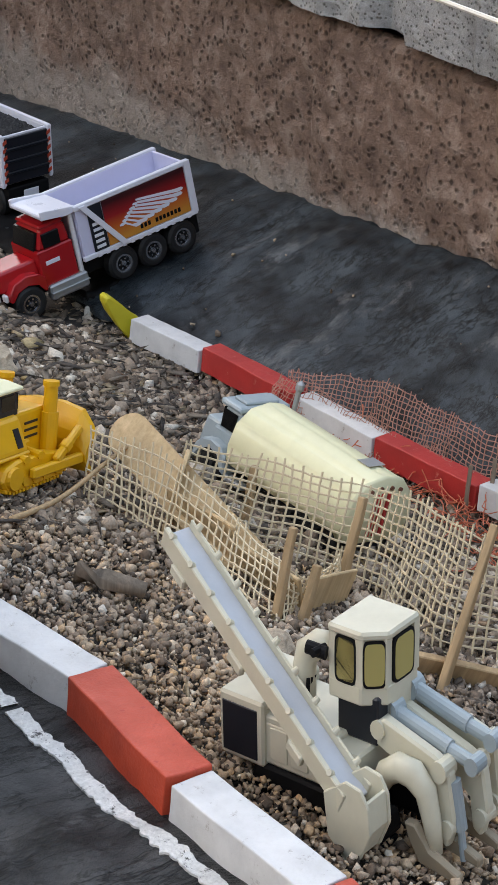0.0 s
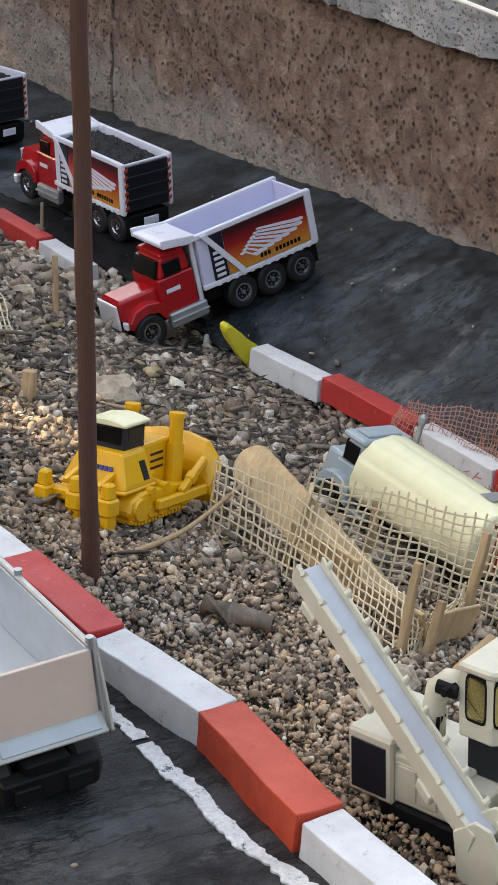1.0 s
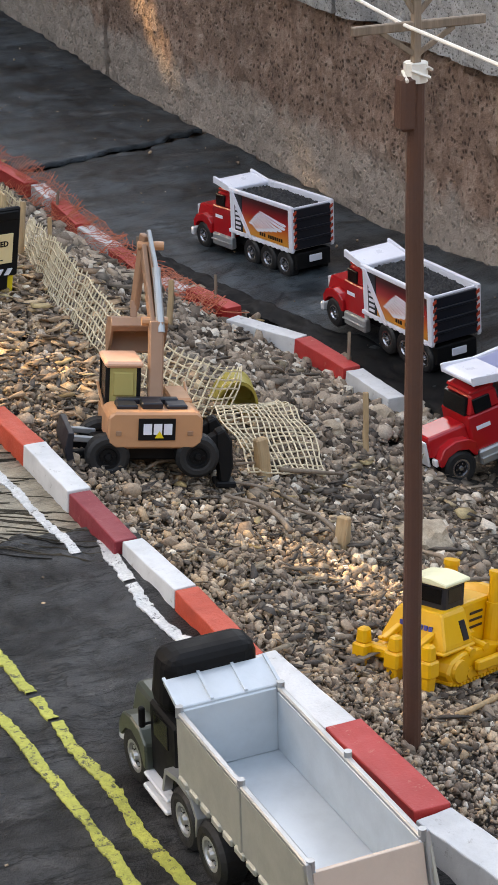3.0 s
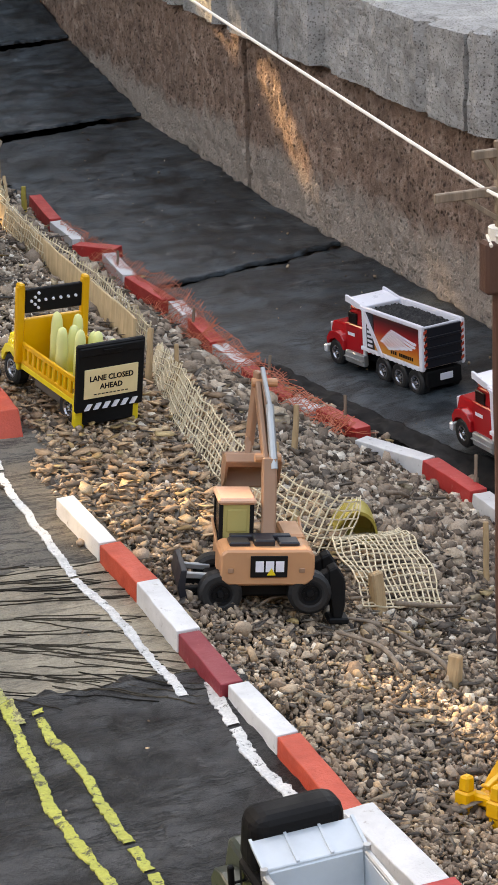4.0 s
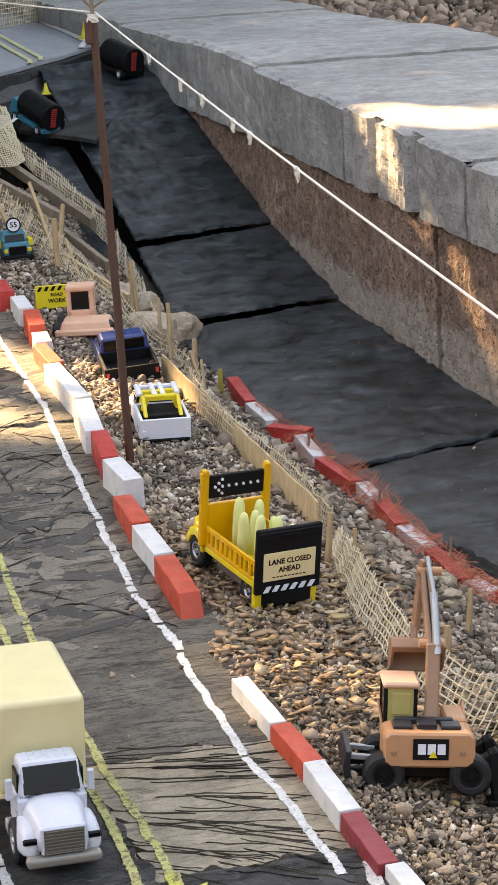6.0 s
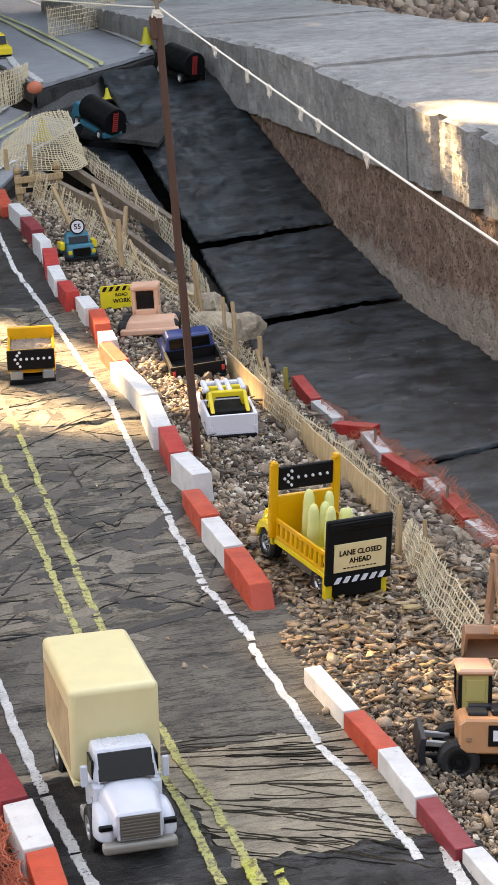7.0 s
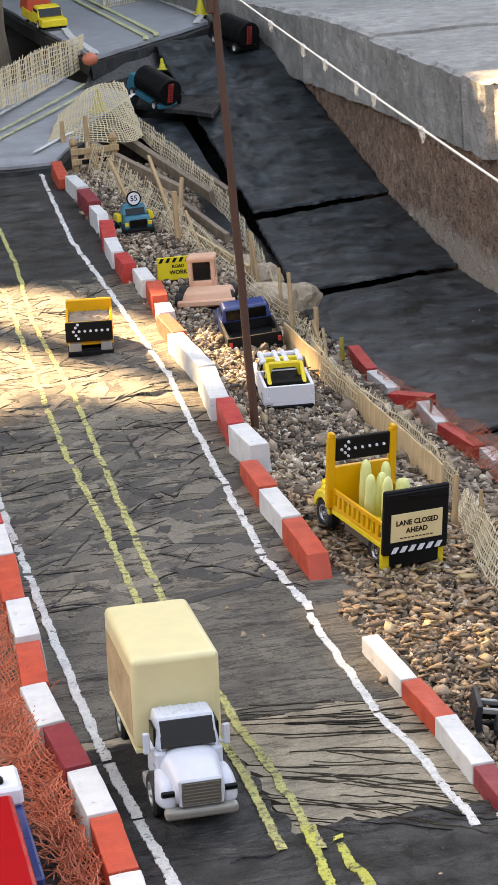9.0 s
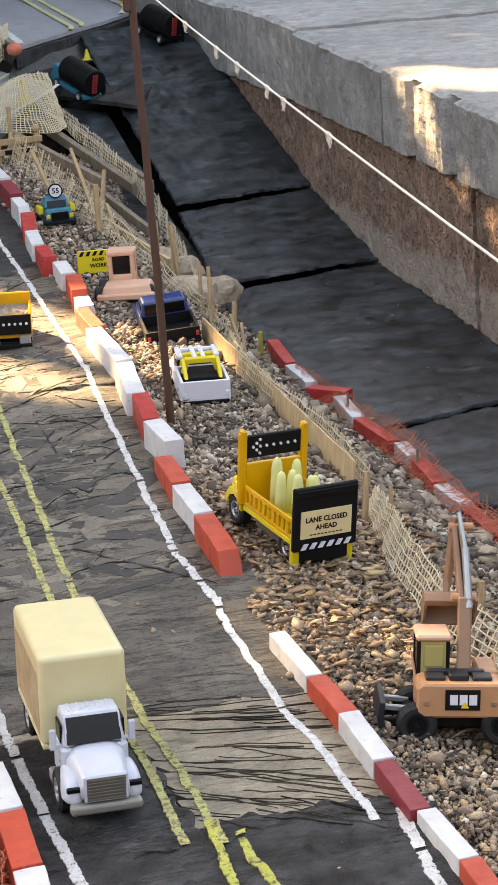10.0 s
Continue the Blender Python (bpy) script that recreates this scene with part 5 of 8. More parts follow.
    part("board_latch", bx(B(), -6, 6, -38, -37, 46.5, 47.6, 0.1), BLACK, sign)
    part("board_foot", bx(B(), -16, 16, -36, -31, 4, 13, 0.8), BLACK, sign)
    part("sign_face", bx(B(), -17, 17, -37.2, -36.3, 20, 36.8, 0.1), SIGN_CREAM, sign, "cream sign face with dark words")
    bm = B()
    for k in range(6):
        prism(bm, [(-16.5 + k * 5.8, 13.2), (-13.6 + k * 5.8, 13.2), (-11.4 + k * 5.8, 16.6), (-14.3 + k * 5.8, 16.6)], "y", -37.3, -36.4)
    part("hazard_stripe", bm, WHITE, sign, "slanted white hazard stripes")
    face = Euler((radians(90), 0, 0)).to_matrix().to_4x4()
    words("LANE CLOSED", 4.35, BLACK, sign, Matrix.Translation((0, -.0373, .0312)) @ face)
    words("AHEAD", 4.35, BLACK, sign, Matrix.Translation((0, -.0373, .0262)) @ face)
    bm = B()
    for k in range(9):
        bx(bm, -11 + k * 2.5, -9.2 + k * 2.5, -37.35, -37.1, 21.8, 22.4, 0)
    part("print_bar", bm, BLACK, sign)
    # rounded pylons standing in the bed
    for x, y, h in ((-6, 16, 34), (-10, 2, 30), (2, 10, 27), (-4, -8, 31), (9, 18, 30), (4, -18, 24), (11, -2, 26), (13, -16, 26), (14, 8, 22), (-1, 24, 30)):
        bm = lathe(B(), [(3.5, 18), (3.4, 18 + h * 0.5), (3.2, 18 + h * 0.76), (2.8, 18 + h * 0.88), (2.0, 18 + h * 0.96), (0.9, 18 + h * 0.99), (0.2, 18 + h)], (x, y, 0), 16)
        part("pylon", bm, CAPSULE, T, "pale lime rounded pylon", True)
    return T


lane_truck(put(.3415, 1.2150, 14.0, 6.0, 3.0, dz=.003) @ Matrix.Diagonal((1.03, 1.03, 1.05, 1)))


def pickup(m, label, col, bed_col, roll_bar=None, L=80, W=40):
    T = thing("pickup", m, label, "pickup truck")
    h = W / 2
    bm = B()
    bx(bm, -h + 2, h - 2, -L / 2 + 2, L / 2 - 2, 4, 8, 0.5)
    part("chassis", bm, BLACK, T)
    axle_wheels(T, (-L * 0.29, L * 0.30), 7.5, 6, h, CHROME)
    bm = B()
    bx(bm, -h, h, -2, L / 2, 7, 17, 1.6, (1, 1, 0, 2), 2)
    part("bonnet", bm, col, T)
    bm = open_bed(B(), -h, h, -L / 2, 0, 6, 24 if roll_bar else 18, 2.4, 4)
    body = part("bed", bm, bed_col, T)
    bm = B()
    if roll_bar:
        bx(bm, -h + 3, h - 3, L * 0.20, L * 0.30, 17, 33, 2.0, (3.0, 3.0, -1.0, 5.0), 2)
        for s in (-1, 1):
            bx(bm, s * (h - 5) - 2.2, s * (h - 5) + 2.2, -4, L * 0.24, 30.5, 34, 1.0)
            bx(bm, s * 3.4 - 2.0, s * 3.4 + 2.0, -14, L * 0.24, 31, 34.2, 0.8)
    else:
        bx(bm, -h + 1, h - 1, -3, L * 0.30, 17, 29, 2.0, (3.5, 3.5, 2, 9), 2)
    cab = part("cab", bm, col, T)
    part("windscreen", prism(B(), [(L * 0.30 - 0.2, 18), (L * 0.30 + 0.6, 18), (L * 0.30 - 7.5, 27.6), (L * 0.30 - 8.6, 27.6)], "x", -h + 4.5, h - 4.5), GLASS, cab)
    # With a roll bar, a black block here stands for the dark interior.
    part("rear_window", bx(B(), -h + 6, h - 6, -3.2, -0.5, 19, 27, 0.3) if not roll_bar else bx(B(), -h + 5, h - 5, -L * 0.36, L * 0.20, 15, 23.5, 0.6), GLASS if not roll_bar else BLACK, cab)
    for s in (-1, 1):
        part("side_window", bx(B(), s * (h - 3.0) - 0.7, s * (h - 3.0) + 0.7, 1, L * 0.22, 19, 26, 0.3, (0.3, 0.3, 0, 2)), GLASS, cab)
        part("tail_lamp", bx(B(), s * (h - 2.5) - 1.5, s * (h - 2.5) + 1.5, -L / 2 - 0.6, -L / 2 + 0.4, 11, 15, 0.3), K_RED if roll_bar is None else WHITE, T)
    bm = B()
    bx(bm, -h + 1, h - 1, -L / 2 - 1.6, -L / 2 + 0.6, 4, 8, 0.6)
    part("bumper", bm, BLACK, T)
    if roll_bar:
        bm = B()
        prism(bm, [(-16, 22), (-13, 35), (13, 35), (16, 22), (12, 22), (10, 31.5), (-10, 31.5), (-12, 22)], "y", -16, -11, 0.8)
        part("roll_bar", bm, roll_bar, T, "yellow roll hoop")
        bm = B()
        prism(bm, [(-15.5, 22), (-13, 34), (13, 34), (15.5, 22), (12, 22), (10, 31), (-10, 31), (-12, 22)], "y", 0, 4, 0.8)
        part("roll_bar", bm, roll_bar, T, "yellow front hoop")
        for s in (-1, 1):
            part("side_hoop", prism(B(), [(-33, 23), (-16, 34), (-11, 34), (-13, 31), (-27, 22)], "x", s * 14 - 1.5, s * 14 + 1.5, 0.5), roll_bar, T, "yellow side hoop")
        part("bed_liner", bx(B(), -14, 14, -L / 2 + 4, -4, 10.2, 10.8, 0), BLACK, T)
    return T


pickup(put(.3650, 1.6400, -3.5, 6.0, 1.6, z=-.0092), "white toy pickup with yellow roll cage on gravel", WHITE, WHITE, LEMON, 84, 40)
pickup(put(.3805, 1.8650, -2.7, 6.0, -3.0, z=-.0102) @ Matrix.Diagonal((1, 1, 1.2, 1)), "blue toy pickup with black cargo bed on gravel", BLUE, BLACK, None, 100, 49)


def arrow_dump(m):
    T = thing("dump_truck", m, "yellow toy tipper with black arrow board on road", "dump truck")
    part("chassis", bx(B(), -14, 14, -32, 40, 5, 10, 0.6), BLACK, T)
    axle_wheels(T, (-20, 28), 8, 8, 20, CHROME)
    part("body", open_bed(B(), -20.5, 20.5, -30, 20, 13, 34, 2.2, 3), YELLOW, T)
    part("cab", bx(B(), -18, 18, 20, 40, 10, 36, 2.0, (2, 2, 0, 5), 2), YELLOW, T)
    part("headboard", bx(B(), -20.5, 20.5, 16, 20, 30, 42, 1.0), YELLOW, T)
    bm = B()
    bx(bm, -21, 20, -35, -32.5, 17.5, 35, 0.5)
    board = part("arrow_board", bm, BLACK, T, "black arrow board")
    bm = B()
    for x, z in [(-14, 27), (-12, 30.5), (-10, 33), (-12, 23.5), (-10, 20.5), (-9, 27)] + [(-4 + 5 * k, 27) for k in range(5)]:
        tube(bm, (x, -35, z), (x, -36, z), 1.3, 1.0, seg=10)
    part("lamp_dot", bm, WHITE, board, "white lamps in an arrow")
    bm = B()
    bx(bm, -19, -8, -34, -30, 8, 16, 0.8)
    bx(bm, 9, 19, -34, -30, 8, 16, 0.8)
    part("tail_box", bm, GREYMETAL, T)
    part("bumper", bx(B(), -20, 20, -35, -31, 3.5, 8.5, 0.8), BLACK, T)
    bm = bmesh.new()
    bmesh.ops.create_grid(bm, x_segments=14, y_segments=16, size=0.5)
    for v in bm.verts:
        x, y = v.co.x * 36, v.co.y * 45
        v.co = Vector((x, y - 5, 31 + 2.6 * noise.noise((x * 0.3, y * 0.3, 2)) + 2 * noise.noise((x * 0.7, y * 0.7, 5)))) * MM
    part("load", bm, GRAVEL, T, "heap of pale pebbles")
    return T


arrow_dump(put(.2340, 1.8460, -7.0, 4.0, 1.4, z=.004))
# ---- construction machines ----
def bar(bm, p0, p1, w, h, b=0.4):
    """A square bar between two points, w across and h deep."""
    p0, p1 = Vector(p0), Vector(p1)
    d = (p1 - p0).normalized()
    side = d.cross(Vector((0, 0, 1)))
    side = side.normalized() if side.length > 1e-4 else Vector((1, 0, 0))
    up = side.cross(d)
    vs = [bm.verts.new((p + side * sx * w / 2 + up * sz * h / 2) * MM) for p in (p0, p1) for sx, sz in ((-1, -1), (1, -1), (1, 1), (-1, 1))]
    fs = [bm.faces.new([vs[i] for i in f]) for f in ((3, 2, 1, 0), (4, 5, 6, 7), (0, 1, 5, 4), (1, 2, 6, 5), (2, 3, 7, 6), (3, 0, 4, 7))]
    if b:
        bmesh.ops.bevel(bm, geom=list({e for f in fs for e in f.edges}), offset=b * MM, segments=1, affect="EDGES", clamp_overlap=True)
    return bm


def excavator(m):
    T = thing("excavator", m, "orange toy wheeled excavator with raised brown arm", "excavator")
    part("undercarriage", bx(B(), -25, 25, -8, 12, 6, 14, 1.0), BLACK, T)
    for y in (-19.0, 20.0):
        for x, side in ((-12.5, -1), (15.0, 1)):
            wheel(T, x, y, 9.6, 8.5, BLACK, side).matrix_local = Matrix.Rotation(radians(90), 4, "Z")
    bm = B()
    prism(bm, [(-17, 13.5), (17, 13.5), (20.5, 16), (20.5, 27.5), (18, 29.5), (-18, 29.5), (-20.5, 27.5), (-20.5, 16)], "y", -17, 4, 1.0)
    bx(bm, -18.5, -9, 2, 30, 15, 24, 1.0)
    bx(bm, 9, 19, 2, 26, 15, 31, 1.0)
    body = part("house", bm, ORANGE, T, "orange rounded counterweight and house")
    part("badge", bx(B(), -7.5, 8.5, -17.7, -16.9, 17.5, 27, 0.1), BLACK, body, "black badge plate")
    bm = B()
    for x in (-5.4, -1.0, 3.4):
        bx(bm, x, x + 3.6, -18, -17.6, 20, 24.8, 0.05)
    part("badge_mark", bm, WHITE, body, "white block mark")
    part("badge_wedge", prism(B(), [(-0.4, 18.6), (1.5, 21.8), (3.4, 18.6)], "y", -18.15, -17.7), SIGN_YELLOW, body)
    bm = B()
    for k in range(3):
        bx(bm, -16 + k * 10.8, -7 + k * 10.8, -11, -1, 29.3, 31.2 + (k % 2), 0.5)
    bx(bm, -15, 12, -2, 2, 29, 32, 0.5)
    part("engine_cover", bm, NAVY, body, "dark engine deck panels")
    for x in (-16, 15):
        part("rear_lamp", bx(B(), x - 1.2, x + 1.2, -17.8, -17, 19.5, 21.5, 0.2), BROWNARM, body)
    # cab
    bm = B()
    bx(bm, -18.8, -3, 6, 27, 24, 27, 0.5)
    for x in (-18, -4.4):
        for y in (7, 25.6):
            bx(bm, x - 0.9, x + 0.9, y - 0.9, y + 0.9, 27, 44, 0.3)
    cab = part("cab_frame", bm, BLACK, T, "black cab frame")
    part("cab_roof", bx(B(), -19.4, -2.6, 5, 28, 43.6, 46.5, 1.0), PEACH, cab, "pale orange cab roof")
    # Olive colour stands for the greenish reflection in this window.
    bm = B()
    bx(bm, -15.6, -6.4, 6.0, 7.0, 31, 41.5, 0.8)
    bx(bm, -17.4, -5.0, 6.6, 7.2, 28, 43.5, 0.2)
    part("rear_window", bm, AMBER, cab, "olive window, its reflection put into the colour")
    part("side_window", bx(B(), -18.4, -17.8, 8.5, 24.5, 29, 42.5, 0.2), GLASS, cab)
    part("cab_seat", bx(B(), -15, -7, 12, 20, 27, 38, 1.0), BLACK, cab)
    # arm
    bm = B()
    bar(bm, (3, 6, 27), (4, 17, 62), 6.5, 9, 0.8)
    bar(bm, (2.2, 16, 60), (0, 36, 92), 2.4, 5, 0.5)
    bar(bm, (5.8, 16, 60), (2.6, 36, 92), 2.4, 5, 0.5)
    boom = part("boom", bm, BROWNARM, T, "brown two-piece boom")
    bm = B()
    bar(bm, (0.5, 37, 97), (-2, 42, 62), 3.0, 4.5, 0.6)
    bar(bm, (-2, 42, 66), (-3, 38, 52), 3, 4, 0.4)
    part("stick", bm, BROWNARM, T, "brown dipper stick")
    bm = B()
    tube(bm, (5.5, 12, 58), (4.5, 26, 84), 1.9, seg=10)
    tube(bm, (4.5, 26, 84), (2, 35, 99), 1.1, seg=8)
    part("ram", bm, GREYMETAL, boom, "grey hydraulic ram")
    for z, y in ((62, 17), (92, 36)):
        part("pin", tube(B(), (-2.5, y, z), (9, y, z), 2.0, seg=10), ORANGE, boom)
    bm = B()
    prism(bm, [(30, 57), (34, 60), (46, 58), (50, 48), (46, 41), (44, 42), (47, 48.5), (44, 55.5), (35, 57), (32, 54)], "x", -13, 11, 0.3)
    for x in (-13.6, 10.6):
        prism(bm, [(30, 57), (34, 60), (46, 58), (50, 48), (46, 41), (37, 46)], "x", x, x + 1.2, 0.2)
    part("bucket", bm, BROWNARM, T, "brown digging bucket")
    # stabiliser at one end, blade at the other
    for y in (-9, 11):
        bm = B()
        bar(bm, (22, y, 12), (31, y, 17), 7, 6)
        prism(bm, [(27, 19), (31, 21), (34.5, 16), (35.5, 4), (34, -3), (30, -3), (29.5, 8)], "y", y - 4.2, y + 4.2, 0.8)
        part("outrigger", bm, BLACK, T, "black stabiliser leg")
        part("foot_plate", bx(B(), 28, 37, y - 5.5, y + 5.5, -5, -2.4, 0.6), BLACK, T)
    part("blade", prism(B(), [(-33, -1), (-37, 6), (-38.5, 13), (-37, 20), (-34.5, 20), (-35.5, 12), (-34, 6), (-30, -1)], "y", -15, 18, 0.3), NAVY, T, "dark dozer blade")
    for y in (-6, 9):
        part("blade_arm", bar(B(), (-24, y, 9), (-35, y, 8), 4, 4), BLACK, T)
        part("blade_ram", bar(B(), (-22, y + 2, 14), (-35, y + 2, 15), 2.6, 2.6), GREYMETAL, T)
    for s in (-1, 1):
        bm = tube(B(), (s * 19, 4, 23), (s * 19.6, 27, 32), 0.7, seg=6)
        part("handrail", bm, ORANGE, T)
    return T


excavator(put(.3499, .9170, -12.0, -6.0, 4.5, z=-.0125) @ Matrix.Scale(1.06, 4))


def bulldozer(m):
    T = thing("bulldozer", m, "bright yellow toy bulldozer with dark cab on gravel", "bulldozer")
    for s in (-1, 1):
        bm = B()
        prism(bm, [(-26, 7), (-22, 1.5), (-16, 0), (18, 0), (24, 2), (27, 7), (24, 12), (8, 14), (-14, 15.5), (-23, 13)], "x", s * 16 - 4.6, s * 16 + 4.6, 1.2)
        tr = part("track", bm, YELLOW, T, "yellow moulded crawler track")
        for k in range(18):
            t = k / 17
            part("track_shoe", bx(B(), s * 16 - 5.1, s * 16 + 5.1, -23 + 46 * t - 0.9, -23 + 46 * t + 0.9, lerp(t, [0, 0.12, 0.88, 1], [1.4, -0.6, -0.6, 1.6]), lerp(t, [0, 0.12, 0.88, 1], [3.2, 1.0, 1.0, 3.4]), 0.2), YELLOW, tr)
        part("sprocket", tube(B(), (s * 20, -17, 7.5), (s * 22.2, -17, 7.5), 6.0, 5.4, seg=16), YELLOW, tr)
        part("idler", tube(B(), (s * 20, 18, 6.5), (s * 21.8, 18, 6.5), 5.2, 4.6, seg=16), YELLOW, tr)
        for y, z in ((-8, 4.5), (0, 4.2), (8, 4.2)):
            part("track_roller", tube(B(), (s * 19.8, y, z), (s * 21.4, y, z), 2.9, seg=12), YELLOW, tr)
        for y in (-7, 4):
            part("top_roller", tube(B(), (s * 12, y, 15.4), (s * 21.5, y - 1, 14.6), 2.2, seg=10), YELLOW, tr)
        part("push_arm", bar(B(), (s * 23.2, -7, 8), (s * 23.2, 33, 7), 3.4, 5.4, 0.8), YELLOW, T)
        part("brace", bar(B(), (s * 23, 12, 10), (s * 21.5, 34, 22), 3.4, 4.2, 0.8), YELLOW, T)
        part("brace_collar", bar(B(), (s * 22.6, 19, 14), (s * 22.2, 24, 16.8), 4.4, 5.2, 0.8), YELLOW, T)
    # flared fuel tank, body and narrower hood
    bm = B()
    prism(bm, [(-17.5, 17), (17.5, 17), (17.5, 19), (12.2, 33), (10.5, 34.2), (-10.5, 34.2), (-12.2, 33), (-17.5, 19)], "y", -25, -2, 0.8)
    for v in bm.verts:
        if v.co.y < -0.014:
            v.co.y += 0.30 * (v.co.z - 0.017)
    tank = part("tank", bm, YELLOW, T, "flared yellow rear tank")
    part("tank_lip", bx(B(), -18.3, 18.3, -26.4, -1, 15.6, 17.6, 0.7), YELLOW, tank)
    for k in range(7):
        part("print_bar", prism(B(), [(-8.6 + k * 2.6, 25.2), (-6.8 + k * 2.6, 25.2), (-6.8 + k * 2.6, 27.6), (-8.6 + k * 2.6, 27.6)], "y", -22.9, -22.2), BLUE_INK, tank, "blue bar of maker's print")
    for s in (-1, 1):
        part("vent_plate", prism(B(), [(s * 17.0, 19.8), (s * 17.6, 20.0), (s * 14.2, 29.0), (s * 13.6, 28.8)], "y", -9.5, -5.5), NAVY, tank)
    bm = B()
    bx(bm, -12, 12, -22, 8, 8, 20, 1.0)
    bx(bm, -10, 10, -4, 25, 10, 34, 1.6, (0.6, 0.6, 0, 2.5), 2)
    bx(bm, -11, 11, 22.6, 26.6, 11, 30, 1.0)
    body = part("body", bm, YELLOW, T, "yellow engine hood and body")
    for z in (20, 23.5, 27):
        part("hood_slot", bx(B(), 9.4, 10.05, 6, 16, z, z + 1.2, 0.05), NAVY, body)
    cab = part("cab", bx(B(), -9.6, 9.6, -15, 1.5, 33, 46, 1.0, (0.4, 0.4, 0.8, 0.8)), NAVY, T, "dark grey cab")
    part("side_window", bx(B(), 8.8, 9.5, -12, -1.5, 36.5, 44, 0.2), GLASS, cab)
    part("rear_window", bx(B(), -7.5, 7.5, -14.9, -14.3, 36.5, 44, 0.2), GLASS, cab)
    part("cab_roof", prism(B(), [(-11, 45.6), (11, 45.6), (11, 47.4), (2, 49.0), (-2, 49.0), (-11, 47.4)], "y", -16.5, 3, 0.5), TANK, cab, "pale cream cab roof")
    for x in (-3.4, 3.4):
        part("exhaust", tube(B(), (x, 7, 33), (x, 7, 42), 1.5, seg=8), BLACK, T)
    for s in (-1, 1):
        bm = B()
        tube(bm, (s * 12.6, 20.5, 9), (s * 12.6, 22, 31), 4.2, seg=16)
        tube(bm, (s * 12.6, 21.8, 29), (s * 12.6, 22.6, 45), 3.3, seg=16)
        tube(bm, (s * 12.6, 22.5, 44), (s * 12.6, 22.7, 46.5), 3.9, seg=16)
        part("lift_cylinder", bm, YELLOW, T, "tall yellow lift cylinder")
    # blade: hollow in front, its upper corners cut back
    bm = B()
    cols = [(-26, 17), (-24, 22), (-19, 29), (-8, 31.5), (8, 31.5), (19, 29), (24, 22), (26, 17)]
    rings = []
    for x, top in cols:
        ring = []
        for back in (0, 1):
            for k in range(7):
                u = k / 6 if back == 0 else 1 - k / 6
                ring.append(bm.verts.new(Vector((x, 39 - back * 3.2 - 4.5 * math.sin(math.pi * u) + 3.0 * u * u, -1 + (top + 1) * u)) * MM))
        rings.append(ring)
    for a, c in zip(rings, rings[1:]):
        for k in range(14):
            bm.faces.new((a[k], a[(k + 1) % 14], c[(k + 1) % 14], c[k]))
    bm.faces.new(rings[0][::-1])
    bm.faces.new(rings[-1])
    part("blade", bm, YELLOW, T, "curved yellow blade")
    # ripper
    bm = B()
    bx(bm, -19, 19, -37, -31.5, 11, 17, 1.2)
    rip = part("ripper_beam", bm, YELLOW, T, "yellow ripper beam")
    for x in (-9, 9):
        part("ripper_link", bar(B(), (x, -22, 19), (x, -33, 15), 4, 4.5), YELLOW, rip)
        part("ripper_ram", bar(B(), (x, -22, 24), (x, -34, 20), 3, 3), YELLOW, rip)
    for x in (-17.5, 0, 17.5):
        tooth = part("ripper_tooth", bx(B(), x - 2.3, x + 2.3, -40, -34.5, -4, 12, 0.8, (-0.8, -0.8, -0.6, -0.4)), YELLOW, rip)
        part("ripper_socket", bx(B(), x - 4.0, x + 4.0, -41.5, -33.5, 9, 17.5, 1.0), YELLOW, tooth)
        part("ripper_cap", bx(B(), x - 3.0, x + 3.0, -40.6, -34.4, 17, 25, 1.1, (0.5, 0.5, 0.4, 0.4)), YELLOW, tooth)
    return T


bulldozer(put(.3945, .7135, -64.0, -8.0, -4.0, dz=.001) @ Matrix.Diagonal((.86, .85, .80, 1)))


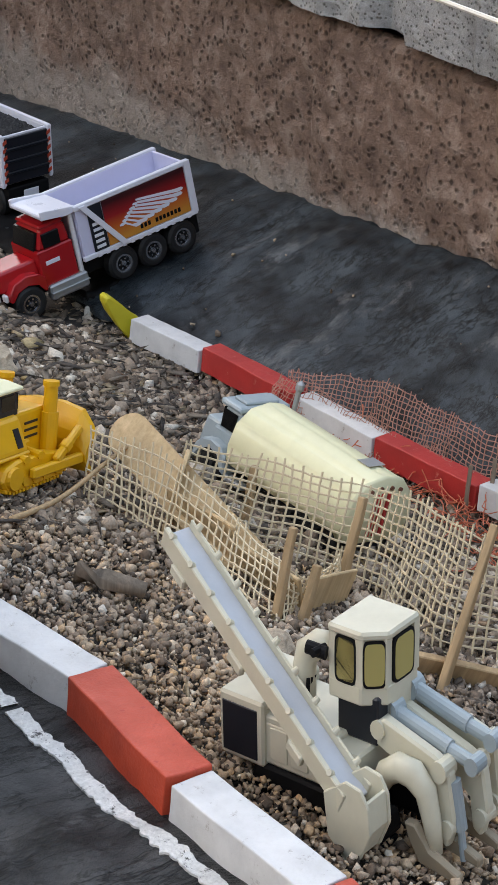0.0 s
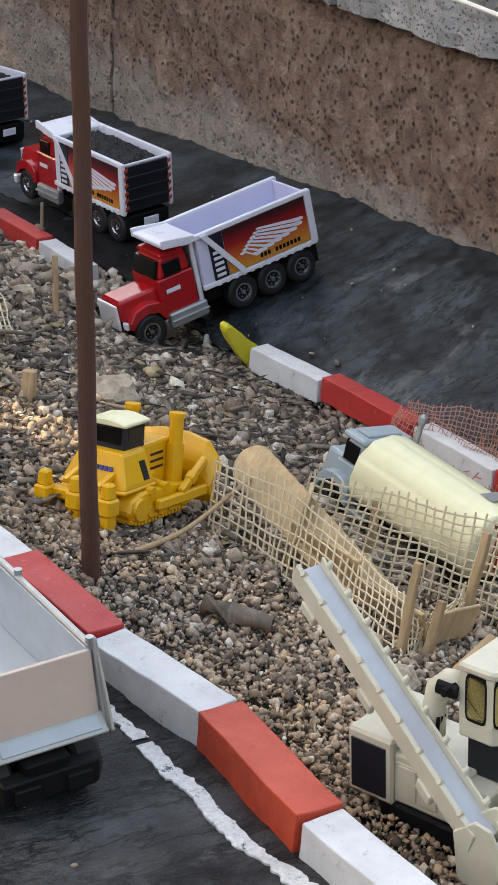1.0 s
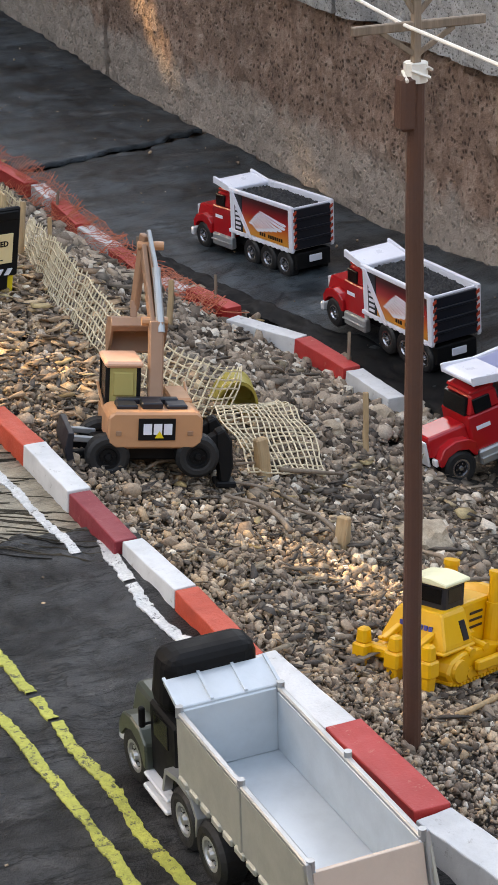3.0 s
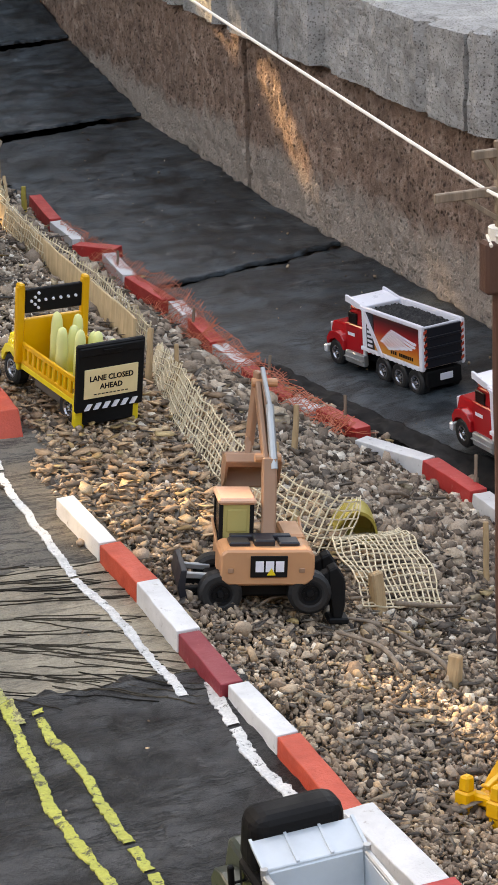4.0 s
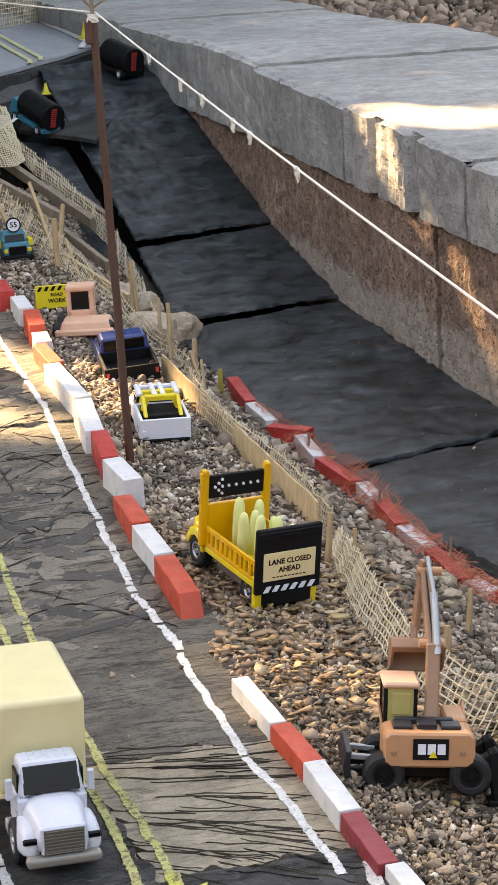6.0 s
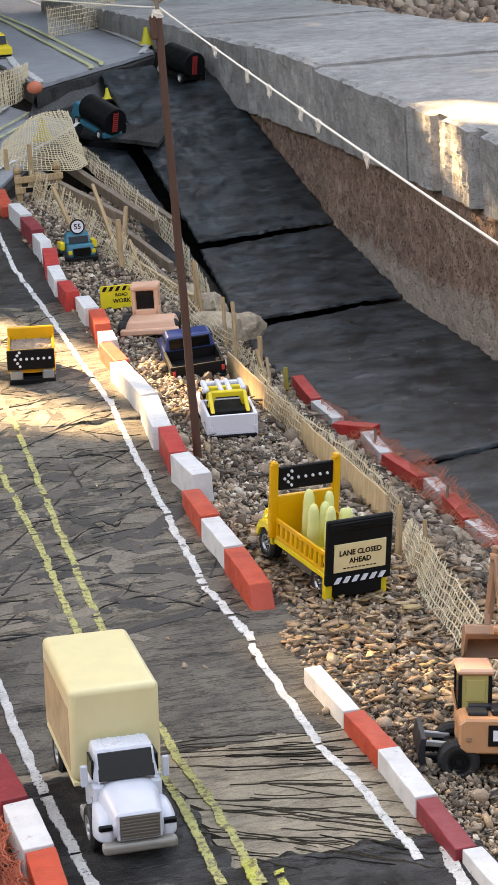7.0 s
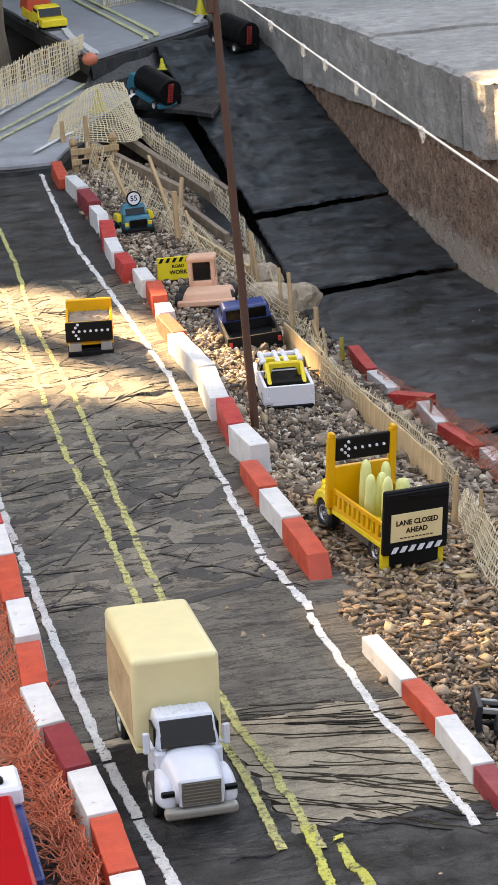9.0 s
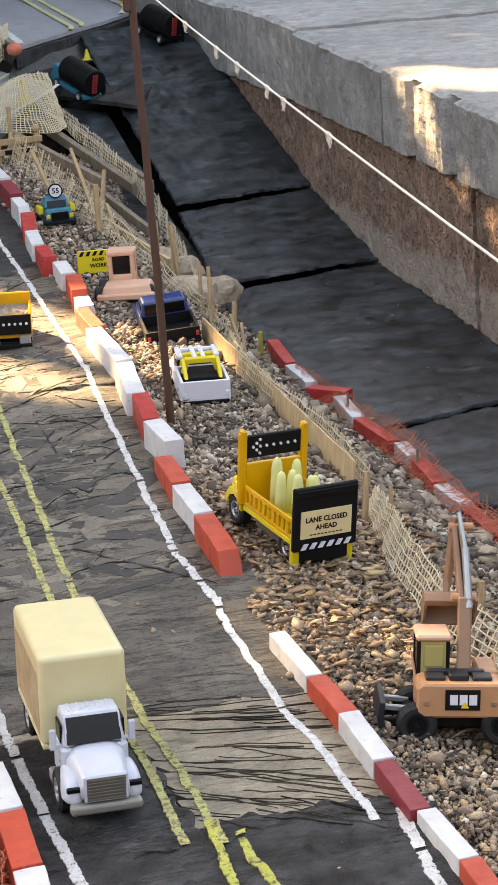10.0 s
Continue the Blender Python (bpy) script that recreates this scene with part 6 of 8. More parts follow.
def milling_machine(m):
    T = thing("conveyor_machine", m, "ivory toy road machine with long loading conveyor", "construction machine")
    for s in (-1, 1):
        bm = B()
        prism(bm, [(-34, 6), (-30, 0), (28, 0), (33, 5), (31, 11), (-31, 12)], "x", s * 13 - 5, s * 13 + 5, 1.0)
        tr = part("track", bm, BLACK, T, "black crawler track")
        for k in range(20):
            part("track_shoe", bx(B(), s * 13 - 5.4, s * 13 + 5.4, -30 + k * 3.1, -28.6 + k * 3.1, -0.8, 1, 0.1), BLACK, tr)
    bm = B()
    bx(bm, -17, 17, -44, 18, 12, 27, 1.0)
    bx(bm, -19, 19, -48, -26, 11, 33, 1.0)
    bx(bm, -17, 17, -27, 6, 26, 29, 0.8)
    body = part("body", bm, IVORY, T, "ivory box-shaped body")
    bm = B()
    bx(bm, 18.8, 19.5, -46, -29, 13, 30, 0.2)
    bx(bm, -16, 16, -48.6, -47.8, 13, 30, 0.2)
    part("radiator_panel", bm, NAVY, body, "dark radiator panels")
    bm = B()
    for y in (-24, -14, -3, 8):
        bx(bm, 16.8, 17.5, y, y + 8.5, 14.5, 25.5, 0.3)
    part("side_door", bm, IVORY, body)
    # cab on a dark pedestal
    part("pedestal", bx(B(), -14, 7, 1, 20, 27, 43, 0.8), NAVY, T, "blue-black cab pedestal")
    cab = part("cab", prism(B(), [(-17, -1), (10, -1), (10, 14), (3, 22), (-17, 22)], "z", 40, 46.5, 0.6), IVORY, T, "ivory cab with corner posts")
    part("cab_roof", prism(B(), [(-17.2, -1.4), (10.4, -1.4), (10.4, 14.2), (3.2, 22.4), (-17.2, 22.4)], "z", 61, 64, 0.9), IVORY, cab)
    for x, y in ((-15.4, 0.6), (8.0, 0.9), (8.0, 13.0), (2.2, 19.8), (-15.4, 20.4)):
        part("corner_post", bx(B(), x - 1.9, x + 1.9, y - 1.9, y + 1.9, 45.5, 62, 0.3), IVORY, cab)
    part("front_plate", bx(B(), -17, 0.5, 19.8, 21.9, 28, 41, 0.4), IVORY, cab)

    def pane(p, q, label):
        """A tinted pane between two upright edges, rounded at its corners, in a black seal."""
        p, q = Vector(p), Vector(q)
        e = q - p
        n_ = Vector((e.y, -e.x, 0)).normalized()
        for grow, out, mat_, nm in ((0.0, 0.55, BLACK, "window_seal"), (0.075, 0.75, AMBER, "window")):
            bm_ = B()
            ring = []
            for k in range(20):
                a = 2 * math.pi * k / 20
                cx, cz = math.cos(a), math.sin(a)
                ux = math.copysign(abs(cx) ** 0.35, cx) * (0.5 - grow)
                uz = math.copysign(abs(cz) ** 0.35, cz) * (0.5 - grow * 0.8)
                ring.append(p + e * (0.5 + ux) + Vector((0, 0, 53.6 + uz * 15.5)))
            lo_ = [bm_.verts.new((v_ - n_ * 0.6) * MM) for v_ in ring]
            hi_ = [bm_.verts.new((v_ + n_ * out) * MM) for v_ in ring]
            bm_.faces.new(lo_[::-1])
            bm_.faces.new(hi_)
            for k in range(20):
                bm_.faces.new((lo_[k], lo_[(k + 1) % 20], hi_[(k + 1) % 20], hi_[k]))
            part(nm, bm_, mat_, cab, label if nm == "window" else "black rubber seal")

    pane((9.6, 11.8, 0), (9.6, 2.0, 0), "yellow-tinted side window")
    pane((9.4, 14.4, 0), (3.4, 21.2, 0), "yellow-tinted corner window")
    pane((0.4, 21.9, 0), (-13.6, 21.9, 0), "yellow-tinted front window")
    bm = B()
    tube(bm, (11, -1, 54), (13, -9, 55), 2.2, seg=10)
    tube(bm, (9, -3, 55), (16, -4, 55), 1.5, seg=8)
    part("work_lamp", bm, BLACK, cab, "black work lamp")
    bm = B()
    rope(bm, [(9, -13, 29), (9, -13, 46), (8.5, -12, 51), (7, -8, 54), (5, -2, 54)], [4.4, 4.6, 5.0, 4.8, 4.6], 14)
    part("air_pipe", bm, IVORY, T, "ivory bent intake pipe", True)
    bm = B()
    for k in range(3):
        tube(bm, (10 + k, -14 + 2 * k, 28), (8 + 2 * k, -9, 44), 0.8, seg=6)
    tube(bm, (8, -10, 44), (14, -20, 30), 1.2, seg=6)
    part("hose", bm, BLACK, T, "black hydraulic hoses")
    # conveyor: a long open trough
    lo, hi = Vector((30, 26, 20)), Vector((4, -80, 72))
    d = (hi - lo).normalized()
    side = d.cross(Vector((0, 0, 1))).normalized()
    up = side.cross(d)
    conv = part("conveyor", bar(B(), lo - up * 2, hi - up * 2, 13, 1.2, 0.2), IVORY, T, "long ivory conveyor trough")
    for sx in (-1, 1):
        part("side_rail", bar(B(), lo + side * sx * 6.3 + up * 1.5, hi + side * sx * 6.3 + up * 1.5, 2.4 if sx < 0 else 1.2, 7.5 if sx < 0 else 6.0, 0.4), IVORY, conv)
    bm = B()
    bar(bm, lo + up * 1.0, hi + up * 1.0, 11.4, 1.0, 0.2)
    part("belt", bm, paint("belt_grey_blue", (0.50, 0.52, 0.55), 0.45, 0.1, 0.3, 0.1), conv, "pale grey conveyor belt")
    for k in range(9):
        p = lo + (hi - lo) * (0.08 + 0.11 * k)
        for sx in (-1, 1):
            bm = tube(B(), p + side * sx * 5.6 + up * 4.2, p + side * sx * 7.6 + up * 6.0, 1.5, 1.1, seg=10)
            if sx < 0 and k % 3 == 1:
                bar(bm, p + side * -7.2 - up * 3.5, p + side * -7.2 - up * 3.5 + d * 9, 3.0, 4.0, 0.6)
            part("roller_boss", bm, IVORY, conv)
    bm = B()
    prism(bm, [(17, 10), (26, 3), (32, 5), (36.5, 14), (35.5, 24), (34, 24), (34.5, 14), (31, 7), (26, 5), (18, 11.5)], "x", 23, 36, 0.2)
    for x in (22.4, 35.2):
        prism(bm, [(16, 23), (26, 29), (33, 28), (36.5, 23), (37.5, 14), (33, 5), (26, 2.5), (18, 9)], "x", x, x + 1.6, 0.4)
    part("hopper", bm, IVORY, T, "ivory conveyor hopper")
    bm = B()
    for sx in (-1, 1):
        bar(bm, (10 + sx * 5, -26, 30), lo + (hi - lo) * 0.55 + side * sx * 5 - up * 2, 2.5, 3, 0.4)
    part("conveyor_stay", bm, IVORY, T)
    # digging arms at the front
    for x, z in ((-3, 39), (-16, 42)):
        bm = B()
        tube(bm, (x, 20, z - 3), (x + 1, 47, z - 8), 3.0, seg=14)
        tube(bm, (x + 1, 46, z - 8), (x + 1, 58, z - 10), 2.4, seg=12)
        tube(bm, (x - 3.5, 20, z - 3), (x + 3.5, 20, z - 3), 4.2, seg=14)
        tube(bm, (x - 3, 58, z - 10), (x + 4, 58, z - 10), 3.0, seg=14)
        part("ram", bm, GREYBLUE, T, "pale grey-blue hydraulic ram")
    for x, y1, z1 in ((4, 46, 27), (-10, 52, 25), (-22, 50, 27)):
        bm = B()
        prism(bm, [(16, 34), (22, 37), (y1, z1 + 4), (y1 + 6, z1), (y1 + 9, 12), (y1 + 6, 2), (y1 + 2, 4), (y1 + 2, z1 - 10), (y1 - 6, z1 - 5), (17, 28)], "x", x - 2.6, x + 2.6, 0.9)
        tube(bm, (x - 4, y1 + 2, z1), (x + 4, y1 + 2, z1), 3.6, seg=14)
        tube(bm, (x - 4, y1 + 6, 9), (x + 4, y1 + 6, 9), 3.0, seg=14)
        tube(bm, (x - 3.6, 20, 33), (x + 3.6, 20, 33), 3.2, seg=12)
        part("arm", bm, IVORY, T, "ivory jointed arm")
    bm = rope(B(), [(14, 26, 19), (14, 29, 24), (13, 34, 27), (12, 40, 26), (11, 45, 21), (11, 48, 12), (11, 50, 2)], [3.6, 4.4, 4.8, 4.8, 4.2, 3.6, 2.8], 14)
    part("elbow", bm, IVORY, T, "thick ivory elbow arm", True)
    bm = B()
    tube(bm, (3, 52, 24), (2, 55, 8), 2.8, seg=12)
    tube(bm, (2, 55, 9), (2, 57, -2), 1.5, seg=10)
    part("ram", bm, GREYBLUE, T, "short upright ram")
    tan = paint("grab_tan", (0.30, 0.24, 0.165), 0.5, 0.1, 0.5, 0.1)
    for x in (-13, 1, 15):
        bm = B()
        prism(bm, [(39, 12), (44, 12), (50, 4), (64, 0.5), (64, -2.5), (46, 0), (41, 7)], "x", x - 2, x + 2, 0.6)
        part("claw", bm, tan, T, "tan curved claw")
    return T


milling_machine(put(.3769, .4586, -162.0, 2.8, 2.0, z=-.0214) @ Matrix.Diagonal((.75, .75, 1.0, 1)))


def tank_truck(m):
    T = thing("tank_truck", m, "old grey toy truck carrying pale yellow tank", "tank truck")
    part("chassis", bx(B(), -9, 9, -46, 60, 7, 12, 0.6), NAVY, T)
    axle_wheels(T, (-34, -16, 48), 9.5, 7, 19, RUBBER)
    bm = B()
    prof = [(-21, 14), (-22.5, 24), (-20, 36), (-12, 44), (0, 46.5), (12, 44), (20, 36), (22.5, 24), (21, 14), (12, 11.5), (-12, 11.5)]
    n = len(prof)
    rings = []
    for y, q in ((-49, 0.93), (-47.5, 0.985), (-46, 1.0), (36, 0.98), (37.5, 0.93)):
        rings.append([bm.verts.new(Vector((x * q, y, 28 + (z - 28) * q)) * MM) for x, z in prof])
    for a, c in zip(rings, rings[1:]):
        for k in range(n):
            bm.faces.new((a[k], a[(k + 1) % n], c[(k + 1) % n], c[k]))
    bm.faces.new(rings[0][::-1])
    bm.faces.new(rings[-1])
    bmesh.ops.bevel(bm, geom=[e for e in bm.edges if abs((e.verts[0].co - e.verts[1].co).y) > 0.01], offset=0.003, segments=3, affect="EDGES")
    tank = part("tank", bm, TANK, T, "pale yellow oval tank", True)
    bm = B()
    for x in (-9, -3, 4, 10):
        tube(bm, (x, -49.8, 41 - abs(x) * 0.2), (x, -48.8, 41 - abs(x) * 0.2), 1.2, seg=8)
    part("rivet", bm, paint("rust_brown", (0.20, 0.07, 0.04), 0.6, 0, 0.3, 0.2), tank)
    bm = B()
    for x in (-5, -1, 3):
        bx(bm, x - 0.9, x + 0.9, -50.2, -49, 16, 38, 0.2)
    part("rear_strip", bm, K_RED, tank, "red rear reflector strips")
    part("stain_patch", bx(B(), -3, 8, -38, -30, 46.35, 46.6, 0.0), GREYMETAL, tank, "worn grey print on tank top")
    bm = B()
    bx(bm, -16, 16, 38, 55, 10, 27, 1.0)
    bx(bm, -15.5, 15.5, 38.5, 53, 27, 39, 1.4, (1.2, 1.2, 0, 2), 2)
    bx(bm, -16.8, 16.8, 38, 54, 39, 42.5, 1.6, seg=2)
    bx(bm, -11, 11, 41, 51, 42.3, 44, 0.6)
    cab = part("cab", bm, GREYBLUE, T, "grey-blue cab with raised roof")
    for s in (-1, 1):
        part("side_window", bx(B(), s * 15.2 - 0.5, s * 15.2 + 0.5, 41, 51, 28, 37.5, 0.3), GLASS, cab)
        bm = B()
        prism(bm, [(36, 8), (37, 17), (42, 21), (49, 22), (56, 20), (60, 15), (61, 9), (58.6, 9), (56, 15), (49, 18.6), (42, 17), (39, 9)], "x", s * 17 - 4.5, s * 17 + 4.5, 0.8)
        part("fender", bm, GREYBLUE, T, "grey-blue rounded fender")
        part("step", bx(B(), s * 18 - 3, s * 18 + 3, 22, 36, 6, 9, 0.6), GREYMETAL, T)
    part("windscreen", bx(B(), -13.5, 13.5, 52.2, 53.4, 28.5, 37.5, 0.3), GLASS, cab)
    part("bonnet", bx(B(), -10, 10, 54, 70, 11, 26, 1.8, (1.5, 1.5, 0, 1), 2), GREYBLUE, T)
    bm = B()
    tube(bm, (18, 37, 12), (18, 37, 50), 1.4, seg=8)
    lathe(bm, [(1.6, 50), (2.4, 51.5), (2.2, 54), (0.8, 55.5)], (18, 37, 0), 10)
    part("exhaust_stack", bm, GREYMETAL, T)
    return T


tank_truck(put(.5275, .6950, 6.0, 5.0, 10.0, z=-.0690) @ Matrix.Scale(.88, 4))


def peach_loader(m):
    T = thing("loader", m, "peach-coloured toy loader with tall cab on gravel", "loader")
    part("chassis", bx(B(), -20, 20, -26, 26, 6, 12, 1.0), PEACH, T)
    for y in (-18, 18):
        wheel(T, -24, y, 10, 9, BLACK, -1)
        wheel(T, 24, y, 10, 9, BLACK, 1)
    bm = B()
    bx(bm, -22, 28, -30, 8, 12, 21, 2.0, (3, 3, 3, 2), 2)
    bx(bm, -26, 30, -34, -24, 8, 14, 1.2)
    part("body", bm, PEACH, T, "peach engine body")
    bm = B()
    bx(bm, -17, -13, 6, 10, 20, 46, 0.8)
    bx(bm, 5, 9, 6, 10, 20, 46, 0.8)
    bx(bm, -17, -13, 24, 28, 20, 46, 0.8)
    bx(bm, 5, 9, 24, 28, 20, 46, 0.8)
    bx(bm, -18, 10, 5, 29, 44, 50, 2.0, seg=2)
    bx(bm, -17, 9, 6, 28, 18, 26, 1.0)
    cab = part("cab", bm, PEACH, T, "open-sided peach cab")
    part("cab_window", bx(B(), -12.5, 4.5, 7, 8, 26.5, 44, 0.2), GLASS, cab)
    part("seat", bx(B(), -10, 2, 14, 22, 22, 36, 1.5), BLACK, cab)
    return T


peach_loader(put(.3670, 2.0060, -15.0, 0.0, 0.0, z=-.0038))


def crew_truck(m):
    T = thing("toy_truck", m, "teal toy truck carrying round black-and-white sign", "toy truck")
    part("chassis", bx(B(), -16, 16, -22, 30, 3.5, 8, 0.6), BLACK, T)
    axle_wheels(T, (-14, 20), 6.5, 6, 17, CHROME)
    bm = B()
    bx(bm, -15, 15, -20, 8, 8, 16, 1.2)
    bx(bm, -14, 14, 6, 30, 8, 20, 1.6, (1, 1, 0, 3), 2)
    bx(bm, -13, 13, 2, 18, 20, 31, 1.6, (2, 2, 1, 4), 2)
    body = part("body", bm, TEAL, T, "teal cab and bonnet")
    part("windscreen", prism(B(), [(16.6, 21), (18.2, 20.6), (14.6, 29), (13.4, 29.4)], "x", -10, 10), GLASS, body)
    part("grille", bx(B(), -9, 9, 29.4, 30.6, 9, 17, 0.3), GLASS, body)
    for s in (-1, 1):
        part("lamp", bx(B(), s * 12 - 2, s * 12 + 2, 29.5, 31, 11, 15, 0.4), LEMON, T)
        part("side_box", bx(B(), s * 16.5 - 2.5, s * 16.5 + 2.5, 0, 16, 14, 22, 0.6), LEMON, T, "yellow side locker")
    part("bumper", bx(B(), -16, 16, 30, 33, 3, 8, 0.8), BLACK, T)
    bm = B()
    tube(bm, (0, 16, 30), (0, 16, 34), 1.2, seg=8)
    tube(bm, (0, 15, 37), (0, 17, 37), 7.6, seg=28)
    sign = part("sign_disc", bm, BLACK, T, "black rim of round sign")
    part("sign_face", tube(B(), (0, 16.9, 37), (0, 17.5, 37), 6.2, seg=28), WHITE, sign)
    words("55", 7.6, BLACK, sign, Matrix.Translation((0, .0176, .037)) @ Euler((radians(90), 0, radians(180))).to_matrix().to_4x4())
    return T


crew_truck(put(.3500, 2.4050, 184.0, 0.0, 0.0, z=.0130) @ Matrix.Scale(1.12, 4))


def drum_truck(m, label, col):
    T = thing("drum_truck", m, label, "tanker truck", "black drum trucks")
    part("chassis", bx(B(), -17, 17, -42, 52, 6, 13, 1.0), col, T)
    axle_wheels(T, (-28, 36), 8, 7, 19, CHROME)
    drum = part("drum", tube(B(), (0, -44, 32), (0, 30, 32), 21, seg=28, b=1.2), BLACK, T, "glossy black drum")
    bm = B()
    for k in range(9):
        bx(bm, -3.4, 3.4, -45, -44, 17 + k * 3.4, 18.6 + k * 3.4, 0.1)
    bx(bm, -4.4, -3.6, -45, -44, 16, 47, 0.1)
    bx(bm, 3.6, 4.4, -45, -44, 16, 47, 0.1)
    part("ladder_print", bm, K_RED, drum, "red ladder marking")
    part("cab", bx(B(), -17, 17, 34, 58, 8, 34, 2.0, (2, 2, 0, 5), 2), col, T)
    part("mud_flap", bx(B(), 16, 22, -44, -40, 4, 26, 0.8), BLACK, T)
    return T
# ---- the far end: broken road pieces ----
slab("broken_road", [(-.10, 2.80, .047), (.305, 2.845, .048), (.462, 3.25, .090), (.36, 3.50, .110)], 0.004, FAR_ROAD, "grey broken road sheet tilted at the far end")
slab("broken_road_base", [(-.12, 2.79, .041), (.312, 2.832, .042), (.466, 3.25, .084), (.36, 3.52, .104)], 0.03, ASPHALT, "black rubble base under broken road")
slab("upper_road", [(.428, 3.355, .1405), (.708, 3.905, .1405), (1.02, 8.0, .1405), (.40, 8.0, .1405)], 0.006, FAR_ROAD, "pale grey upper road sheet with broken edge", 20, 0.002)
slab("upper_road_base", [(.423, 3.335, .133), (.722, 3.885, .133), (1.03, 8.1, .133), (.38, 8.1, .133)], 0.024, ASPHALT, "black crumbling base of upper road", 20, 0.004)
slab("far_bank", [(-.40, 3.45, .02), (.50, 3.45, .02), (1.1, 4.0, .128), (-.4, 9.0, .10)], 0.1, SOIL, "dark earth below the far roads", 16, 0.02)


slab("rubble_ramp", [(.405, 3.31, .100), (.640, 3.60, .094), (.720, 3.93, .130), (.424, 3.355, .130)], 0.05, ASPHALT, "black crumbled tar slope below the upper road", 24, 0.006)


def plane_z(z0, y0, s):
    return lambda x, y: z0 + s * (y - y0)


MIDZ = plane_z(.0505, 2.85, .10)
ribbon("road_marking", [(.283, 2.892), (.35, 3.0), (.431, 3.142), (.47, 3.22)], 0.006, WHITE_LINE, "thin white line on broken road", 0.01, 31, 0.003, MIDZ)
ribbon("road_marking", [(.10, 2.90), (.254, 3.157), (.387, 3.408)], 0.006, WHITE_LINE, "thin white edge line on broken road", 0.01, 32, 0.003, MIDZ)
ribbon("road_marking", [(.18, 2.89), (.24, 2.991), (.372, 3.212), (.43, 3.32)], 0.005, PALE_LINE, "thin yellow line on broken road", 0.03, 33, 0.003, MIDZ)
ribbon("road_marking", [(.165, 2.91), (.225, 3.01), (.355, 3.235), (.41, 3.34)], 0.005, PALE_LINE, "thin yellow centre line on broken road", 0.03, 34, 0.003, MIDZ)
UPZ = lambda x, y: .1425
ribbon("road_marking", [(.6777, 3.86), (.7186, 4.0426), (.7519, 5.078), (.80, 7.0)], 0.012, WHITE_LINE, "white edge line on upper road", 0.0, 35, 0.001, UPZ)
ribbon("road_marking", [(.437, 3.385), (.442, 3.60), (.444, 3.83), (.482, 4.45), (.50, 5.2)], 0.012, WHITE_LINE, "white edge line beside broken edge", 0.0, 36, 0.001, UPZ)
ribbon("road_marking", [(.545, 3.58), (.5554, 3.6444), (.593, 5.4377), (.6, 7.0)], 0.009, PALE_LINE, "yellow centre line on upper road", 0.0, 37, 0.001, UPZ)
ribbon("road_marking", [(.5714, 3.64), (.5814, 3.7005), (.612, 5.006), (.63, 7.0)], 0.009, PALE_LINE, "second yellow centre line on upper road", 0.0, 38, 0.001, UPZ)

def from_drum(x, y, z, heading, pitch):
    """A drum truck's pose from the middle of the drum's rear end."""
    m = put(0, 0, heading, pitch, 0, z=0)
    return Matrix.Translation(Vector((x, y, z)) - m.to_3x3() @ Vector((0, -.044, .032))) @ m


drum_truck(from_drum(.5306, 3.25, .0827, 24.0, 17.0), "black drum on teal toy truck beside broken road", TEAL)
drum_truck(from_drum(.7010, 3.465, .1425, 22.0, 12.0), "black drum on dark toy truck on ramp", BLACK)
slab("ledge", [(.486, 3.335, .060), (.574, 3.13, .058), (.635, 3.31, .074), (.52, 3.43, .086)], 0.006, ASPHALT, "dark ledge that carries a drum truck", 12, 0.002)
pickup(put(.425, 4.10, 196.0, -14, 0, z=.150) @ Matrix.Diagonal((1, 1, 1.4, 1)), "yellow toy pickup far along upper road", LEMON, LEMON, None, 100, 54)
T = thing("stacked_load", put(.420, 4.115, 196.0, -14, 0, z=.150), "red and white load stacked on yellow pickup", "load")
part("crate", bx(B(), -25, 25, -50, -8, 22, 62, 2, (2, 2, 4, 8)), K_ORANGE, T, "orange-red crate")
part("cover", bx(B(), -27, 27, -56, -24, 62.5, 74, 3, (3, 3, 3, 3)), K_WHITE, T, "white cover slab")


def traffic_cone(x, y, z, h, lean=0.0):
    T = thing("traffic_cone", put(x, y, 0, lean, 0, z=z), "small yellow traffic cone at broken road edge", "traffic cone", "yellow cones")
    part("base", bx(B(), -h * 0.42, h * 0.42, -h * 0.42, h * 0.42, 0, h * 0.1, 0.5), DULL_YELLOW, T)
    part("cone", lathe(B(), [(h * 0.34, h * 0.1), (h * 0.2, h * 0.55), (h * 0.1, h)], (0, 0, 0), 16), DULL_YELLOW, T)
    return T


for x, y, h, z in ((.620, 3.60, 34, .096), (.728, 4.10, 34, .141), (.553, 3.47, 18, .100), (.405, 3.13, 34, .078)):
    traffic_cone(x, y, z, h, 4.0)
bm = lathe(B(), [(3, 0), (10, 3), (13, 10), (10, 17), (3, 20)], (0, 0, 0), 16)
ball = part("orange_float", bm, ORANGE_NET, None, "", True)
ball.matrix_world = put(.420, 3.325, z=.130)
tagged(ball, "round orange plastic float on broken edge", "float")


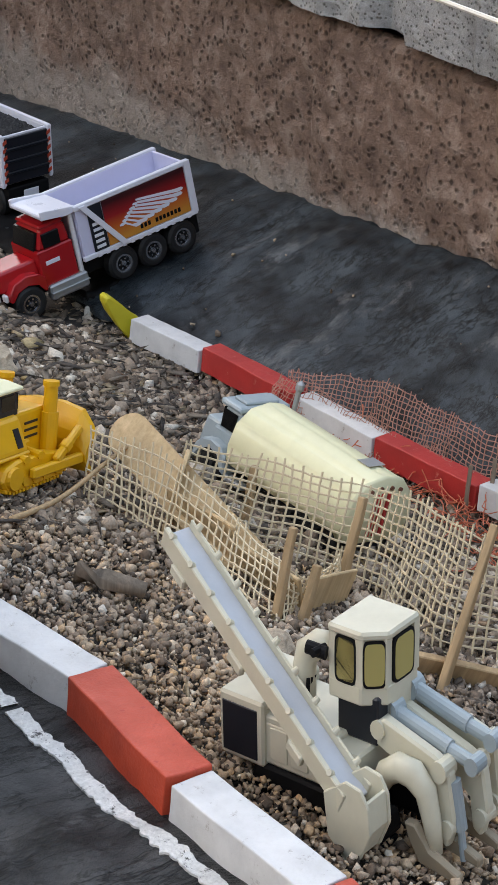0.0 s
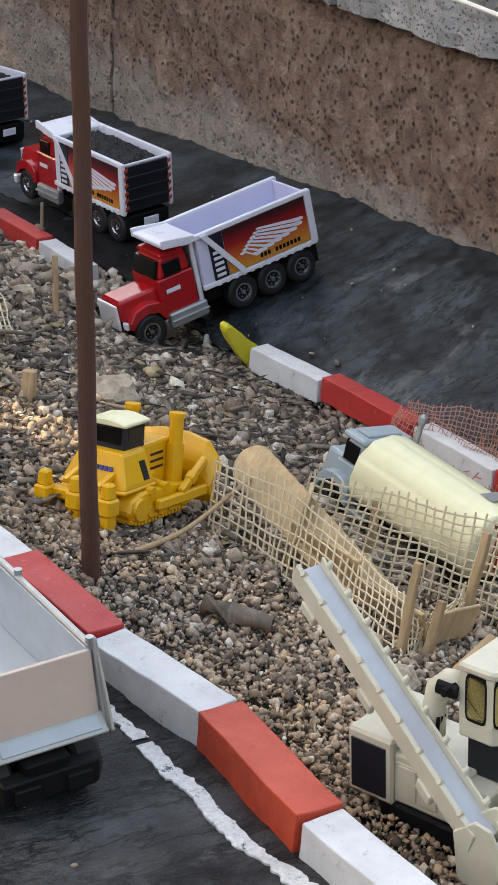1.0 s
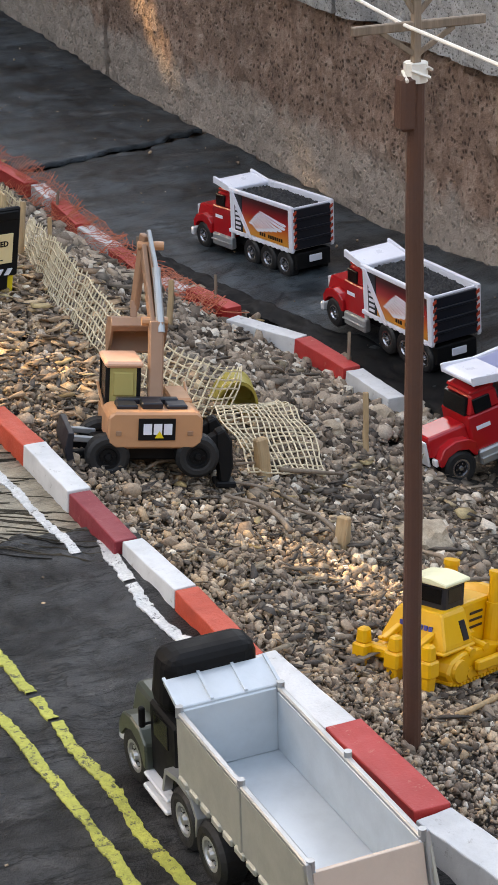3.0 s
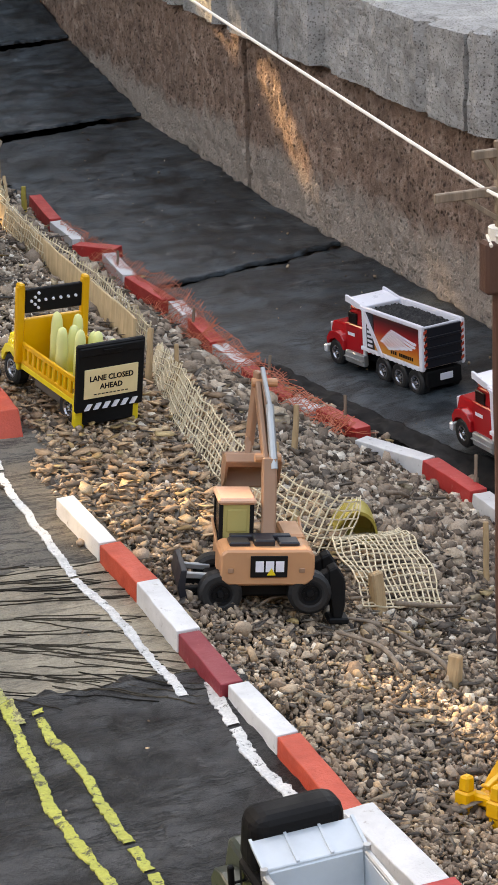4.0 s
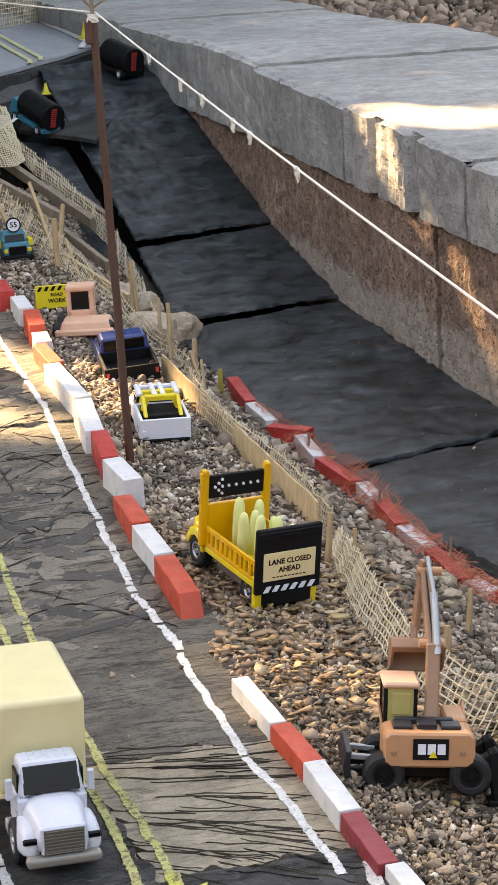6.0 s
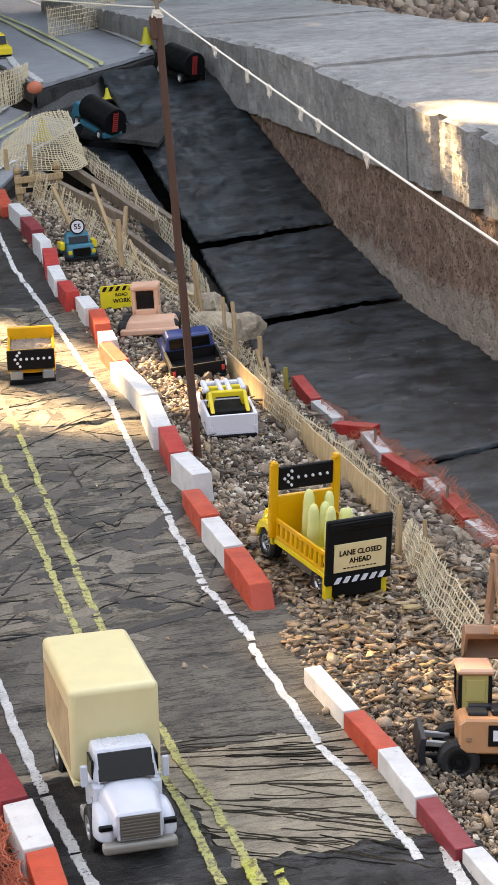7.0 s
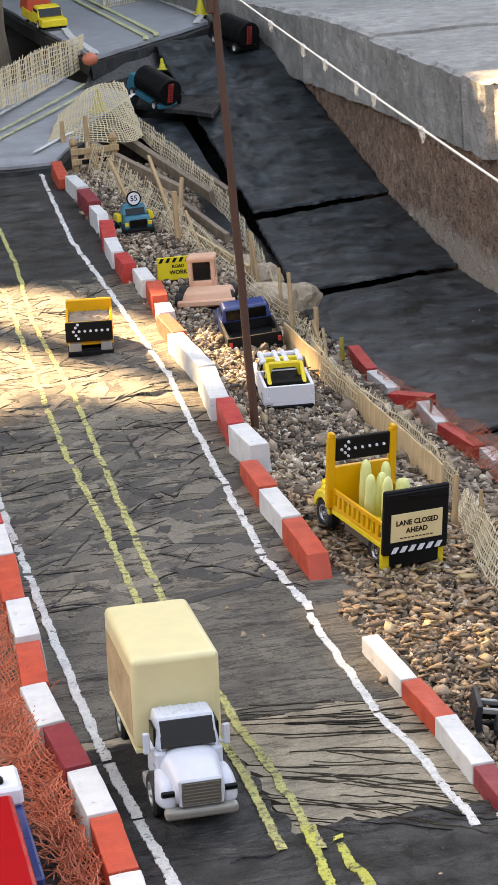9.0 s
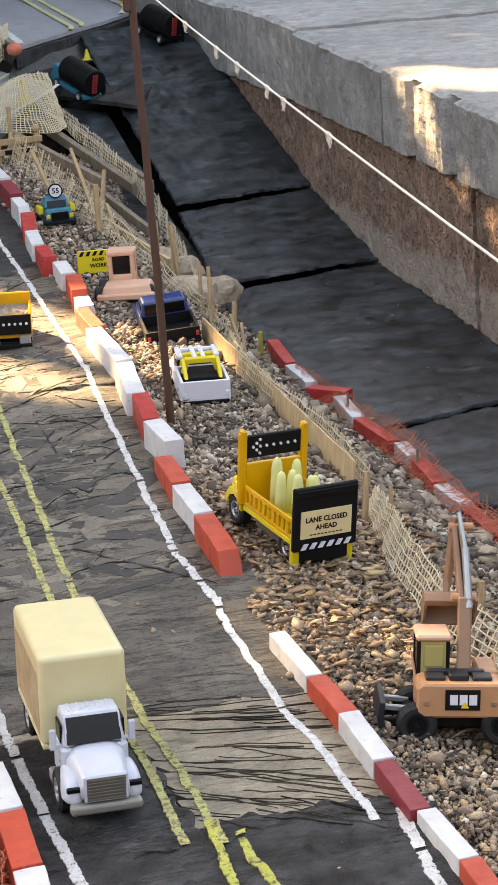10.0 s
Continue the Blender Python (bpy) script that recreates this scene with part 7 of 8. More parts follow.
# ---- poles and string ----
def pole(base, top, label, arms):
    m = Matrix.Translation(base)
    T = thing("utility_pole", m, label, "utility pole", "utility poles")
    b, t = Vector((0, 0, 0)), (Vector(top) - Vector(base)) * 1000
    bm = B()
    n = 10
    rope(bm, [b.lerp(t, k / n) + Vector((0.25 * math.sin(k * 2.1), 0, 0)) for k in range(n + 1)], [lerp(k, [0, n], [3.3, 2.8]) for k in range(n + 1)], 14)
    part("post", bm, POLE, T, "brown painted wooden post")
    d = (t - b).normalized()
    head = t
    bm = B()
    bx(bm, -6.4, -1.0, -3.2, 3.2, 0, 17, 1.0)
    part("transformer", bm, POLE, T).matrix_local = Matrix.Translation((head - d * 18) * MM)
    bm = B()
    bar(bm, head, head + d * 30, 2.6, 2.6, 0.3)
    part("finial", bm, OLDWOOD, T, "thin stick above the post")
    for h, l0, l1 in arms:
        c = head + d * h
        bm = B()
        bar(bm, c + Vector((-l0, 0, 0)), c + Vector((l1, 0, 0.6)), 2.0, 2.8, 0.3)
        bar(bm, c + Vector((-l0 * 0.55, 0, -1)), c - d * 9, 1.2, 1.6, 0.2)
        bar(bm, c + Vector((l1 * 0.55, 0, -1)), c - d * 9, 1.2, 1.6, 0.2)
        part("crossarm", bm, OLDWOOD, T, "weathered wooden crossarm")
    bm = B()
    tube(bm, head - d * 3 + Vector((0, 0, 0)), head + d * 3, 3.8, seg=10)
    for k in range(5):
        a = k * 1.3
        tube(bm, head + Vector((4 * math.cos(a), 4 * math.sin(a), k - 2)), head + Vector((6 * math.cos(a + 1.2), 6 * math.sin(a + 1.2), k - 4)), 0.6, seg=5)
    part("string_knot", bm, STRING, T, "white string tied round the top")
    return T


P1T, P2T = Vector((.3378, .642, .2270)), Vector((.3175, 1.53, .3260))
pole((.3434, .642, -.020), P1T, "slim brown model utility pole behind kerb", ((14, 22, 24), (26, 9, 14)))
pole((.3215, 1.53, -.012), P2T, "tall leaning brown model utility pole by kerb", ((16, 14, 26),))


def string(points, r, label, knots=()):
    """A slack string through points, with frayed knots."""
    a, b = points
    n = 40
    S = part("power_line", rope(B(), [(a.lerp(b, k / n) - Vector((0, 0, 0.0028 * (b - a).length * 4 * k / n * (1 - k / n)))) * 1000 for k in range(n + 1)], r, 6), STRING)
    tagged(S, label, "string", "power lines")
    rr = random.Random(3)
    for f in knots:
        a, b = points[0], points[1]
        c = a.lerp(b, f) - Vector((0, 0, 0.0028 * (b - a).length * 4 * f * (1 - f)))
        bm = B()
        tube(bm, (c - Vector((0, .002, 0))) * 1000, (c + Vector((0, .002, 0))) * 1000, 1.2, seg=8)
        for k in range(8):
            p = c
            ang, r0 = rr.uniform(0, 6.28), rr.uniform(1.8, 3.6)
            for j in range(7):
                w = c + Vector((0, math.sin(ang + j * 0.8) * r0, math.cos(ang + j * 0.8) * r0 - r0)) * 0.001 + Vector((rr.uniform(-1, 1), 0, 0)) * 0.001
                tube(bm, p * 1000, w * 1000, 0.2, seg=4)
                p = w
        part("knot", bm, STRING, S, "frayed white knot")
    return S


A1, A2 = Vector((.3329, .642, .2419)), Vector((.3195, 1.53, .3300))
string([A1, A2], 0.6, "white string strung between model utility poles", (.42, .52, .56, .64, .70, .80))
string([A1, Vector((.40, -.4, .20))], 0.6, "white string running off from slim pole")
string([A2, Vector((.16, 3.2, .33))], 0.6, "white string running off from tall pole")


# ---- mesh fences ----
def smooth_path(pts, step):
    pts = [Vector(p) for p in pts]
    out = []
    for k in range(len(pts) - 1):
        p0, p1, p2, p3 = pts[max(k - 1, 0)], pts[k], pts[k + 1], pts[min(k + 2, len(pts) - 1)]
        n = max(1, int((p2 - p1).length / step))
        for j in range(n):
            t = j / n
            out.append(0.5 * ((2 * p1) + (p2 - p0) * t + (2 * p0 - 5 * p1 + 4 * p2 - p3) * t * t + (3 * p1 - p0 - 3 * p2 + p3) * t ** 3))
    out.append(pts[-1])
    return out


def strand(vs, fs, pts, r):
    """A four-sided thread through points."""
    b0 = len(vs)
    for k, p in enumerate(pts):
        d = (pts[min(k + 1, len(pts) - 1)] - pts[max(k - 1, 0)])
        d = d.normalized() if d.length > 1e-9 else Vector((0, 0, 1))
        u = d.orthogonal().normalized()
        v = d.cross(u)
        for c, s in ((1, 0), (0, 1), (-1, 0), (0, -1)):
            vs.append(tuple(p + (u * c + v * s) * r))
    for k in range(len(pts) - 1):
        for j in range(4):
            a = b0 + 4 * k
            fs.append((a + j, a + (j + 1) % 4, a + 4 + (j + 1) % 4, a + 4 + j))


def mesh_fence(rows_lo, rows_hi, cell, r, label, material=NET, name="mesh_fence", jitter=0.0006, seed=0, frayed=True, category="fence"):
    """A woven plastic mesh between a lower and an upper edge (lists of points, alike in number)."""
    lo = smooth_path(rows_lo, cell)
    n = len(lo)
    hi0 = smooth_path(rows_hi, cell * 0.5)
    hi = [hi0[min(len(hi0) - 1, round(k * (len(hi0) - 1) / max(1, n - 1)))] for k in range(n)]
    rr = random.Random(seed)
    hgt = sum((a - b).length for a, b in zip(lo, hi)) / n
    m = max(2, int(hgt / cell))
    grid = []
    for k in range(n):
        col = []
        for j in range(m + 1):
            p = lo[k].lerp(hi[k], j / m)
            w = Vector((noise.noise((p.x * 40, p.y * 40, seed)), noise.noise((p.x * 40, p.y * 40, seed + 9)), noise.noise((p.x * 55, p.y * 55, p.z * 55 + seed)) * 0.6)) * jitter * 5
            col.append(p + w + Vector((rr.uniform(-1, 1), rr.uniform(-1, 1), rr.uniform(-1, 1))) * jitter * 0.5)
        grid.append(col)
    vs, fs = [], []
    for k in range(n):
        pts = list(grid[k])
        if frayed:
            pts.append(pts[-1] + (pts[-1] - pts[-2]) * rr.uniform(0.2, 0.9))
        strand(vs, fs, pts, r)
    for j in range(m + 1):
        strand(vs, fs, [grid[k][j] for k in range(n)], r)
    return raw(name, vs, fs, material, None, label, False, "", category, "mesh fences")


def on(x, y, up=0.0):
    return (x, y, ground_z(x, y) + up)


mesh_fence([on(.424, .697), on(.431, .672), on(.4326, .655), on(.436, .625), on(.4345, .592), on(.4430, .5855), on(.465, .600), on(.488, .612)],
           [on(.430, .703, .028), on(.440, .682, .029), on(.446, .662, .029), on(.451, .635, .022), on(.452, .605, .017), on(.462, .594, .014), on(.478, .606, .014), on(.490, .614, .018)], 0.0034, 0.00042, "crumpled cream plastic mesh fence on gravel", seed=1)
mesh_fence([on(.462, .690), on(.470, .668), on(.485, .645), on(.505, .6195), on(.500, .590), on(.4992, .5657), on(.5181, .5515), on(.545, .535), on(.58, .52)],
           [on(.470, .694, .030), on(.482, .676, .033), on(.500, .652, .036), on(.520, .626, .040), on(.517, .596, .044), on(.514, .572, .046), on(.530, .558, .044), on(.556, .542, .044), on(.59, .525, .044)], 0.0036, 0.00045, "cream plastic mesh fence tied to wooden stakes", seed=2)
mesh_fence([on(.408, 1.290), on(.398, 1.235), on(.390, 1.18), on(.385, 1.12), on(.384, 1.07), on(.392, 1.03), on(.405, 1.00), on(.425, 1.005)],
           [on(.418, 1.300, .020), on(.410, 1.24, .026), on(.404, 1.19, .028), on(.400, 1.135, .028), on(.400, 1.085, .026), on(.406, 1.05, .026), on(.424, 1.02, .028), on(.446, 1.03, .026)], 0.0042, 0.00048, "sagging cream mesh fence behind excavator", seed=3)
mesh_fence([on(.405, .925, .004), on(.410, .955, .012), on(.414, .985, .016), on(.424, 1.018, .006)],
           [on(.455, .943, .004), on(.462, .975, .012), on(.470, 1.015, .016), on(.482, 1.060, .006)], 0.0044, 0.0005, "cream mesh sheet draped over gravel mound", seed=4, frayed=False)
mesh_fence([on(.425, 1.36), on(.430, 1.46), on(.426, 1.54), on(.412, 1.62), on(.410, 1.70), on(.420, 1.80)],
           [on(.431, 1.36, .022), on(.436, 1.46, .024), on(.432, 1.54, .025), on(.418, 1.62, .026), on(.416, 1.70, .026), on(.426, 1.80, .026)], 0.0046, 0.0005, "cream mesh stapled along veneer board", seed=5)
mesh_fence([on(.430, 1.82), on(.445, 1.90), on(.452, 2.02), on(.436, 2.12), on(.406, 2.20), on(.391, 2.29), on(.378, 2.48), on(.362, 2.735), on(.346, 2.88)],
           [on(.436, 1.82, .022), on(.451, 1.90, .026), on(.459, 2.02, .024), on(.444, 2.12, .024), on(.418, 2.20, .026), on(.405, 2.29, .028), on(.392, 2.48, .030), on(.374, 2.735, .034), on(.356, 2.88, .034)], 0.0056, 0.00040, "slack cream mesh fence on crooked stakes", seed=6, jitter=0.0012)
mesh_fence([(.490, 2.16, -.088), (.503, 2.30, -.086), (.512, 2.42, -.082), (.520, 2.56, -.066), (.510, 2.72, -.03), (.474, 2.90, .02), (.444, 3.05, .05)],
           [(.484, 2.17, -.062), (.497, 2.31, -.058), (.510, 2.44, -.052), (.520, 2.58, -.038), (.512, 2.74, .000), (.478, 2.92, .045), (.448, 3.07, .075)], 0.0056, 0.00038, "grey-cream mesh fence above lower slabs", seed=7, jitter=0.001)
mesh_fence([(.30, 2.93, .055), (.35, 2.965, .056), (.419, 2.945, .052), (.452, 3.02, .05)],
           [(.345, 3.10, .085), (.385, 3.11, .112), (.42, 3.15, .116), (.452, 3.19, .110)], 0.0058, 0.0007, "cream mesh drape over broken road corner", seed=8, jitter=0.0005)
mesh_fence([(.10, 2.86, .085), (.20, 2.98, .092), (.246, 3.07, .10), (.33, 3.28, .10), (.43, 3.53, .11)],
           [(.11, 2.90, .13), (.21, 3.02, .14), (.252, 3.09, .15), (.34, 3.30, .160), (.437, 3.55, .160)], 0.0075, 0.0009, "cream mesh fence beside far road", seed=9, jitter=0.0007)
mesh_fence([(.60, 4.6, .143), (.70, 4.75, .143), (.80, 4.95, .143)], [(.60, 4.6, .20), (.70, 4.75, .20), (.80, 4.95, .20)], 0.009, 0.0008, "cream mesh fence at far road edge", seed=10)


def scrap_net(centre, spread, n, seed, label):
    """Loose tangled threads."""
    rr = random.Random(seed)
    vs, fs = [], []
    for k in range(n):
        p = Vector(centre(rr.random())) + Vector((rr.gauss(0, spread), rr.gauss(0, spread), abs(rr.gauss(0, spread * 0.35))))
        a, el = rr.uniform(0, 6.28), rr.gauss(0, 0.35)
        pts = []
        for j in range(7):
            pts.append(p.copy())
            p += Vector((math.cos(a) * math.cos(el), math.sin(a) * math.cos(el), math.sin(el))) * 0.0032
            a += rr.gauss(0, 0.45)
            el = el * 0.8 + rr.gauss(0, 0.25)
            p.z = max(p.z, ground_z(p.x, p.y) + 0.001)
        strand(vs, fs, pts, 0.00030)
    return raw("net_scraps", vs, fs, ORANGE_NET, None, label, False, "stuff", "netting")


def along(pts):
    return lambda t: (Vector(pts[int(t * (len(pts) - 1) * 0.999)]).lerp(Vector(pts[int(t * (len(pts) - 1) * 0.999) + 1]), (t * (len(pts) - 1) * 0.999) % 1))


mesh_fence([on(.628, .845, .001), on(.640, .80, .001), on(.648, .74, .001), on(.655, .70, .001)], [on(.631, .845, .016), on(.646, .80, .020), on(.654, .74, .019), on(.660, .70, .016)], 0.0022, 0.00028, "torn dusty pink debris net along lower kerb", PINK_NET, "debris_net", 0.0010, 12, True, "netting")
mesh_fence([on(.604, .84, .001), on(.614, .80, .001), on(.622, .755, .001), on(.630, .70, .001), on(.638, .66, .001)], [on(.618, .842, .022), on(.627, .80, .018), on(.634, .75, .016), on(.640, .70, .014), on(.645, .66, .014)], 0.0022, 0.0002, "ragged pink debris net hanging inside kerb", PINK_NET, "debris_net", 0.0012, 13, True, "netting")
scrap_net(along([on(.61, .80, .004), on(.622, .74, .004), on(.615, .68, .004), on(.60, .64, .004)]), 0.008, 150, 14, "tangled orange net threads on kerb and stones")
mesh_fence([on(.538, 1.30, .002), on(.530, 1.38, .002), on(.526, 1.46, .002), on(.524, 1.55, .002), on(.527, 1.66, .002), on(.520, 1.78, .002), on(.516, 1.90, .002), on(.514, 1.98, .002)],
           [on(.556, 1.315, .018), on(.549, 1.38, .017), on(.546, 1.46, .019), on(.544, 1.55, .017), on(.548, 1.66, .021), on(.540, 1.78, .018), on(.532, 1.90, .017), on(.526, 1.98, .016)], 0.0042, 0.00024, "torn red-orange debris net draped over the lower kerb", ORANGE_NET, "debris_net", 0.0011, 15, True, "netting")
mesh_fence([on(.552, 1.30, .017), on(.548, 1.40, .017), on(.546, 1.50, .017), on(.546, 1.62, .017), on(.546, 1.70, .018)],
           [on(.545, 1.31, .004), on(.530, 1.40, .008), on(.530, 1.50, .014), on(.524, 1.62, .006), on(.530, 1.70, .012)], 0.0062, 0.00024, "second crumpled layer of red debris net", ORANGE_NET, "debris_net", 0.0014, 19, True, "netting")
scrap_net(along([on(.548, 1.30, .006), on(.542, 1.36, .006), on(.535, 1.5, .008), on(.53, 1.62, .01)]), 0.004, 70, 16, "tangled red-orange net threads by lower kerb")
mesh_fence([on(.080, 1.22, .001), on(.084, 1.08, .001), on(.085, .98, .001), on(.093, .90, .001), on(.100, .82, .001), on(.100, .70, .001)], [on(.100, 1.22, .016), on(.102, 1.08, .016), on(.103, .98, .017), on(.109, .90, .017), on(.114, .82, .017), on(.116, .70, .017)], 0.0019, 0.00030, "torn orange debris net behind outer kerb", ORANGE_NET, "debris_net", 0.0014, 17, True, "netting")
scrap_net(along([on(.096, 1.05, .006), on(.098, .94, .006), on(.105, .84, .006), on(.107, .74, .006)]), 0.004, 420, 18, "heap of orange net threads behind outer kerb")


# ---- stakes, boards, sticks ----
def craft_stick(top, foot, lean, width, label, bow=0.004):
    """A flat wooden stick with a rounded upper end, slightly bowed."""
    top, foot = Vector(top), Vector(foot)
    d = (foot - top).normalized()
    w = (Vector(lean) - d * d.dot(Vector(lean))).normalized()
    n_ = d.cross(w)
    l = (foot - top).length
    vs, fs = [], []
    n = 22
    for side in (-1, 1):
        for k in range(n):
            t = l * (k / (n - 1)) ** 1.5
            hw = width / 2 * (math.sqrt(max(0.02, 1 - (1 - t / (width / 2)) ** 2)) if t < width / 2 else 1.0)
            c = top + d * t + n_ * (side * 0.0008 + bow * math.sin(math.pi * t / l))
            for e in (-1, 1):
                vs.append(tuple(c + w * e * hw))
    m = 2 * n
    for k in range(n - 1):
        fs += [(2 * k, 2 * k + 1, 2 * k + 3, 2 * k + 2), (m + 2 * k, m + 2 * k + 2, m + 2 * k + 3, m + 2 * k + 1), (2 * k, 2 * k + 2, m + 2 * k + 2, m + 2 * k), (2 * k + 1, m + 2 * k + 1, m + 2 * k + 3, 2 * k + 3)]
    fs += [(0, m, m + 1, 1), (m - 2, m - 1, 2 * m - 1, 2 * m - 2)]
    return raw("craft_stick", vs, fs, VENEER, None, label, False, "", "wooden stick")


craft_stick((.4475, .712, -.013), (.4585, .612, -.047), (.62, .25, .75), .0185, "wide pale craft stick leaning behind the mesh")

def stake(base, top, w, t, label="rough pale wooden stake pushed into gravel", material=STAKE, pointed=True):
    b, q = Vector(base), Vector(top)
    m = (q - b).to_track_quat("Z", "X").to_matrix().to_4x4()
    l = (q - b).length * 1000
    bm = B()
    bx(bm, -w / 2, w / 2, -t / 2, t / 2, -4, l, min(w, t) * 0.12, (w * 0.12, w * 0.3 if pointed else 0.1, 0, 0))
    bmesh.ops.subdivide_edges(bm, edges=[e for e in bm.edges if e.calc_length() > 0.006], cuts=4, use_grid_fill=True)
    for v in bm.verts:
        v.co += Vector((noise.noise((v.co.z * 120 + b.x * 99, 1, b.y * 77)), noise.noise((v.co.z * 120, 5, b.y * 91)), 0)) * 0.0006
    ob = part("stake", bm, material)
    ob.matrix_world = Matrix.Translation(b) @ m
    return tagged(ob, label, "stake", "wooden stakes")


for b, t, w, k in (((.4766, .5332), (.504, .545, .052), 4.6, 3), ((.4421, .5882), (.450, .592, .033), 4.2, 3), ((.4886, .6124), (.501, .617, .036), 5.0, 3), ((.4851, .674), (.492, .678, .026), 5.5, 3),
                   ((.452, .5855), (.459, .588, .020), 5.0, 3), ((.455, .570), (.470, .570, .012), 7.0, 4), ((.508, 1.005), (.510, 1.01, .034), 5.0, 3),
                   ((.470, 1.195), (.474, 1.20, .030), 5.0, 3), ((.400, 1.264), (.405, 1.27, .034), 5.5, 3), ((.412, 1.243), (.414, 1.246, .036), 3.0, 2.5), ((.434, 1.13), (.436, 1.133, .02), 5.0, 4), ((.396, 1.075), (.398, 1.08, .022), 4.5, 3),
                   ((.4455, 1.8794), (.449, 1.885, .05), 6.0, 4), ((.447, 1.84), (.440, 1.86, .045), 4.0, 3), ((.466, 1.93), (.468, 1.95, .030), 3.0, 3), ((.461, 2.06), (.462, 2.07, .060), 7.0, 4), ((.464, 2.13), (.466, 2.14, .055), 6.0, 4), ((.452, 2.02), (.455, 2.03, .05), 8.0, 4),
                   ((.462, 2.24), (.458, 2.25, .075), 7.0, 4), ((.472, 2.33), (.476, 2.35, .05), 8.0, 5), ((.45, 2.30), (.452, 2.31, .06), 6, 4), ((.3890, 2.318), (.389, 2.322, .056), 7.5, 6), ((.398, 2.40), (.384, 2.47, .078), 5.0, 4), ((.372, 2.60), (.356, 2.64, .052), 6.0, 5), ((.405, 2.26), (.400, 2.32, .040), 3.0, 3), ((.43, 2.58), (.44, 2.60, .05), 7, 5), ((.44, 2.70), (.42, 2.72, .05), 7, 5), ((.36, 2.92), (.36, 2.92, .07), 9, 6), ((.33, 2.95), (.33, 2.95, .06), 9, 6),
                   ((.4155, .9325), (.415, .934, .020), 7.5, 7), ((.4154, .8459), (.417, .847, .014), 7.0, 6)):
    stake(on(b[0], b[1]), (t[0], t[1], ground_z(b[0], b[1]) + t[2]), w, k)
for b, t in (((.5001, 2.0189), (.501, 2.02, .03)),):
    stake(on(*b), (t[0], t[1], ground_z(*b) + t[2]), 6, 4, "yellow-tipped stake at lower kerb end", OLIVE)
# thin black spikes that hold the netting
for x, y, h in ((.588, 1.19, .03), (.545, 1.45, .028), (.535, 1.60, .026), (.530, 1.80, .026), (.627, .70, .028), (.636, .694, .03), (.558, 1.335, .03)):
    stake(on(x, y), (x + .002, y + .002, ground_z(x, y) + h), 2.4, 2.0, "thin dark spike holding the torn netting", OLDWOOD)


def board(p0, p1, h, t, label, material=VENEER, lean=0.0, name="board"):
    """A thin strip of wood standing on edge between two ground points."""
    a, b = Vector(p0), Vector(p1)
    d = b - a
    m = Matrix.Translation(a) @ Euler((0, 0, math.atan2(d.y, d.x))).to_matrix().to_4x4() @ Euler((radians(lean), -math.asin(d.z / d.length), 0)).to_matrix().to_4x4()
    l = d.length * 1000
    bm = B()
    bx(bm, 0, l, -t / 2, t / 2, -2, h, min(0.4, t * 0.25))
    bmesh.ops.subdivide_edges(bm, edges=[e for e in bm.edges if e.calc_length() > 0.02], cuts=12, use_grid_fill=True)
    for v in bm.verts:
        v.co.y += 0.0014 * noise.noise((v.co.x * 18, p0[0] * 40, 2.0)) * (0.4 + v.co.z * 30)
    ob = part(name, bm, material)
    ob.matrix_world = m
    return tagged(ob, label, "board")


board(on(.419, 1.36), on(.419, 1.56), 22, 1.6, "long thin wood veneer strip fencing gravel", VENEER, 6)
board(on(.419, 1.56), on(.408, 1.84), 22, 1.6, "thin curved veneer strip behind pickup", VENEER, 4)
board(on(.470, .548), on(.520, .520), 9, 3.0, "narrow pale board lying by fence", STAKE, 20)
board(on(.462, 2.40), on(.42, 2.80), 12, 8.0, "weathered beam leaning under the mesh", OLDWOOD, 10)
board((.44, 2.62, .02), (.36, 3.02, .05), 10, 8.0, "dark weathered beam below broken road", OLDWOOD, 0)
board((.478, 2.52, -.03), (.40, 2.90, .03), 10, 7.0, "splintered grey beam on far slope", OLDWOOD, 0)
board((.415, 3.06, .050), (.500, 2.74, -.012), 14, 8.0, "dark plank leaning below the broken road", OLDWOOD, 12)
board((.462, 3.08, .038), (.535, 2.82, -.022), 12, 8.0, "old plank sunk beside the lower slab", OLDWOOD, 6)
board((.416, 2.46, .00), (.455, 2.26, -.02), 6, 4.0, "pale leaning batten by fence", VENEER, 0)


def paddle(m, l, w, label):
    """A flat round-ended wooden stick."""
    pts = [(-w / 2, 0), (w / 2, 0)] + [(w / 2 * math.cos(a), l + w / 2 * math.sin(a)) for a in [math.pi * k / 12 for k in range(13)]]
    bm = prism(B(), pts, "x", -0.9, 0.9, 0.3)
    ob = part("craft_stick", bm, VENEER)
    ob.matrix_world = m
    return tagged(ob, label, "craft stick")


paddle(Matrix.Translation(on(.446, .672)) @ Euler((radians(-8), radians(14), radians(-40))).to_matrix().to_4x4(), 24, 19, "round-ended flat wooden stick behind mesh")
board(on(.447, .668, .004), on(.452, .628, .004), 17, 1.6, "bent wood veneer strip lining mesh", VENEER, 12)
board(on(.452, .628, .002), on(.458, .594, .002), 13, 1.6, "low veneer strip lining mesh", VENEER, 16)
board(on(.458, .594, .002), on(.486, .604, .002), 12, 1.6, "curved veneer end behind stakes", VENEER, 10)


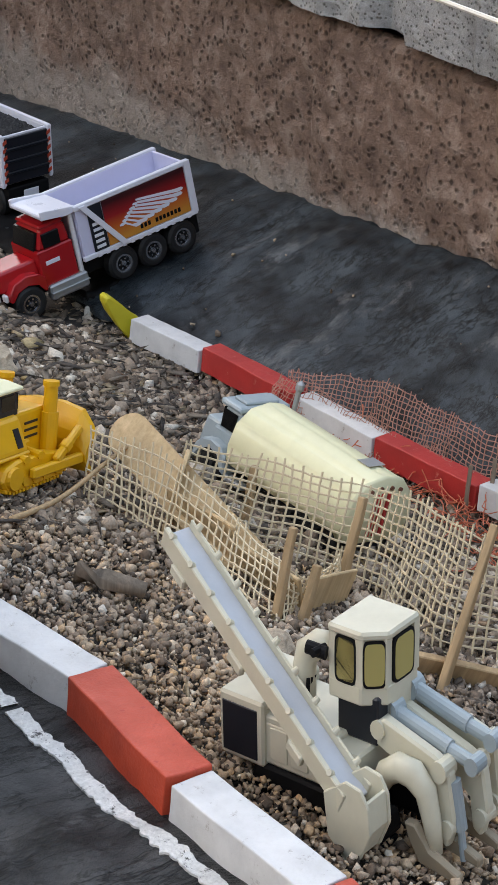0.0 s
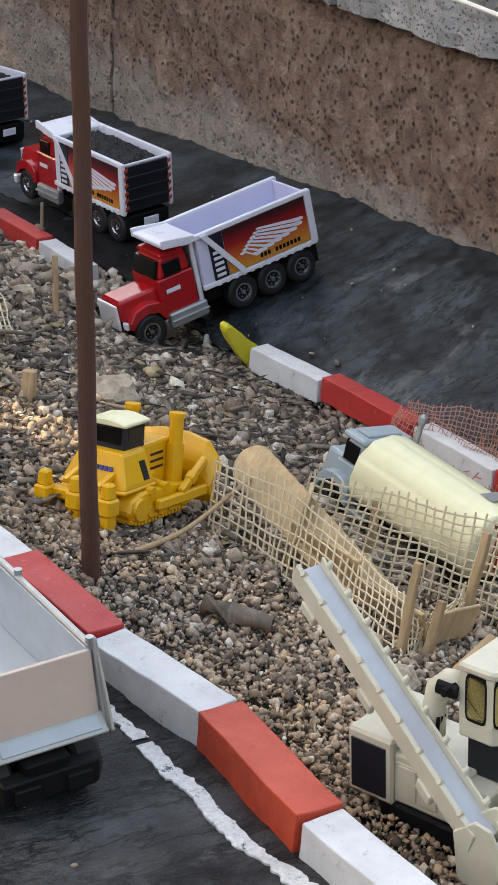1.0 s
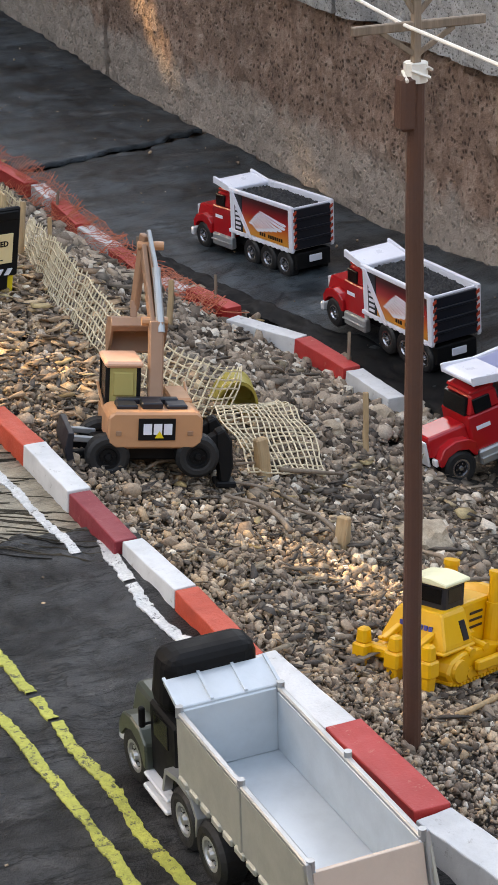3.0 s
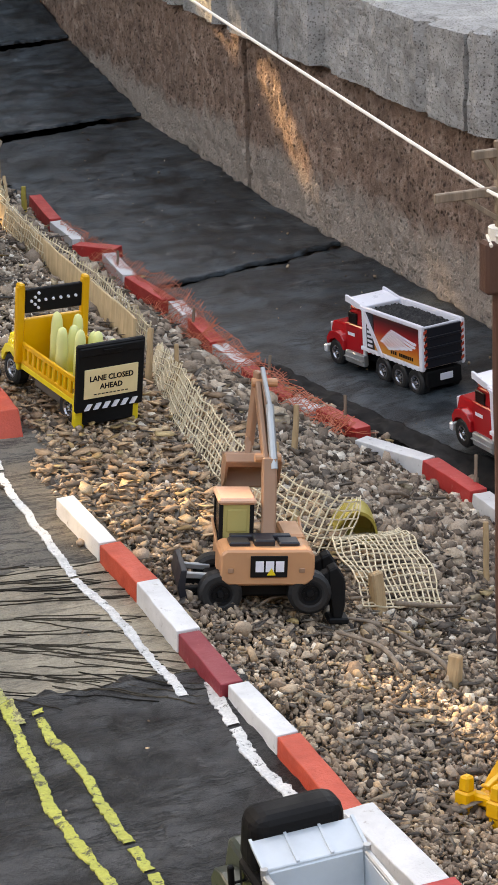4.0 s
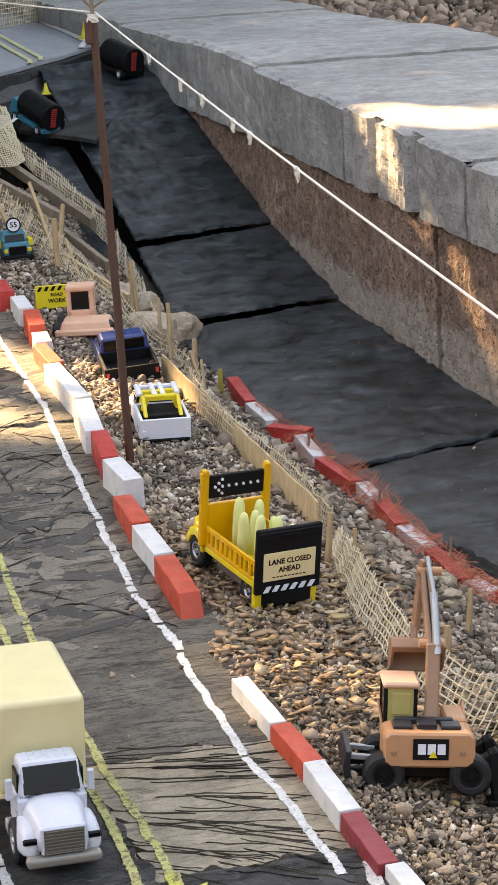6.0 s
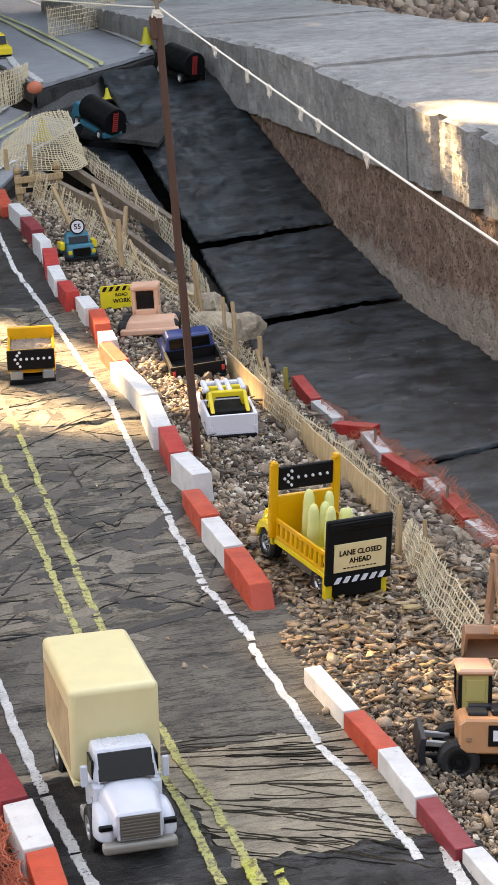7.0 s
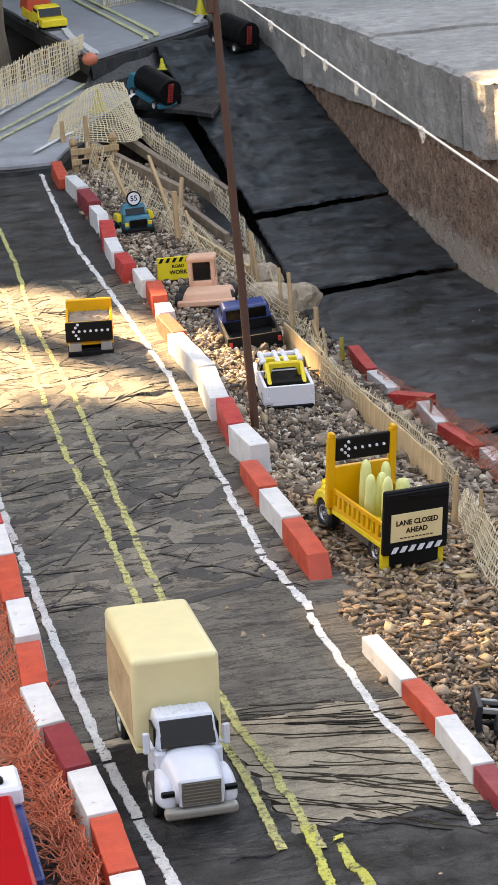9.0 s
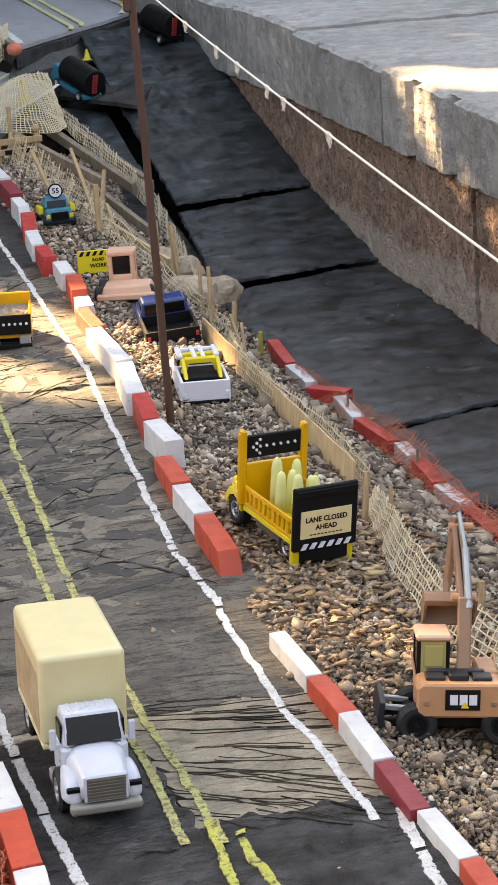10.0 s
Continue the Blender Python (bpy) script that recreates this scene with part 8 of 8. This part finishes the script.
def twig(pts, r, label, material=OLDWOOD):
    vs, fs = [], []
    path = smooth_path(pts, 0.006)
    b0 = 0
    for k, p in enumerate(path):
        d = (path[min(k + 1, len(path) - 1)] - path[max(k - 1, 0)]).normalized()
        u = d.orthogonal().normalized()
        v = d.cross(u)
        q = r * (1 - 0.5 * k / len(path))
        vs += [tuple(p + (u * math.cos(a) + v * math.sin(a)) * q) for a in (0, 1.05, 2.09, 3.14, 4.19, 5.24)]
    for k in range(len(path) - 1):
        fs += [(6 * k + j, 6 * k + (j + 1) % 6, 6 * k + 6 + (j + 1) % 6, 6 * k + 6 + j) for j in range(6)]
    fs += [tuple(range(5, -1, -1)), tuple(range(6 * len(path) - 6, 6 * len(path)))]
    return raw("twig", vs, fs, material, None, label, True, "", "twig", "twigs")


twig([on(.3737, .6634, .003), on(.405, .682, .006), on(.435, .695, .020), on(.458, .705, .030)], 0.0013, "long pale dry stem leaning on mesh", STAKE)
twig([on(.3737, .6142, .004), on(.380, .607, .005), on(.392, .598, .005)], 0.0048, "stubby weathered bark piece on gravel")
for k in range(16):
    rr = random.Random(70 + k)
    x, y = rr.uniform(.36, .56), rr.uniform(.5, 1.2)
    a, l = rr.uniform(0, 3.14), rr.uniform(.02, .045)
    twig([on(x, y, .005), on(x + math.cos(a) * l / 2, y + math.sin(a) * l / 2, .007), on(x + math.cos(a + .3) * l, y + math.sin(a + .3) * l, .004)], rr.uniform(.0008, .0016), "short dry twig lying on gravel")
for k, (x, y, s) in enumerate(((.470, .866, 1.15), (.505, 1.04, .6), (.45, 1.10, .6), (.40, .99, .5), (.488, 1.28, .9), (.51, 1.36, .8), (.50, 2.44, 2.6), (.53, 2.36, 2.4), (.462, 2.19, 2.8), (.47, 2.42, 2.0), (.44, 1.75, 1.0), (.565, 1.10, .8), (.42, .56, .7))):
    bm = bmesh.new()
    bmesh.ops.create_icosphere(bm, subdivisions=3, radius=0.011 * s)
    for v in bm.verts:
        n = v.co.normalized()
        v.co *= 1 + 0.28 * noise.noise(n * 1.6 + Vector((k * 3.1, 0, 0))) + 0.10 * noise.noise(n * 5 + Vector((0, k, 0)))
        v.co.z *= 0.72
    ob = part("rock", bm, rocky("rock_face", [(0.3, (0.34, 0.265, 0.19)), (0.7, (0.62, 0.50, 0.37))], 140, 0.9, 0.8, 0.0015) if k == 0 else bpy.data.materials["rock_face"])
    ob.matrix_world = put(x, y, k * 40, 0, 0, dz=0.003 * s)
    tagged(ob, "rounded grey-brown rock resting in gravel", "rock", "loose rocks")

# scoop: half a yellow tub lying on its side
bm = B()
n = 16
for (r0, r1) in ((15, 13.6),):
    pts = [(r0 * math.cos(math.pi * k / n), r0 * 1.15 * math.sin(math.pi * k / n)) for k in range(n + 1)] + [(r1 * math.cos(math.pi * k / n), r1 * 1.12 * math.sin(math.pi * k / n)) for k in range(n, -1, -1)]
    prism(bm, pts, "y", 0, 30)
prism(bm, [(14.5 * math.cos(math.pi * k / n), 16 * math.sin(math.pi * k / n)) for k in range(n + 1)], "y", 29, 31)
bx(bm, -15.5, 15.5, -2, 32, -1, 0.8, 0.3)
ob = part("scoop", bm, OLIVE)
ob.matrix_world = put(.4425, 1.029, -14, 4, 10, dz=.003) @ Matrix.Diagonal((.80, .55, 1.0, 1))
tagged(ob, "half-round olive yellow scoop lying on gravel", "scoop")
# yellow cut-off tip at the end of the lower kerb
bm = prism(B(), [(-3, -3), (6, -3), (12, 5), (19, 15), (22, 22), (21, 25), (18, 24.5), (9, 15), (-1, 8.5), (-3, 4)], "x", -4.5, 4.5, 1.2)
ob = part("yellow_marker", bm, DULL_YELLOW)
ob.matrix_world = Matrix.Translation((.6115, .9655, -.0945)) @ Euler((0, 0, radians(82))).to_matrix().to_4x4()
tagged(ob, "yellow curved plastic marker at kerb end", "marker")

# road-work sign
T = thing("road_sign", put(.3558, 2.1141, 6.9, 0, 2, z=.0049), "yellow road-work sign with black chevrons", "road sign")
face = part("board", bx(B(), -22, 22, -1, 1, 2, 26, 0.5), SIGN_YELLOW, T, "yellow sign board")
bm = B()
for k in range(6):
    prism(bm, [(-20.5 + k * 7, 20.5), (-17.2 + k * 7, 20.5), (-14.6 + k * 7, 25), (-17.9 + k * 7, 25)], "y", -1.4, -0.9)
part("chevron", bm, BLACK, face)
up90 = Euler((radians(90), 0, 0)).to_matrix().to_4x4()
words("ROAD", 4.6, BLACK, face, Matrix.Translation((.000, -.0013, .0162)) @ up90)
words("WORK", 6.0, BLACK, face, Matrix.Translation((.000, -.0013, .0100)) @ up90)
for s in (-1, 1):
    part("leg", bx(B(), s * 15 - 1.5, s * 15 + 1.5, 0, 8, -3, 4, 0.4), SIGN_YELLOW, T)

# little wooden barrier at the road's end
T = thing("barrier", put(.362, 2.86, 10, 0, 0, z=.03), "small wooden barrier with posts at road end", "barrier")
for x in (-28, 0, 28):
    part("post", bx(B(), x - 4, x + 4, -4, 4, -4, 34, 1.0), STAKE, T)
for z in (8, 22):
    part("rail", bx(B(), -34, 34, -7, -4, z, z + 9, 0.8), STAKE, T)
for x in (-20, 4):
    part("dark_slot", bx(B(), x, x + 15, -8.0, -6.6, 9.5, 15.5, 0.2), BLACK, T)
for x in (-28, 28):
    part("finial", lathe(B(), [(1, 33), (5, 36), (6, 40), (4.5, 44), (1, 46)], (x, 0, 0), 12), STAKE, T, "round knob")

# toy lorry that stands behind the outer kerb
T = thing("toy_lorry", put(.0735, .808, 2, 0, 0, z=0.0), "red toy lorry with white roof behind outer kerb", "toy lorry")
part("chassis", bx(B(), -18, 18, -70, 60, 6, 12, 0.8), BLACK, T)
axle_wheels(T, (-45, -20, 40), 9, 7, 19, CHROME)
part("hull", bx(B(), -17, 17, -30, 64, 11, 27, 1.2), BLUE, T, "dark blue hull and cab")
part("body", bx(B(), -19, 13, -74, 36, 14, 37, 2.0, (1, 1, 0, 3), 2), RED, T, "glossy red box body")
part("roof", bx(B(), -17.5, 17.5, 40, 66, 27, 36, 1.5), WHITE, T, "white cab roof")
part("roof_bar", bx(B(), -10, 10, 45, 50, 36, 38.5, 0.8), BLACK, T, "black roof bar")

# the old trunk at the far corner
bm = rope(B(), [(0, 0, -120), (2, 0, 20), (-3, 2, 120), (1, 0, 240), (-4, 0, 400), (0, 0, 640)], [118, 104, 98, 96, 92, 88], 28)
for v in bm.verts:
    v.co += v.co.normalized() * 0.004 * noise.noise(v.co * 26)
old = thing("old_tree", Matrix.Translation((.262, 4.22, .02)), "old brown tree trunk with a pruned branch stub", "tree")
trunk = part("trunk", bm, OLDWOOD, old, "", True)
part("branch_stub", tube(B(), (-38, -70, 95), (-38, -112, 92), 26, 22, seg=18), STAKE, trunk, "pale cut stub")
# ---- gravel, chips, leaves ----
def templates(n, pts, seed, flat=0.75):
    rr = random.Random(seed)
    out = []
    for k in range(n):
        bm = bmesh.new()
        for j in range(pts):
            v = Vector((rr.gauss(0, 1), rr.gauss(0, 1), rr.gauss(0, 1))).normalized() * rr.uniform(0.9, 1.04)
            bm.verts.new((v.x * rr.uniform(0.9, 1.1), v.y, v.z * flat))
        h = bmesh.ops.convex_hull(bm, input=bm.verts)
        bmesh.ops.delete(bm, geom=[g for g in h["geom_interior"] if isinstance(g, bmesh.types.BMVert)], context="VERTS")
        bm.verts.index_update()
        bmesh.ops.recalc_face_normals(bm, faces=bm.faces)
        out.append((np.array([v.co[:] for v in bm.verts]), np.array([[v.index for v in f.verts] for f in bm.faces])))
        bm.free()
    return out


def scatter(name, shapes, places, material, label, category, stretch=(1, 1, 1)):
    """places: rows of x, y, z, size; every piece is turned and stretched its own way."""
    rs = np.random.RandomState(len(places))
    V, Fc, base = [], [], 0
    for (x, y, z, s) in places:
        v, f = shapes[rs.randint(len(shapes))]
        q = rs.normal(size=4)
        q /= np.linalg.norm(q)
        if stretch[2] != 1:
            a = rs.uniform(0, 6.28)
            t = rs.normal(0, 0.18, 2)
            R = np.array([[math.cos(a), -math.sin(a), t[0]], [math.sin(a), math.cos(a), t[1]], [-t[0], -t[1], 1]])
        else:
            w, i, j, k = q
            R = np.array([[1 - 2 * (j * j + k * k), 2 * (i * j - k * w), 2 * (i * k + j * w)], [2 * (i * j + k * w), 1 - 2 * (i * i + k * k), 2 * (j * k - i * w)], [2 * (i * k - j * w), 2 * (j * k + i * w), 1 - 2 * (i * i + j * j)]])
        st = np.array(stretch) * rs.uniform(0.75, 1.25, 3) * s
        V.append((v * st) @ R.T + (x, y, z))
        Fc.append(f + base)
        base += len(v)
    V, Fc = np.concatenate(V), np.concatenate(Fc)
    me = bpy.data.meshes.new(name)
    me.vertices.add(len(V))
    me.vertices.foreach_set("co", V.astype(np.float32).ravel())
    me.loops.add(Fc.size)
    me.loops.foreach_set("vertex_index", Fc.astype(np.int32).ravel())
    me.polygons.add(len(Fc))
    me.polygons.foreach_set("loop_start", np.arange(0, Fc.size, 3, dtype=np.int32))
    me.update(calc_edges=True)
    me.materials.append(material)
    return tagged(new(name, me), label, category, "", "stuff")


HARD = templates(48, 12, 2, 0.82)
SMALL = templates(40, 9, 9, 0.85)
rs = np.random.RandomState(4)


def bed(n, y0, y1, size, spread, up, x_hi=None):
    out = []
    for _ in range(n):
        y = rs.uniform(y0, y1)
        x0, x1 = 0.292, kerb_x(y) - 0.004
        if y > 1.02 and y < 1.12:
            x0 = 0.278
        x = rs.uniform(x0 + (0.02 if y < 0.70 else 0.010), x1)
        s = size * math.exp(min(rs.normal(0, spread), 0.75)) * lerp(x, [0.31, 0.38, 0.50], [0.75, 0.85, 1.05])
        sunk = 0.008 if x > 0.535 and 0.975 < y < 1.06 else 0.0
        out.append((x, y, ground_z(x, y) + up - sunk + rs.uniform(-0.3, 0.5) * s, s))
    return out


near = bed(17000, 0.36, 0.70, 0.0015, 0.38, 0.0) + bed(20000, 0.66, 1.0, 0.0017, 0.42, 0.0) + bed(10000, 1.0, 1.25, 0.0022, 0.42, 0.0) + bed(420, 0.66, 1.25, 0.0042, 0.3, 0.0)
mid = bed(24000, 1.25, 2.0, 0.0020, 0.42, 0.0) + bed(1100, 1.25, 2.0, 0.0048, 0.3, 0.0)
far = bed(14000, 2.0, 3.0, 0.0026, 0.42, 0.0)


def tan_side(q):
    return q[0] + rs.normal(0, 0.025) < lerp(q[1], [0.4, 1.0, 1.2, 1.4], [0.415, 0.42, 0.38, 0.31])


rows = near + mid + far
side = [tan_side(q) for q in rows]
scatter("gravel", HARD, [q for q, k in zip(rows, side) if k], GRAVEL, "loose tan-brown crushed gravel beside the kerb", "gravel")
scatter("grey_gravel", HARD, [q for q, k in zip(rows, side) if not k], GREYSTONE, "coarser grey crushed gravel on the lower slope", "gravel")
fine = bed(30000, 0.36, 0.70, 0.00115, 0.36, -0.0012) + bed(24000, 0.70, 1.25, 0.00130, 0.36, -0.0014)
scatter("fine_gravel", SMALL, fine, GRAVEL, "fine brown grit and small stones on the slope", "gravel")
CHIP = templates(24, 7, 3, 0.6)
scatter("bark_chips", CHIP, bed(900, 0.42, 0.68, 0.0013, 0.5, 0.001) + bed(3000, 0.66, 1.05, 0.0020, 0.5, 0.0022) + bed(900, 1.0, 1.3, 0.0024, 0.45, 0.0016) + bed(1800, 1.25, 2.6, 0.003, 0.45, 0.003), CHIPS, "dark bark chips and splinters among gravel", "bark chips", (2.3, 0.7, 0.38))
scatter("tan_bark", CHIP, [p for p in bed(3200, 0.97, 1.34, 0.0030, 0.5, 0.003) if p[0] < 0.45] + bed(900, 0.42, 0.95, 0.0013, 0.45, 0.0004), TAN, "pale tan bark splinters strewn over gravel", "bark chips", (1.6, 0.95, 0.38))
LEAFY = templates(8, 9, 6)
lp = [(x, y, z + 0.003, s) for x, y, z, s in bed(90, 0.98, 1.25, 0.0042, 0.3, 0.002) if x < 0.42] + bed(40, 1.3, 2.0, 0.005, 0.3, 0.003) + bed(25, 0.6, 1.0, 0.004, 0.3, 0.002)
scatter("leaf_litter", LEAFY, lp, LEAF, "curled dry yellow leaf bits on gravel", "leaf litter", (1.5, 1.0, 0.16))
# crumbs on the roads and the red rock behind the wall
crumbs = []
for _ in range(420):
    if rs.rand() < 0.5:
        x, y = rs.uniform(.07, .29), rs.uniform(.4, 2.2)
    else:
        x, y = rs.uniform(.60, .74), rs.uniform(.7, 2.6)
    crumbs.append((x, y, ground_z(x, y) + 0.002, 0.0007 * math.exp(rs.normal(0, 0.5))))
scatter("road_crumbs", HARD, crumbs, GRAVEL, "tiny pale crumbs of stone on roads", "crumbs")
lava = []
for _ in range(13000):
    x, y = 1.06 + abs(rs.normal(0, 0.75)), rs.uniform(1.6, 9.0)
    s = 0.0105 * math.exp(rs.normal(0, 0.35))
    lava.append((x, y, 0.130 + rs.uniform(0, 0.8) * s, s))
scatter("lava_rock", HARD, lava, LAVA, "coarse red-brown lava rock behind wall", "lava rock")
# ---- added walls, outside the view, that close the place and block low sky ----
for name, x0, x1, y0, y1 in (("wall_north", -7.4, 8.4, 9.0, 9.2), ("wall_south", -7.4, 8.4, -6.2, -6.0), ("wall_west", -7.4, -7.2, -6.0, 9.0), ("added_wall_east", 8.2, 8.4, -6.0, 9.0)):
    ob = part(name, bx(B(), x0 * 1000, x1 * 1000, y0 * 1000, y1 * 1000, -170, 3000, 5), SOIL)
    tagged(ob, "plain brown wall added round the yard, out of view", "", "", "structure")


# ---- an added tree, outside the view, that shades the place ----
def added_shade_tree():
    T = thing("tree", Matrix.Identity(4), "added leafy tree, out of view, that shades the model road", "tree")
    c0 = Vector((0.45, 2.15, 0.0)) + SUN_DIR * 3.6
    u = Vector((math.cos(radians(SUN_AZ)), math.sin(radians(SUN_AZ)), 0))
    v = SUN_DIR.cross(u)
    # Leaves left out here let set patches of sun reach road and wall.
    gaps = [(.13, 1.88, .20, .26), (.315, 1.74, .07, .16), (.755, 1.985, .022, .065), (.90, 2.03, .03, .10), (.985, 1.97, .05, .10), (.36, 1.80, .03, .05), (.820, 1.63, .004, .01), (.822, 2.04, .004, .09)]
    thin = [(.34, 1.08, .09, .22), (.37, .80, .05, .10)]
    rr = random.Random(8)
    vs, fs = [], []
    for k in range(105000):
        a, r = rr.uniform(0, 6.283), math.sqrt(rr.random())
        wob = 1 + 0.16 * math.sin(3 * a + 1) + 0.1 * math.sin(7 * a)
        c = c0 + u * (2.5 * r * wob * math.cos(a)) + v * (2.6 * r * wob * math.sin(a)) + SUN_DIR * rr.uniform(-0.5, 0.5)
        g = c - SUN_DIR * (c.z / SUN_DIR.z)
        if any(((g.x - x) / (rx + 0.03)) ** 2 + ((g.y - y) / (ry + 0.05)) ** 2 < rr.uniform(0.6, 1.0) for x, y, rx, ry in gaps):
            continue
        if any(((g.x - x) / rx) ** 2 + ((g.y - y) / ry) ** 2 < 1 for x, y, rx, ry in thin) and rr.random() > 0.40:
            continue
        n = Vector((rr.gauss(0, 1), rr.gauss(0, 1), rr.gauss(0, 1) + 1.0)).normalized()
        e = n.orthogonal().normalized()
        f = n.cross(e)
        w, l = rr.uniform(0.025, 0.04), rr.uniform(0.04, 0.07)
        b0 = len(vs)
        for s, t, h in ((0, -1, 0), (-1, -0.1, 0.3), (0, 0, -0.1), (1, -0.1, 0.3), (0, 1, 0)):
            vs.append(tuple(c + e * s * w + f * t * l + n * h * w))
        fs += [(b0, b0 + 2, b0 + 1), (b0, b0 + 3, b0 + 2), (b0 + 1, b0 + 2, b0 + 4), (b0 + 2, b0 + 3, b0 + 4)]
    leaf = by_island("green_leaf", [(0.0, (0.03, 0.06, 0.015)), (1.0, (0.09, 0.13, 0.03))], 0.5, 60)
    raw("crown", vs, fs, leaf, T, "dense crown of small green leaves")
    base = Vector((c0.x - 1.2, c0.y + 1.0, -0.17))
    bm = B()
    tube(bm, base * 1000, (base + Vector((0.25, -0.2, 1.2))) * 1000, 150, 105, seg=14)
    tube(bm, (base + Vector((0.25, -0.2, 1.15))) * 1000, (c0 + Vector((-0.3, 0.2, 0.3))) * 1000, 105, 45, seg=12)
    for k in range(7):
        a = k * 0.9
        tube(bm, (base + Vector((0.3, -0.25, 1.25 + 0.05 * k))) * 1000, (c0 + u * 1.2 * math.cos(a) + v * 1.5 * math.sin(a)) * 1000, 45, 10, seg=8)
    part("trunk", bm, OLDWOOD, T, "rough brown trunk and limbs")


added_shade_tree()
